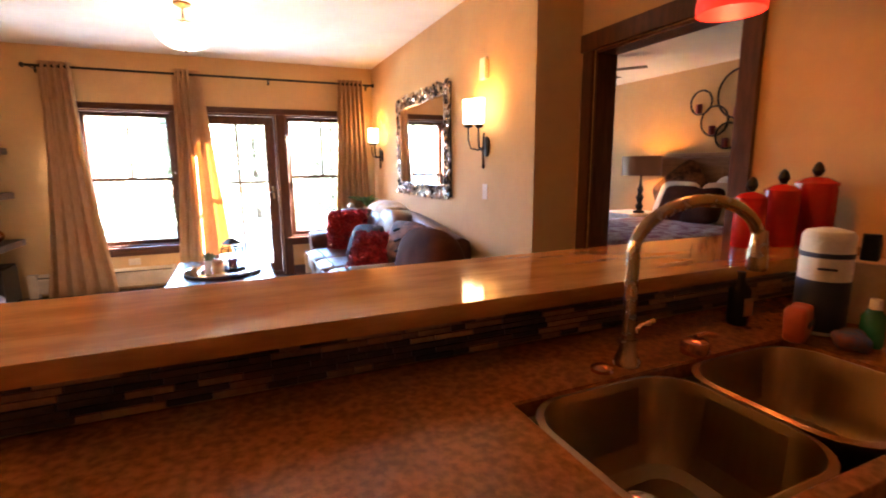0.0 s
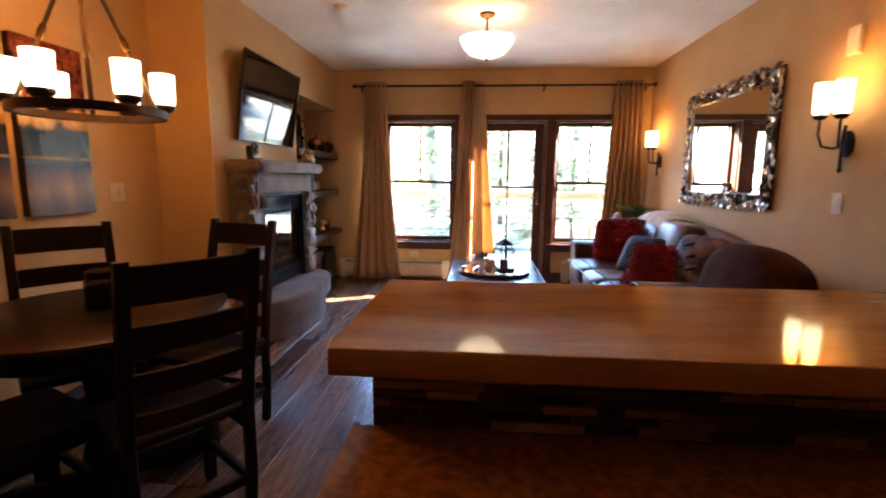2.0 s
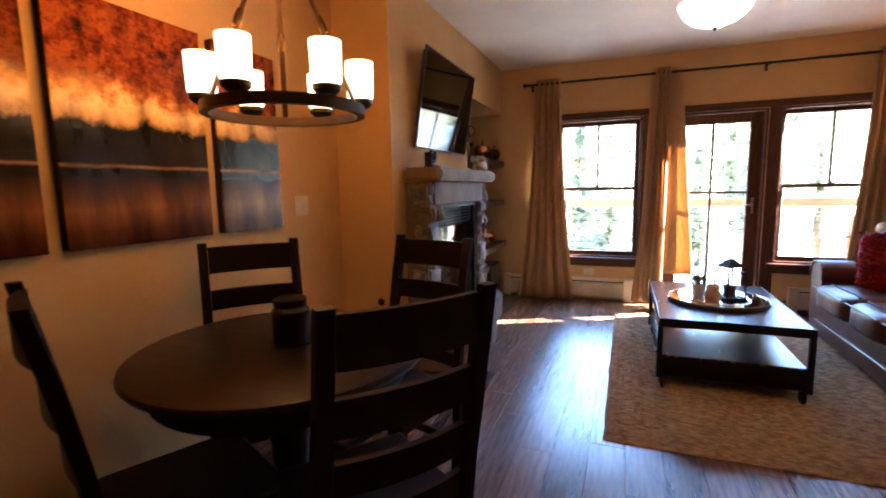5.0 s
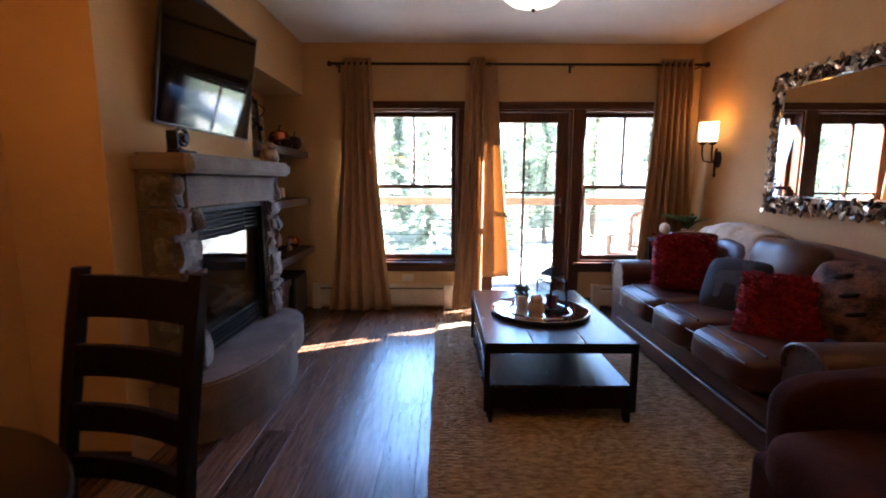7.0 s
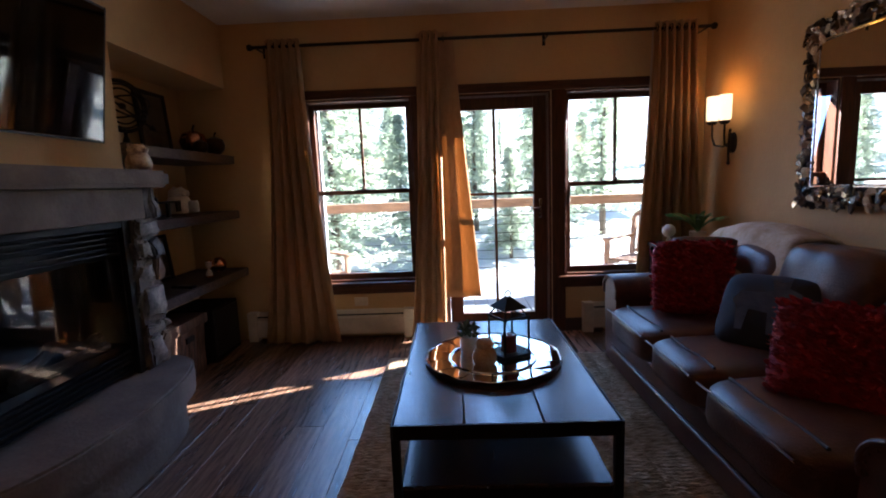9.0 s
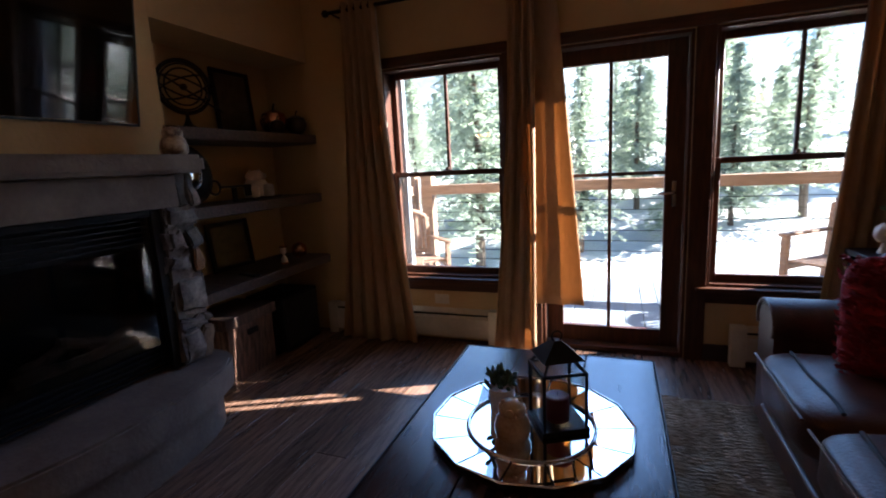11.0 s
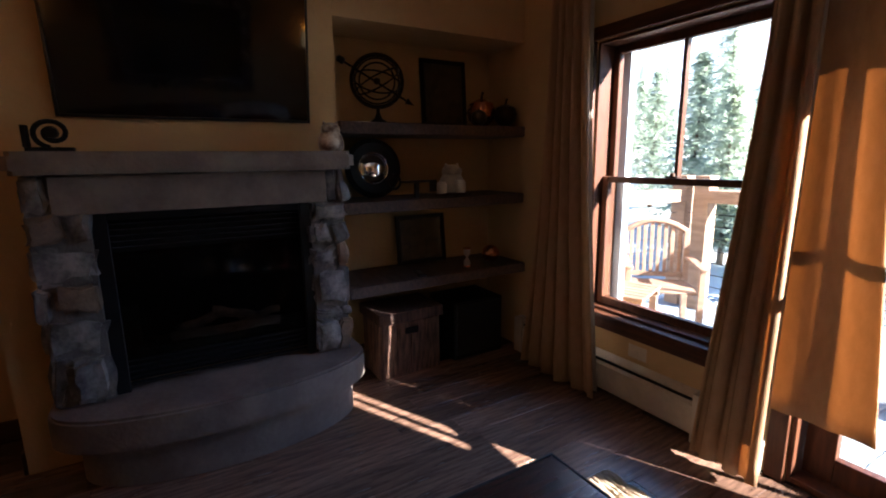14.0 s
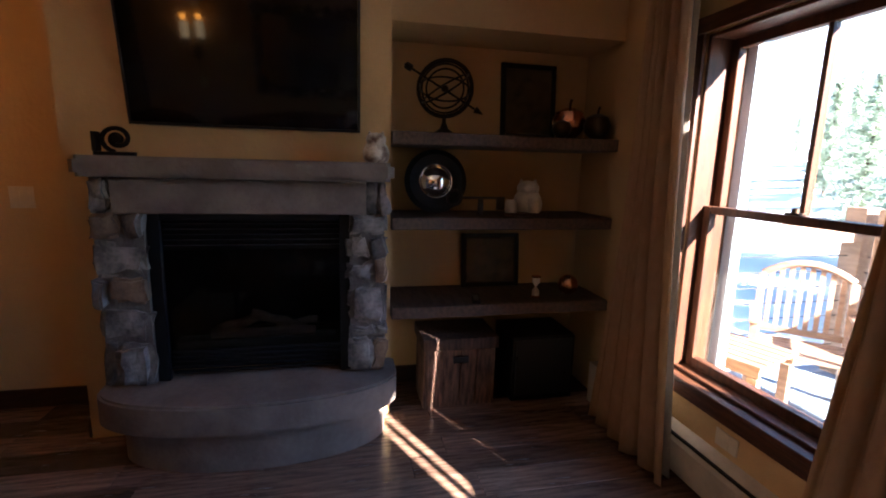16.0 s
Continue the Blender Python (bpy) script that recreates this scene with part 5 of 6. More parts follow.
ln_ = thing("lantern", "small black metal candle lantern with glass sides", "lantern", (-0.385, 4.955, TZ + 0.0145), 28)
part("base", box(-0.075, 0.075, -0.075, 0.075, 0, 0.018, 0.003), BLACK, ln_)
for sx in (-1, 1):
    for sy in (-1, 1):
        part("post", box(sx * 0.066 - 0.004, sx * 0.066 + 0.004, sy * 0.066 - 0.004, sy * 0.066 + 0.004, 0.0185, 0.185), BLACK, ln_)
        part("roof_rib", tube([(sx * 0.066, sy * 0.066, 0.186), (sx * 0.036, sy * 0.036, 0.235)], 0.004, 6), BLACK, ln_)
for k in range(4):
    part("top_rail", box(-0.070, 0.070, 0.062, 0.070, 0.1855, 0.193, m=pose(0, 0, 0, 0, 0, 90 * k)), BLACK, ln_)
    g = part("pane", box(-0.06, 0.06, 0.064, 0.066, 0.02, 0.184, m=pose(0, 0, 0, 0, 0, 90 * k)), GLASS, ln_, "clear glass pane")
    g.visible_shadow = False
roof = bmesh.new()
q0 = [roof.verts.new((0.064 * a, 0.064 * b, 0.228)) for a, b in ((-1, -1), (1, -1), (1, 1), (-1, 1))]
q1 = [roof.verts.new((0.011 * a, 0.011 * b, 0.278)) for a, b in ((-1, -1), (1, -1), (1, 1), (-1, 1))]
roof.faces.new(q0[::-1])
roof.faces.new(q1)
for i in range(4):
    roof.faces.new((q0[i], q0[(i + 1) % 4], q1[(i + 1) % 4], q1[i]))
roof_part = part("roof", roof, BLACK, ln_)
part("carry_ring", tube(arc(0, 0, 0.290, 0.016, 0, 360, 16, "xz")[:-1], 0.003, 6, closed=True), BLACK, roof_part)
cd = thing("pillar_candle", "dark wine pillar candle standing in the lantern", "candle", (-0.385, 4.955, TZ + 0.033))
part("wax", lathe([(0, 0), (0.036, 0), (0.037, 0.003), (0.037, 0.076), (0.032, 0.08), (0, 0.077)], 24), CANDLE, cd)
part("wick", tube([(0, 0, 0.077), (0.001, 0, 0.088)], 0.0012, 5), BLACK, cd)
pot = thing("succulent", "dark green succulent in a pale ceramic pot", "plant", (-0.57, 4.99, TZ + 0.0145))
part("pot", lathe([(0, 0), (0.036, 0), (0.040, 0.006), (0.044, 0.085), (0.040, 0.085), (0.037, 0.07), (0, 0.07)], 24), PALECER, pot)
rl = random.Random(3)
for i in range(58):
    a, t_, ln = rl.uniform(0, 360), rl.uniform(15, 85), rl.uniform(0.022, 0.045)
    m = pose(rl.uniform(-0.03, 0.03), rl.uniform(-0.03, 0.03), 0.078 + rl.uniform(0, 0.05), 0, 0, a) @ pose(0, 0, 0, 0, t_, 0)
    part("leaf", lathe([(0, 0), (0.005, 0.15 * ln), (0.008, 0.6 * ln), (0.004, 0.9 * ln), (0, ln)], 6, m=m), LEAF, pot)


def owl(name, at, turn, s, mat, label):
    o = bmesh.new()
    lathe([(0, 0), (0.8, 0), (1.0, 0.25), (1.05, 0.7), (0.9, 1.2), (0.72, 1.5), (0.78, 1.7), (0.74, 1.95), (0.5, 2.2), (0, 2.3)], 22, bm=o, m=Matrix.Diagonal((0.05 * s, 0.05 * s, 0.05 * s, 1)))
    for d in (-1, 1):
        lathe([(0, 0), (0.2, 0.02), (0.12, 0.25), (0, 0.42)], 10, bm=o, m=Matrix.Diagonal((0.05 * s, 0.05 * s, 0.05 * s, 1)) @ pose(0, d * 0.45, 2.02, -d * 14, 0, 0))
        lathe([(0, 0), (0.26, 0), (0.24, 0.08), (0.1, 0.12), (0, 0.12)], 14, bm=o, m=Matrix.Diagonal((0.05 * s, 0.05 * s, 0.05 * s, 1)) @ pose(0.66, d * 0.30, 1.80, 0, 84, d * 14))
    lathe([(0, 0), (0.1, 0.02), (0, 0.25)], 8, bm=o, m=Matrix.Diagonal((0.05 * s, 0.05 * s, 0.05 * s, 1)) @ pose(0.72, 0, 1.66, 0, 130, 0))
    return solid(name, o, mat, label, "owl figurine", at, turn)


owl("owl_figurine", (-0.505, 4.845, TZ + 0.0145), -65, 1.06, CERAMIC, "glazed tan ceramic owl on the mirrored tray")
owl("owl_figurine", (-2.31, 5.36, 1.4185), -20, 1.25, SPECKLE, "pale speckled ceramic owl on the mantel")

# ---- on the mantel ----
om = thing("scroll_ornament", "black carved wooden scroll bookend on the mantel", "ornament", (-2.30, 4.23, 1.4185), 90)
part("base", box(-0.075, 0.075, -0.03, 0.03, 0, 0.016, 0.003), BLACK, om)
part("post", box(-0.080, -0.062, -0.025, 0.025, 0.0165, 0.10, 0.003), BLACK, om)
sc = [(0.012 + (0.010 + 0.0052 * t) * math.cos(t), 0, 0.072 + (0.010 + 0.0044 * t) * math.sin(t)) for t in [k * 0.3 for k in range(37)]]
part("scroll", tube(sc, 0.010, 8), BLACK, om)
part("scroll_block", lathe([(0, -0.022), (0.020, -0.020), (0.022, 0), (0.020, 0.020), (0, 0.022)], 16, m=pose(0.012, 0, 0.072, 90, 0, 0)), BLACK, om)

# ---- shelf niche ----
for z, lab in ((1.585, "upper"), (1.135, "middle"), (0.645, "lower")):
    sh = thing("wall_shelf", "thick reclaimed dark wooden shelf in the niche", "shelf", group="niche shelves")
    deep = BREAST + 0.02 if lab != "lower" else BREAST + 0.05
    part("board", box(WEST + 0.002, deep, 5.451, NORTH - 0.004, z - 0.070, z, 0.006), BURL, sh)
    part("front_edge", box(deep + 0.0005, deep + 0.010, 5.453, NORTH - 0.006, z - 0.066, z - 0.003, 0.003), BURL, sh, "rough sawn front edge")
S1, S2, S3 = 1.5855, 1.1355, 0.6455
arm_ = thing("armillary_sphere", "dark metal armillary sphere with an arrow on a stand", "ornament", (-2.64, 5.765, S1), 70)
part("foot", lathe([(0, 0), (0.065, 0), (0.06, 0.010), (0.024, 0.035), (0.011, 0.07), (0.011, 0.094), (0, 0.095)], 20), IRON, arm_)
for rx, ry, rad in ((90, 0, 0.158), (90, 0, 0.132), (90, 0, 0.106), (88, 18, 0.150), (88, -24, 0.145), (35, 10, 0.140), (20, -30, 0.148)):
    part("hoop", tube([tuple(pose(0, 0, 0.252, rx, ry, 0) @ Vector((rad * math.cos(2 * math.pi * k / 32), rad * math.sin(2 * math.pi * k / 32), 0))) for k in range(32)], 0.0055, 6, closed=True), IRON, arm_)
part("arrow", tube([(-0.20, 0, 0.365), (0.19, 0, 0.130)], 0.006, 6), IRON, arm_)
part("arrow_head", lathe([(0, 0), (0.020, 0.005), (0, 0.06)], 10, m=pose(0.17, 0, 0.142, 0, 121, 0)), IRON, arm_)
part("fletching", lathe([(0, 0), (0.020, 0.012), (0.020, 0.05), (0, 0.06)], 6, m=pose(-0.235, 0, 0.386, 0, 121, 0)), IRON, arm_)
part("core", lathe([(0, -0.022), (0.016, -0.015), (0.022, 0), (0.016, 0.015), (0, 0.022)], 14, 0, 0, 0.252), BRONZE, arm_)


def framed(at, turn, w, h, lean, label):
    f = thing("picture_frame", label, "picture frame", at, turn)
    L = pose(0, 0, 0, -lean, 0, 0)
    part("frame", merge(bmesh.new(), frame_bars(-w / 2, w / 2, 0, h, 0.028, -0.01, 0.01), L), BLACK, f)
    part("inner_lip", merge(bmesh.new(), frame_bars(-w / 2 + 0.0285, w / 2 - 0.0285, 0.0285, h - 0.0285, 0.006, -0.008, 0.002), L), BRONZE, f)
    part("print", box(-w / 2 + 0.035, w / 2 - 0.035, 0.001, 0.005, 0.035, h - 0.035, m=L), material("botanical_print", (0.12, 0.07, 0.04), 0.4, color2=(0.04, 0.022, 0.014), scale=16), f)
    part("glazing", box(-w / 2 + 0.0350, w / 2 - 0.0350, -0.003, -0.001, 0.035, h - 0.035, m=L), GLASS, f)
    return f


framed((-2.80, 6.335, S1 + 0.002), 90, 0.36, 0.455, 4, "black framed botanical print leaning on the shelf")
framed((-2.79, 6.13, S3 + 0.002), 90, 0.385, 0.345, 6, "black framed print leaning on the low shelf")
for y, s in ((6.53, 1.45), (6.66, 1.15), (6.44, 0.8)):
    g = thing("copper_gourd", "dark burnished copper gourd on the upper shelf", "ornament", (-2.64 if s > 1.2 else -2.54, y, S1), group="copper gourds")
    body = bmesh.new()
    lathe([(0, 0.0), (0.03, 0.004), (0.06, 0.03), (0.07, 0.06), (0.055, 0.095), (0.02, 0.11), (0, 0.108)], 20, bm=body, m=Matrix.Diagonal((s, s, s * 1.15, 1)))
    part("body", body, COPPER if s > 1.2 else BRONZE, g)
    part("stalk", tube([(0, 0, 0.12 * s), (0.006, 0, 0.145 * s), (0.018, 0, 0.16 * s)], 0.006 * s, 6), BRONZE, g)
cm = thing("convex_mirror", "round convex mirror in a wide black frame", "mirror", (-2.68, 5.73, S2 + 0.185), 0)
L = pose(0, 0, 0, 0, 84, 0)
part("frame", lathe([(0.094, 0.0), (0.182, 0.0), (0.185, 0.014), (0.155, 0.032), (0.102, 0.022), (0.092, 0.014), (0.094, 0.0)], 40, m=L), BLACK, cm)
part("bead", tube([tuple(L @ Vector((0.096 * math.cos(2 * math.pi * k / 32), 0.096 * math.sin(2 * math.pi * k / 32), 0.018))) for k in range(32)], 0.004, 6, closed=True), CHROME, cm)
part("lens", lathe([(0.092, 0.010), (0.077, 0.026), (0.050, 0.041), (0.021, 0.049), (0, 0.050)], 36, m=L), MIRROR, cm, "bulging mirror glass")
ky = thing("key_ornament", "large dark iron key leaning on the shelf", "ornament", (-2.56, 6.02, S2), 90)
part("shaft", tube([(-0.16, 0, 0.10), (0.10, 0, 0.10)], 0.008, 8), IRON, ky)
part("bit", box(0.05, 0.10, -0.006, 0.006, 0.03, 0.098, 0.002), IRON, ky)
part("bow", tube(arc(-0.20, 0, 0.10, 0.042, 0, 360, 20, "xz")[:-1], 0.008, 8, closed=True), IRON, ky)
part("rest", box(-0.06, -0.03, -0.01, 0.01, 0, 0.092, 0.002), IRON, ky)
solid("candle_tray", box(-0.06, 0.06, -0.13, 0.13, 0, 0.014, 0.003), BURL, "small wooden tray on the middle shelf", "tray", (-2.58, 6.24, S2))
for dy, r, h, mat, lab in ((-0.075, 0.035, 0.075, PALECER, "pale votive candle in a glass"), (0.07, 0.036, 0.085, PALECER, "round white ceramic jar")):
    solid("votive" if dy < 0 else "jar", lathe([(0, 0), (r * 0.9, 0), (r, 0.006), (r, h * 0.8), (r * 0.8, h), (0, h)], 20), mat, lab, "candle" if dy < 0 else "jar", (-2.57, 6.24 + dy, S2 + 0.0145))
owl("owl_figurine", (-2.68, 6.31, S2), 0, 1.75, PALECER, "white ceramic owl on the middle shelf")
hg = thing("hourglass", "small brass and glass hourglass on the low shelf", "hourglass", (-2.52, 6.33, S3))
part("base", lathe([(0, 0), (0.028, 0), (0.026, 0.01), (0, 0.01)], 18), COPPER, hg)
part("bulbs", lathe([(0, 0.011), (0.022, 0.012), (0.022, 0.04), (0.004, 0.065), (0.022, 0.09), (0.022, 0.118), (0, 0.12)], 18), PALECER, hg)
part("cap", lathe([(0, 0.1205), (0.026, 0.1205), (0.028, 0.13), (0, 0.13)], 18), COPPER, hg)
solid("copper_ball", lathe([(0, 0), (0.03, 0.006), (0.055, 0.03), (0.062, 0.062), (0.052, 0.095), (0.025, 0.118), (0, 0.123)], 24), COPPER, "burnished copper ball on the low shelf", "ornament", (-2.56, 6.56, S3))
remote = thing("remote_control", "slim black remote control on the low shelf", "remote control", (-2.50, 5.95, S3), 78)
part("body", box(-0.025, 0.025, -0.085, 0.085, 0, 0.016, 0.005), BLACK, remote)
part("buttons", box(-0.015, 0.015, -0.06, 0.05, 0.0163, 0.018), BEZEL, remote)

# slatted crate on the floor of the niche, and the dark case beside it
cr = thing("storage_crate", "weathered wooden plank crate with a lid and hand slot", "crate", (-2.605, 5.86, 0))
cr.scale = (1.0, 1.0, 1.27)
for s in (-1, 1):
    for k in range(4):
        w0 = -0.20 + 0.1 * k
        part("slat", box(s * 0.15 - 0.009, s * 0.15 + 0.009, w0 + 0.002, w0 + 0.098, 0.0, 0.285, 0.002, m=pose(0, 0, 0) @ Matrix(((1, 0, s * 0.10, -s * 0.030), (0, 1 , 0, 0), (0, 0, 1, 0), (0, 0, 0, 1)))), CRATE, cr)
    for k in range(3):
        w0 = -0.135 + 0.09 * k
        part("slat", box(w0 + 0.001, w0 + 0.089, s * 0.208 - 0.008, s * 0.208 + 0.008, 0.0, 0.285, 0.002), CRATE, cr)
part("bottom", box(-0.13, 0.13, -0.19, 0.19, 0.004, 0.02), CRATE, cr)
part("lid_frame", box(-0.172, 0.172, -0.225, 0.225, 0.290, 0.345, 0.004), CRATE, cr)
# No hole is cut: a black box paints the shade inside the hand slot.
part("hand_slot_shade", box(0.146, 0.158, -0.045, 0.045, 0.225, 0.255, m=Matrix.Translation((0.008, 0, 0))), BLACK, cr)
sp = thing("speaker_box", "black boxed subwoofer on the niche floor", "speaker", (-2.62, 6.38, 0))
part("cabinet", box(-0.17, 0.17, -0.20, 0.20, 0.012, 0.42, 0.008), BLACK, sp)
part("grille", box(0.171, 0.180, -0.18, 0.18, 0.05, 0.40, 0.003), BEZEL, sp)

# ---- on the dining table ----
jr = thing("candle_jar", "dark glass candle jar with an iron lid on the table", "jar", (-2.15, 2.55, 0.7525))
part("body", lathe([(0, 0), (0.058, 0), (0.064, 0.008), (0.064, 0.115), (0.052, 0.13), (0, 0.13)], 24), material("smoky_glass", (0.02, 0.014, 0.010), 0.12, scale=5), jr)
part("lid", lathe([(0.0, 0.131), (0.056, 0.131), (0.058, 0.155), (0.045, 0.16), (0, 0.16)], 24), IRON, jr)
part("coaster", lathe([(0.0, -0.0), (0.072, 0.0), (0.074, 0.004), (0.0652, 0.005)], 24), IRON, jr)

# ---- sofa cushions and throw ----


def shag_pillow(at, rot, size, label, seed):
    t = thing("shag_pillow", label, "pillow", group="red pillows on the sofa")
    t.matrix_basis = pose(*at, *rot)
    part("body", puff(size, size, 0.17, 4.0, 10, pinch=0.55, lump=0.01, freq=9, seed=seed), RED, t)
    r = random.Random(seed)
    b = bmesh.new()
    for _ in range(1500):
        u, v, s = r.uniform(-1, 1), r.uniform(-1, 1), r.choice((-1, 1, 1, 1))
        f = (1 - 0.55 * max(abs(u), abs(v)) ** 2.2) * (max(0.0, 1 - max(abs(u), abs(v)) ** 6) ** 0.3)
        c = Vector((u * size / 2, v * size / 2, s * 0.085 * f))
        d = Vector((r.uniform(-1, 1), r.uniform(-1, 1), s * 1.1 * r.random() + 0.4 * s)).normalized()
        e = d.orthogonal().normalized() * 0.009
        h = c + d * r.uniform(0.014, 0.026)
        side = d.cross(e).normalized() * 0.006
        q = [b.verts.new(p) for p in (c - e, c + e, h + e * 1.1 + side, h - e * 1.1 - side)]
        b.faces.new(q)
    tagged(part("ruffle", b, RED, t, "tufted red ruffles"), kind="stuff")
    return t


shag_pillow((0.775, 5.59, 0.68), (0, 70, -105), 0.44, "red ruffled square pillow at the far sofa arm", 5)
shag_pillow((0.76, 4.50, 0.605), (0, 52, -130), 0.41, "red ruffled square pillow by the near sofa arm", 6)
np_ = thing("deer_pillow", "navy pillow with a pale blue animal silhouette", "pillow")
np_.matrix_basis = pose(0.83, 5.00, 0.625, 0, 58, -142)
part("body", puff(0.38, 0.40, 0.15, 4.0, 10, pinch=0.55, seed=8), BLUEP, np_)
shape = [(-0.02, -0.13), (-0.07, -0.10), (-0.075, -0.02), (-0.09, 0.03), (-0.15, 0.01), (-0.13, 0.05), (-0.16, 0.09), (-0.11, 0.085), (-0.085, 0.14), (-0.055, 0.13), (-0.05, 0.08), (0.0, 0.065), (0.12, 0.07), (0.12, 0.04),
         (0.02, 0.025), (0.015, -0.055), (0.12, -0.06), (0.12, -0.09), (0.01, -0.105)]
prn = prism([(x, y) for x, y in shape], 0.0, 0.004)
part("print", prn, PALEP, np_, at=pose(0, 0, 0.0735, 0, 0, 0))
hp = thing("hide_pillow", "brown leather pillow with toggle straps", "pillow")
hp.matrix_basis = pose(0.98, 4.30, 0.70, 0, 62, -160)
part("body", puff(0.42, 0.46, 0.15, 4.0, 10, pinch=0.55, seed=9), HIDE, hp)
for k in range(3):
    part("toggle", puff(0.022, 0.09, 0.02, 3, 3), DARKWOOD, hp, at=pose(-0.10 + 0.09 * k, -0.05 + 0.06 * k, 0.082, 0, 0, 20))
dp = thing("dark_pillow", "dark brown leather pillow behind the red one", "pillow")
dp.matrix_basis = pose(0.90, 5.70, 0.70, 0, 72, -112)
part("body", puff(0.42, 0.42, 0.15, 4.0, 10, pinch=0.55, seed=10), LEATHER, dp)
thv, thf = [], []
nu, nv = 26, 34
for j in range(nv + 1):
    for i in range(nu + 1):
        u, v = i / nu, j / nv
        y = 5.22 + 0.78 * u + 0.05 * math.sin(v * 5) * (1 - u)
        s = v * 1.05
        top = 0.86 + 0.05 * math.sin(math.pi * u)
        if s < 0.22:
            x, z = 1.385, top - 0.22 + s
        elif s < 0.50:
            a = (s - 0.22) / 0.28 * math.pi
            x, z = 1.255 + 0.13 * math.cos(a), top + 0.045 * math.sin(a)
        else:
            x, z = 1.125 - 0.28 * (s - 0.5) - 0.08 * math.sin((s - 0.5) * 2.5), top - 0.82 * (s - 0.5) * (0.75 + 0.35 * (1 - u))
        n_ = 0.010 * noise.noise((u * 9, v * 9, 4)) + 0.006 * noise.noise((u * 30, v * 30, 2))
        thv.append((x - abs(n_), y, z + n_ + 0.012))
for j in range(nv):
    for i in range(nu):
        a = j * (nu + 1) + i
        thf.append((a, a + 1, a + nu + 2, a + nu + 1))
thm = bpy.data.meshes.new("throw_blanket")
thm.from_pydata(thv, [], thf)
thm.polygons.foreach_set("use_smooth", [True] * len(thf))
thm.materials.append(FUR)
tb = tagged(new("throw_blanket", thm), "cream and tan furry throw over the sofa back", "blanket")
md = tb.modifiers.new("thickness", "SOLIDIFY")
md.thickness, md.offset = 0.016, 1.0

# ---- corner table with fern ----
et = thing("end_table", "small dark wooden end table in the window corner", "table", (1.12, 6.36, 0.04))
part("top", box(-0.22, 0.22, -0.19, 0.19, 0.70, 0.73, 0.005), DARKWOOD, et)
for sx in (-1, 1):
    for sy in (-1, 1):
        part("leg", box(sx * 0.19 - 0.018, sx * 0.19 + 0.018, sy * 0.16 - 0.018, sy * 0.16 + 0.018, -0.04, 0.699, 0.003), DARKWOOD, et)
fe = thing("potted_fern", "small green fern in a pale pot", "plant", (1.20, 6.37, 0.7705))
part("pot", lathe([(0, 0), (0.045, 0), (0.06, 0.09), (0.055, 0.09), (0.045, 0.08), (0, 0.078)], 22), PALECER, fe)
for i in range(30):
    a, tl = rl.uniform(0, 360), rl.uniform(0.14, 0.25)
    b = bmesh.new()
    dirx, diry, prev = math.cos(radians(a)), math.sin(radians(a)), None
    for k in range(7):
        t = k / 6
        w = 0.018 * math.sin(math.pi * (0.12 + 0.88 * t)) + 0.001
        c = Vector((dirx * tl * t, diry * tl * t, 0.085 + tl * (1.35 * t - 0.8 * t * t)))
        if c.x > 0.17:
            c.x = 0.17
        e = [b.verts.new(c + Vector((-diry, dirx, 0)) * w), b.verts.new(c), b.verts.new(c - Vector((-diry, dirx, 0)) * w)]
        e[1].co.z += 0.006
        if prev:
            b.faces.new((prev[0], prev[1], e[1], e[0]))
            b.faces.new((prev[1], prev[2], e[2], e[1]))
        prev = e
    part("frond", b, FERN, fe)
wb = thing("white_globe", "pale ceramic globe on a small foot", "ornament", (1.00, 6.40, 0.7705))
part("foot", lathe([(0, 0), (0.03, 0), (0.02, 0.02), (0.012, 0.05), (0, 0.05)], 16), PALECER, wb)
part("globe", lathe([(0, 0.05), (0.03, 0.056), (0.045, 0.08), (0.048, 0.10), (0.042, 0.125), (0.02, 0.145), (0, 0.148)], 22), PALECER, wb)

# ---- on the bar and counter ----
BZ = 1.0625
for x, y, r, h in ((1.395, 1.60, 0.052, 0.165), (1.520, 1.57, 0.056, 0.190), (1.655, 1.535, 0.066, 0.215)):
    c = thing("canister", "glossy red kitchen canister with a dark finial lid", "canister", (x, y, BZ), group="red canisters on the bar")
    part("body", lathe([(0, 0), (r * 0.97, 0), (r, 0.006), (r, h - 0.015), (r * 0.97, h), (0, h)], 30), REDCER, c)
    lid = part("lid", lathe([(r * 1.02, h + 0.0005), (r * 1.02, h + 0.012), (r * 0.6, h + 0.028), (r * 0.22, h + 0.034), (0, h + 0.034)], 30), REDCER, c)
    part("knob", lathe([(0, h + 0.034), (0.010, h + 0.036), (0.020, h + 0.055), (0.014, h + 0.075), (0.006, h + 0.085), (0, h + 0.088)], 16), IRON, lid)
CZ = 0.9125
pt = thing("paper_roll", "wrapped paper towel roll with navy bands on the counter", "paper towel", (1.13, 1.21, CZ))
part("roll", lathe([(0, 0), (0.056, 0), (0.058, 0.01), (0.058, 0.26), (0.05, 0.272), (0.018, 0.28), (0.0, 0.272)], 30), PAPER, pt)
part("wrapper_band", lathe([(0.0585, 0.01), (0.0595, 0.01), (0.0595, 0.145), (0.0585, 0.145)], 30), NAVY, pt, "navy printed wrapper")
part("wrapper_band", lathe([(0.0585, 0.205), (0.0595, 0.205), (0.0595, 0.218), (0.0585, 0.218)], 30), NAVY, pt, "navy printed wrapper")
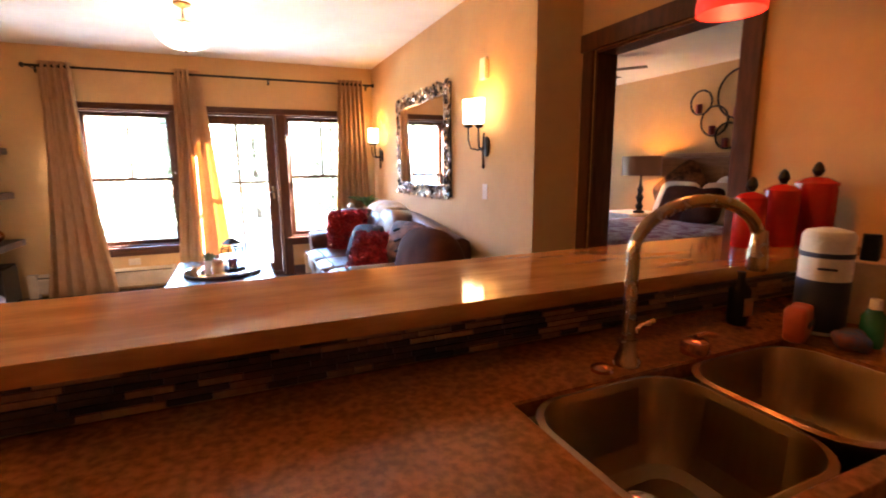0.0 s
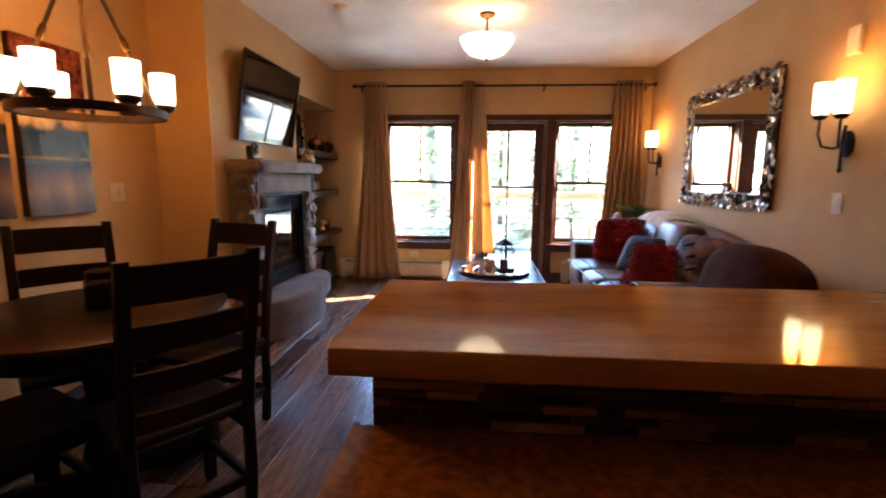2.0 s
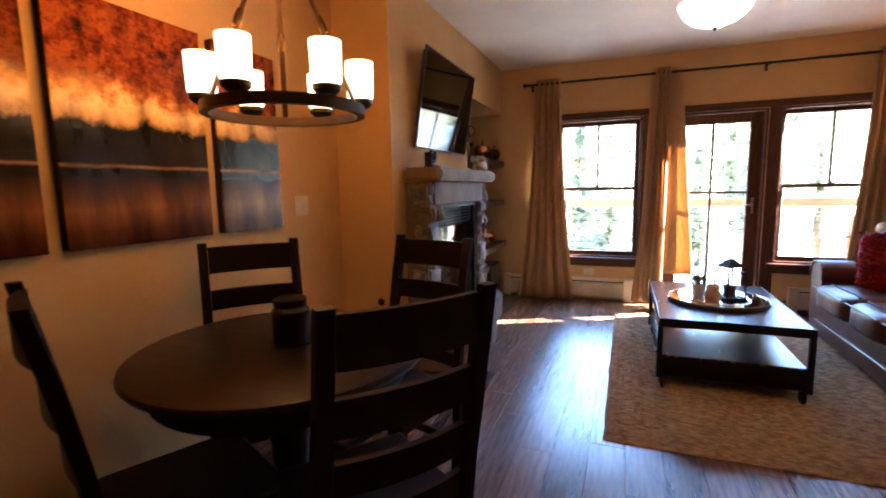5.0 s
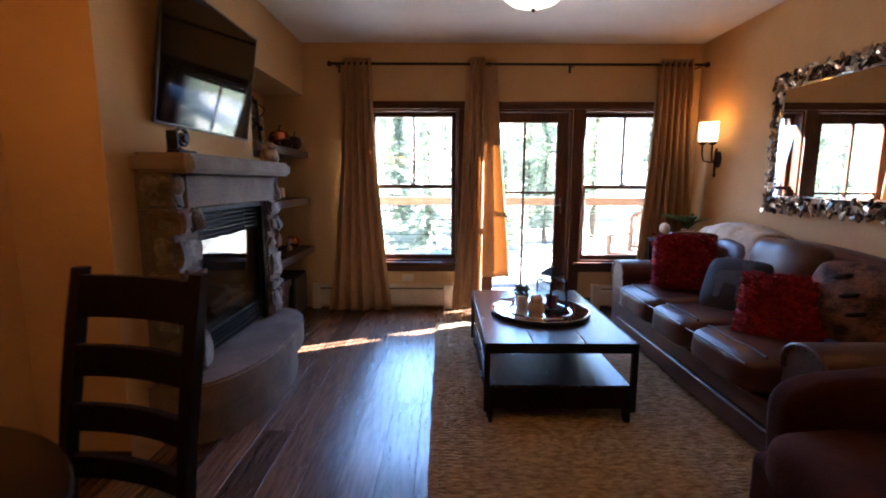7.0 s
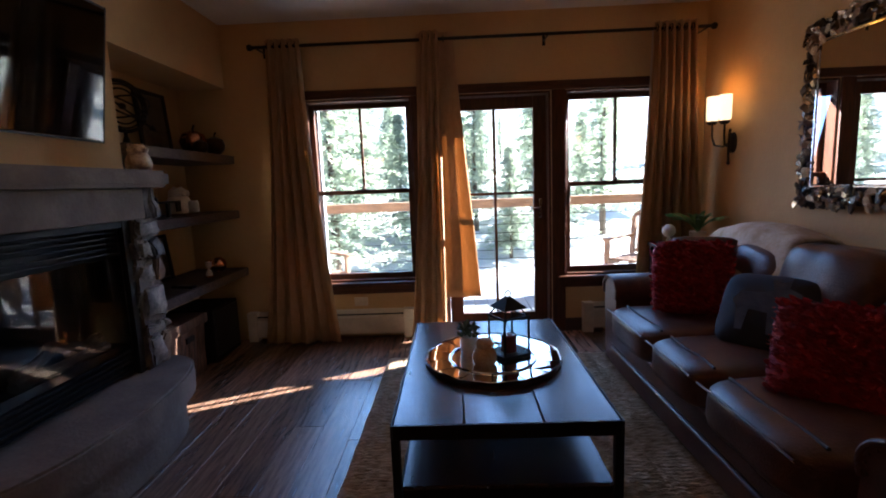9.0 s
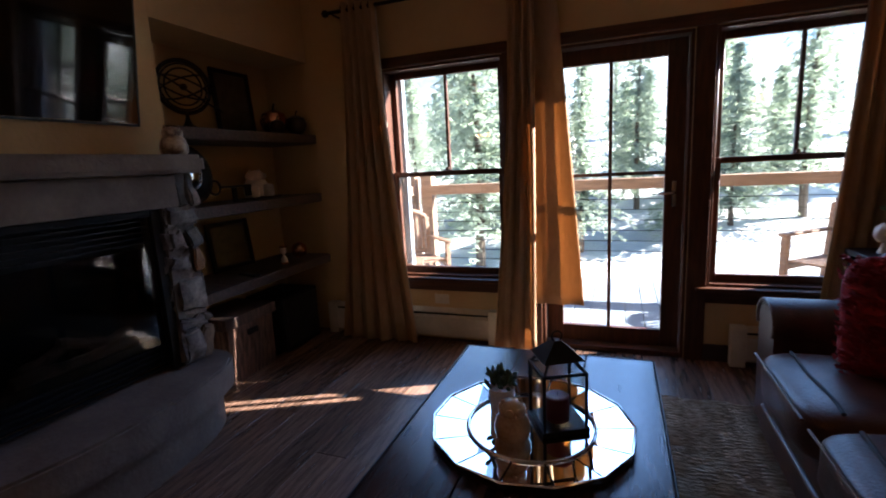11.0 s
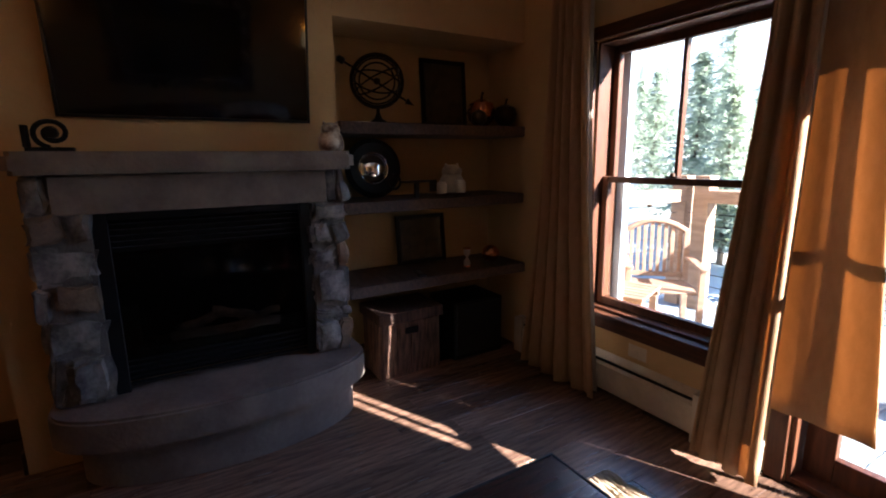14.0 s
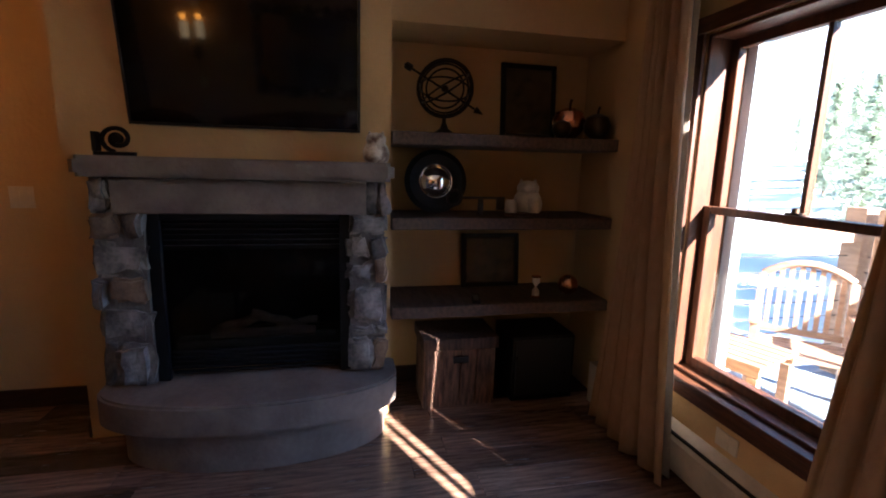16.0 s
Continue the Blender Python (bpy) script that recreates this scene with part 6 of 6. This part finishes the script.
part("print_bar", box(-0.02, 0.02, -0.0615, -0.0592, 0.175, 0.181, m=pose(0, 0, 0, 0, 0, -58)), NAVY, pt)
gb = thing("soap_bottle", "green dish soap bottle with a pale cap", "bottle", (1.115, 1.085, CZ))
part("body", lathe([(0, 0), (0.024, 0), (0.026, 0.01), (0.026, 0.075), (0.014, 0.095), (0, 0.095)], 18), GREENB, gb)
part("cap", lathe([(0, 0.0955), (0.013, 0.0955), (0.012, 0.12), (0, 0.122)], 14), PAPER, gb)
sbx = thing("sponge_packet", "orange packet of scouring sponges by the sink", "packet", (1.005, 1.19, CZ), 18)
part("packet", puff(0.11, 0.05, 0.09, 5, 6, lump=0.006, freq=20, seed=2), ORANGE, sbx, at=pose(0, 0, 0.0455))
part("label_bar", box(-0.03, 0.03, -0.0285, -0.026, 0.04, 0.055), NAVY, sbx)
dc_ = thing("dish_cloth", "crumpled blue and green dish cloth", "cloth", (1.06, 1.10, CZ), 30)
part("cloth", puff(0.13, 0.07, 0.045, 3.0, 9, lump=0.02, freq=22, seed=14), material("dish_cloth", (0.06, 0.10, 0.22), 0.9, color2=(0.22, 0.06, 0.05), scale=30, bump=0.4), dc_, at=pose(0, 0, 0.0225))
kb = thing("knife_block", "pale wooden knife block with dark handles", "knife block", (1.32, 1.20, CZ), 20)
part("block", box(-0.05, 0.05, -0.06, 0.06, 0, 0.18, 0.006), CARD, kb)
for k in range(4):
    part("knife_handle", box(-0.035 + 0.022 * k, -0.022 + 0.022 * k, -0.02, 0.02, 0.1805, 0.255 - 0.01 * k, 0.003), BLACK, kb)
cbx = thing("black_bottle", "dark glass bottle behind the faucet", "bottle", (0.985, 1.335, CZ))
part("body", lathe([(0, 0), (0.026, 0), (0.028, 0.008), (0.028, 0.10), (0.011, 0.125), (0.011, 0.15), (0, 0.15)], 18), BLACK, cbx)
part("label_bar", box(-0.018, 0.018, -0.0295, -0.0275, 0.03, 0.08), CARD, cbx)
solid("cutting_board", box(-0.12, 0.12, -0.09, 0.09, 0, 0.016, 0.004), CARD, "pale wooden cutting board lying on the counter", "cutting board", (1.42, 1.01, CZ), 15)

# ---- bedroom through the doorway ----
bed = thing("bed", "bed with a panelled wooden headboard and patterned quilt", "bed", (4.72, 4.06, 0))
hb_ = part("headboard", box(-0.06, -0.002, -0.85, 0.85, 0.2, 1.44, 0.01), HEADB, bed)
for k in range(4):
    part("headboard_panel", box(-0.072, -0.0605, -0.78 + 0.40 * k, -0.43 + 0.40 * k, 0.85, 1.34, 0.006), HEADB, hb_)
part("headboard_cap", box(-0.085, -0.001, -0.90, 0.90, 1.441, 1.49, 0.008), HEADB, bed)
part("mattress", puff(1.98, 1.56, 0.36, 8, 8), PAPER, bed, at=pose(-1.07, 0, 0.52))
part("quilt", puff(1.75, 1.66, 0.42, 6, 12, lump=0.02, freq=5, seed=3), QUILT, bed, at=pose(-1.20, 0, 0.54))
part("bed_frame", box(-2.05, -0.065, -0.78, 0.78, 0.05, 0.33, 0.01), HEADB, bed)
for x, y, z, mat, lab, s, turn in ((4.50, 4.50, 1.08, HIDE, "brown square throw pillow", 0.56, 45), (4.36, 4.42, 0.95, PAPER, "white bed pillow", 0.46, 0), (4.22, 4.26, 0.93, SUEDE, "dark rust throw pillow", 0.42, 0),
                                   (4.50, 3.80, 1.00, PAPER, "white bed pillow", 0.50, 0), (4.34, 3.86, 0.95, CARD, "tan throw pillow", 0.46, 0), (4.20, 3.95, 0.92, SUEDE, "dark rust throw pillow", 0.40, 8)):
    p = thing("bed_pillow", lab + " leaning at the headboard", "pillow", (x, y, z))
    part("body", puff(s, s * 1.1, 0.16, 4, 8, pinch=0.5, seed=int(s * 50)), mat, p, at=pose(0, 0, 0, 0, -66, 0) @ pose(0, 0, 0, 0, 0, turn))
ns = thing("nightstand", "white painted nightstand with a drawer", "nightstand", (4.46, 5.19, 0))
part("body", box(-0.24, 0.24, -0.24, 0.24, 0.08, 0.72, 0.006), PAPER, ns)
part("top", box(-0.26, 0.26, -0.26, 0.26, 0.721, 0.75, 0.006), PAPER, ns)
part("drawer", box(-0.252, -0.241, -0.2, 0.2, 0.5, 0.68, 0.004), PAPER, ns)
for sx in (-1, 1):
    for sy in (-1, 1):
        part("leg", box(sx * 0.21 - 0.02, sx * 0.21 + 0.02, sy * 0.21 - 0.02, sy * 0.21 + 0.02, 0, 0.079), PAPER, ns)
bl = thing("table_lamp", "turned dark table lamp with a patterned drum shade", "lamp", (4.42, 5.01, 0.7505))
part("base", lathe([(0, 0), (0.07, 0), (0.07, 0.02), (0.03, 0.04), (0.05, 0.09), (0.025, 0.13), (0.05, 0.20), (0.024, 0.25), (0.04, 0.30), (0.015, 0.36), (0.012, 0.50), (0, 0.50)], 22), BLACK, bl)
part("shade", lathe([(0.235, 0.475), (0.24, 0.715), (0.236, 0.715), (0.231, 0.475), (0.235, 0.475)], 32), BEDSHADE, bl, "brown patterned drum shade")
lamp("bed_lamp_bulb", (4.42, 5.01, 1.37), 0.24, TUNG, 0.04)
hl = thing("wall_rings", "iron candle rings hung on the bedroom wall", "wall decor", (4.74, 4.02, 1.92))
for y, z, r in ((0.445, 0.143, 0.135), (0.26, -0.08, 0.165), (-0.02, 0.19, 0.26), (0.09, -0.25, 0.14)):
    part("ring", tube(arc(-0.03, y, z, r, 0, 360, 32, "yz")[:-1], 0.012, 8, closed=True), IRON, hl)
    part("candle", lathe([(0, 0), (0.035, 0), (0.035, 0.10), (0, 0.10)], 14, -0.06, y, z - r + 0.012), CANDLE, hl)
cf = thing("ceiling_fan", "dark ceiling fan with wooden blades at rest", "ceiling fan", (3.35, 4.75, 0))
part("downrod", tube([(0, 0, TOP - 0.001), (0, 0, 2.42)], 0.012, 8), BRONZE, cf)
part("motor", lathe([(0, 2.30), (0.06, 2.30), (0.09, 2.33), (0.09, 2.40), (0.05, 2.43), (0, 2.43)], 24), BRONZE, cf)
for k in range(5):
    part("blade", box(0.12, 0.55, -0.06, 0.06, 2.355, 2.363, 0.003, m=pose(0, 0, 0, 0, 0, 72 * k + 20)), DARKWOOD, cf)

# ---- mosaic splashback under the bar top ----
splash = tagged(new("splashback", mesh_of("splashback", box(-0.768, DOORX - 0.004, 1.466, 1.4745, 0.9135, 1.0185), MORTAR)), "narrow mosaic tile splashback under the bar", "splashback", kind="structure")
rt = random.Random(17)
tile_data = {}
for row in range(7):
    x = -0.768 - rt.random() * 0.05
    z = 0.9145 + row * 0.01485
    while x < DOORX - 0.03:
        ln = rt.choice((0.04, 0.06, 0.08, 0.10, 0.13))
        a, b_ = max(x, -0.767), min(x + ln, DOORX - 0.006)
        if b_ - a > 0.012:
            light = rt.random() < 0.38
            key = (round(b_ - a, 3), light)
            if key not in tile_data:
                q = box(-(b_ - a) / 2 + 0.0009, (b_ - a) / 2 - 0.0009, -0.0075, 0.0, -0.0066, 0.0066, 0.0010, 1)
                tile_data[key] = mesh_of("tile", q, TILE2 if light else TILE, False)
            ob = new("tile", tile_data[key])
            ob.parent = splash
            ob.matrix_basis = pose((a + b_) / 2, 1.4655 - 0.0035 * rt.random(), z + 0.0074)
        x += ln

# ---- balcony ----
deck = structure("deck", box(-2.7, 4.0, 6.962, 8.95, -0.14, -0.052), RAILW, "joists under the pale balcony boards", "deck")
board = mesh_of("deck_board", box(-0.0685, 0.0685, -0.98, 0.98, -0.026, 0.0, 0.003, 1), DECK, False)
bx = -2.63
while bx < 3.95:
    ob = new("deck_board", board)
    ob.parent, ob.matrix_basis = deck, pose(bx, 7.955, -0.026)
    bx += 0.142
rail = thing("railing", "timber balcony railing with thin steel cables", "railing", kind="structure")
for x, y in ((-2.55, 8.78), (1.85, 8.78), (3.9, 8.78), (-2.55, 7.06), (-2.34, 8.78)):
    part("post", box(x - 0.07, x + 0.07, y - 0.07, y + 0.07, -0.026, 1.20 if x < -2.2 and y > 8 else 0.96, 0.006), RAILW, rail)
part("top_rail", box(-2.27, 3.95, 8.70, 8.86, 0.965, 1.075, 0.008), RAILW, rail)
part("top_rail", box(-2.63, -2.47, 7.0, 8.70, 0.965, 1.075, 0.008), RAILW, rail)
for k in range(8):
    z = 0.09 + 0.11 * k
    part("cable", tube([(-2.5, 8.78, z), (3.9, 8.78, z)], 0.004, 5), IRON, rail)
    part("cable", tube([(-2.55, 7.1, z), (-2.55, 8.7, z)], 0.004, 5), IRON, rail)
structure("wall_balcony_end", box(4.01, 4.16, 6.91, 8.15, -0.2, 3.2), SIDING, "blue grey siding at the balcony end", "wall")
structure("wall_balcony", box(-3.2, -2.70, 6.962, 7.6, -3, 3.2), SIDING, "blue grey siding beside the balcony", "wall")


def teak_chair(at, turn):
    c = thing("garden_chair", "teak slatted garden armchair with arched back", "garden chair", at, turn, group="teak balcony chairs")
    for sx in (-1, 1):
        part("back_leg", box(sx * 0.27 - 0.025, sx * 0.27 + 0.025, -0.03, 0.025, 0, 0.86, 0.004, m=pose(0, 0, 0, 6, 0, 0)), TEAK, c)
        part("front_leg", box(sx * 0.29 - 0.025, sx * 0.29 + 0.025, 0.45, 0.50, 0, 0.615, 0.004), TEAK, c)
        part("arm", box(sx * 0.29 - 0.035, sx * 0.29 + 0.035, -0.06, 0.53, 0.616, 0.642, 0.006), TEAK, c)
        part("side_rail", box(sx * 0.28 - 0.015, sx * 0.28 + 0.015, 0.03, 0.449, 0.34, 0.40, 0.003), TEAK, c)
    for k in range(7):
        part("seat_slat", box(-0.265, 0.265, 0.02 + 0.066 * k, 0.075 + 0.066 * k, 0.401, 0.42, 0.003), TEAK, c)
    for k in range(8):
        u = -0.21 + 0.06 * k
        top = 0.86 + 0.08 * (1 - (u / 0.24) ** 2)
        part("back_slat", box(u - 0.016, u + 0.016, -0.022, -0.006, 0.46, top, 0.002, m=pose(0, 0, 0, 6, 0, 0)), TEAK, c)
    crest = [(-0.27 + 0.54 * i / 10, -0.105 + 0.0, 0.86 + 0.10 * (1 - ((i - 5) / 5) ** 2)) for i in range(11)]
    part("crest_rail", tube(crest, 0.028, 8), TEAK, c)
    part("low_rail", box(-0.245, 0.245, -0.068, -0.040, 0.43, 0.475, 0.003), TEAK, c)
    return c


teak_chair((-2.33, 8.12, -0.026), facing(0.70, -0.72)).scale = (0.9, 0.9, 0.9)
teak_chair((1.62, 8.15, -0.026), facing(-0.75, -0.66))
gt = thing("side_table", "small slatted teak side table on the balcony", "garden table", (-2.14, 7.43, -0.026), 20)
for k in range(6):
    part("slat", box(-0.24, 0.24, -0.225 + 0.076 * k, -0.165 + 0.076 * k, 0.43, 0.45, 0.003), TEAK, gt)
for sx in (-1, 1):
    for sy in (-1, 1):
        part("leg", box(sx * 0.2 - 0.025, sx * 0.2 + 0.025, sy * 0.19 - 0.025, sy * 0.19 + 0.025, 0, 0.375, 0.003), TEAK, gt)
    part("apron", box(-0.23, 0.23, sx * 0.20 - 0.012, sx * 0.20 + 0.012, 0.376, 0.429, 0.003), TEAK, gt)

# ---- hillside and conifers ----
# Air haze is painted into the forest colour as pale blue grey.
SLOPE = material("hazed_far_forest", (0.20, 0.24, 0.27), 0.9, color2=(0.40, 0.44, 0.47), scale=0.05, bump=0.5, bump_scale=0.3)


def ground_z(x, y):
    return -4.2 + 0.0 * x + max(0.0, y - 18) * 0.11 + 1.6 * noise.noise((x * 0.03, y * 0.03, 2)) - 0.02 * max(0.0, y - 120)


gv, gf = [], []
gx, gy = 48, 60
for j in range(gy + 1):
    for i in range(gx + 1):
        x, y = -300 + 600 * i / gx, 8.0 + 8 * j * (1 + j / 18)
        y = 3.0 + 0.115 * j * j + 1.2 * j
        gv.append((x * (0.15 + 0.85 * j / gy), y, ground_z(x * (0.15 + 0.85 * j / gy), y)))
for j in range(gy):
    for i in range(gx):
        a = j * (gx + 1) + i
        gf.append((a, a + 1, a + gx + 2, a + gx + 1))
gme = bpy.data.meshes.new("ground")
gme.from_pydata(gv, [], gf)
gme.materials.append(SNOW)
gme.polygons.foreach_set("use_smooth", [True] * len(gf))
tagged(new("ground", gme), "pale dry sunlit hillside below the balcony", "ground", kind="structure")


mv, mf = [], []
for j in range(25):
    for i in range(61):
        x, d = -700 + 1400 * i / 60, j / 24
        mv.append((x, 230 + 330 * d, -12 + (150 + 45 * noise.noise((x * 0.004, 1.3, 7)) - 0.10 * x) * d ** 0.9 + 9 * noise.noise((x * 0.02, d * 6, 3)) * min(1, 4 * d)))
for j in range(24):
    for i in range(60):
        a = j * 61 + i
        mf.append((a, a + 1, a + 62, a + 61))
mme = bpy.data.meshes.new("mountain")
mme.from_pydata(mv, [], mf)
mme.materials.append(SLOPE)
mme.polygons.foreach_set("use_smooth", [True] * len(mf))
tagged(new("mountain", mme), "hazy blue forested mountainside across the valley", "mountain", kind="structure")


def conifer_meshes(seed, h):
    r = random.Random(seed)
    trunk = tube([(0.05 * math.sin(k), 0.05 * math.cos(k * 1.3), h * k / 6) for k in range(7)], 0.017 * h, 7, r2=0.02)
    v, f = [], []
    z = 0.14 * h
    while z < 0.985 * h:
        reach = (1 - z / h) ** 0.85 * 0.30 * h * r.uniform(0.70, 1.2) + 0.15
        for _ in range(r.randint(7, 9)):
            a, L = r.uniform(0, 6.283), reach * r.uniform(0.6, 1.15)
            ca, sa, droop = math.cos(a), math.sin(a), r.uniform(0.12, 0.38)
            nseg = max(3, int(L / 0.28))
            for k in range(nseg):
                t = (k + 0.6) / nseg
                c = Vector((ca * L * t, sa * L * t, z - droop * L * t * t))
                for _q in range(4):
                    w = 0.05 + 0.13 * (1 - 0.4 * t) * r.uniform(0.6, 1.3)
                    d = Vector((r.uniform(-1, 1), r.uniform(-1, 1), r.uniform(-0.5, 0.35))).normalized()
                    e = d.cross(Vector((r.uniform(-1, 1), r.uniform(-1, 1), 1))).normalized() * w * 0.45
                    p = c + Vector((r.uniform(-1, 1), r.uniform(-1, 1), r.uniform(-0.6, 0.4))) * w * 0.9
                    n0 = len(v)
                    v += [tuple(p - e), tuple(p + e), tuple(p + d * w * 2.4)]
                    f.append((n0, n0 + 1, n0 + 2))
        z += h * r.uniform(0.018, 0.028)
    me = bpy.data.meshes.new("crown")
    me.from_pydata(v, [], f)
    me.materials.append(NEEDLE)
    return mesh_of("trunk", trunk, BARK), me


kinds = [conifer_meshes(40 + k, hh) for k, hh in enumerate((9.0, 11.5, 14.0))]
rc = random.Random(23)
# Last eight listed, from (22, 16), are added out of view to darken eastern light.
spots = [(-11.5, 26), (-8.6, 31), (-6.4, 25), (-4.1, 34), (-1.9, 28), (0.9, 36), (2.6, 30), (5.6, 33), (9.5, 35), (-15.5, 30), (-21, 34), (-7.5, 34), (0.2, 40), (5.5, 38), (-12, 40), (10, 42), (22, 16), (26, 22), (18, 21), (31, 17), (35, 26), (28, 30), (20, 29), (40, 20)]
for k in range(90):
    y = rc.uniform(42, 140)
    spots.append((rc.uniform(-0.85, 0.75) * y, y))
for i, (x, y) in enumerate(spots):
    tm, cmh = kinds[i % 3]
    t = thing("conifer", "tall sunlit green conifer on the hillside", "tree", (x, y, ground_z(x, y) - 0.15), rc.uniform(0, 360), group="conifers on the hillside")
    s = rc.uniform(0.75, 1.15)
    t.scale = (s, s, s * rc.uniform(0.9, 1.1))
    for nm, data in (("trunk", tm), ("crown", cmh)):
        o = new(nm, data)
        o.parent = t

# ---- floor planks ----
PW = 0.165
rp = random.Random(8)
plank_meshes = {}
x = -2.855
k = 0
while x < 1.748:
    w = min(PW, 1.748 - x)
    y = SOUTH + 0.002 - rp.random() * 1.0
    while y < 6.745:
        ln = rp.choice((0.9, 1.2, 1.5, 1.8))
        y0, y1 = max(y, SOUTH + 0.002), min(y + ln, 6.745)
        if y1 - y0 > 0.04:
            key = (round(w, 3), round(y1 - y0, 3))
            if key not in plank_meshes:
                b = box(-w / 2 + 0.0006, w / 2 - 0.0006, -(y1 - y0) / 2 + 0.0012, (y1 - y0) / 2 - 0.0012, -0.012, 0.0)
                bmesh.ops.bevel(b, geom=[e for e in b.edges if all(v.co.z > -0.001 for v in e.verts)], offset=0.0012, segments=1, affect="EDGES")
                plank_meshes[key] = mesh_of("plank", b, PLANK, False)
            ob = new("plank", plank_meshes[key])
            ob.parent = floor
            ob.matrix_basis = pose(x + w / 2, (y0 + y1) / 2, -0.0004 * rp.random())
        y += ln
    x += w
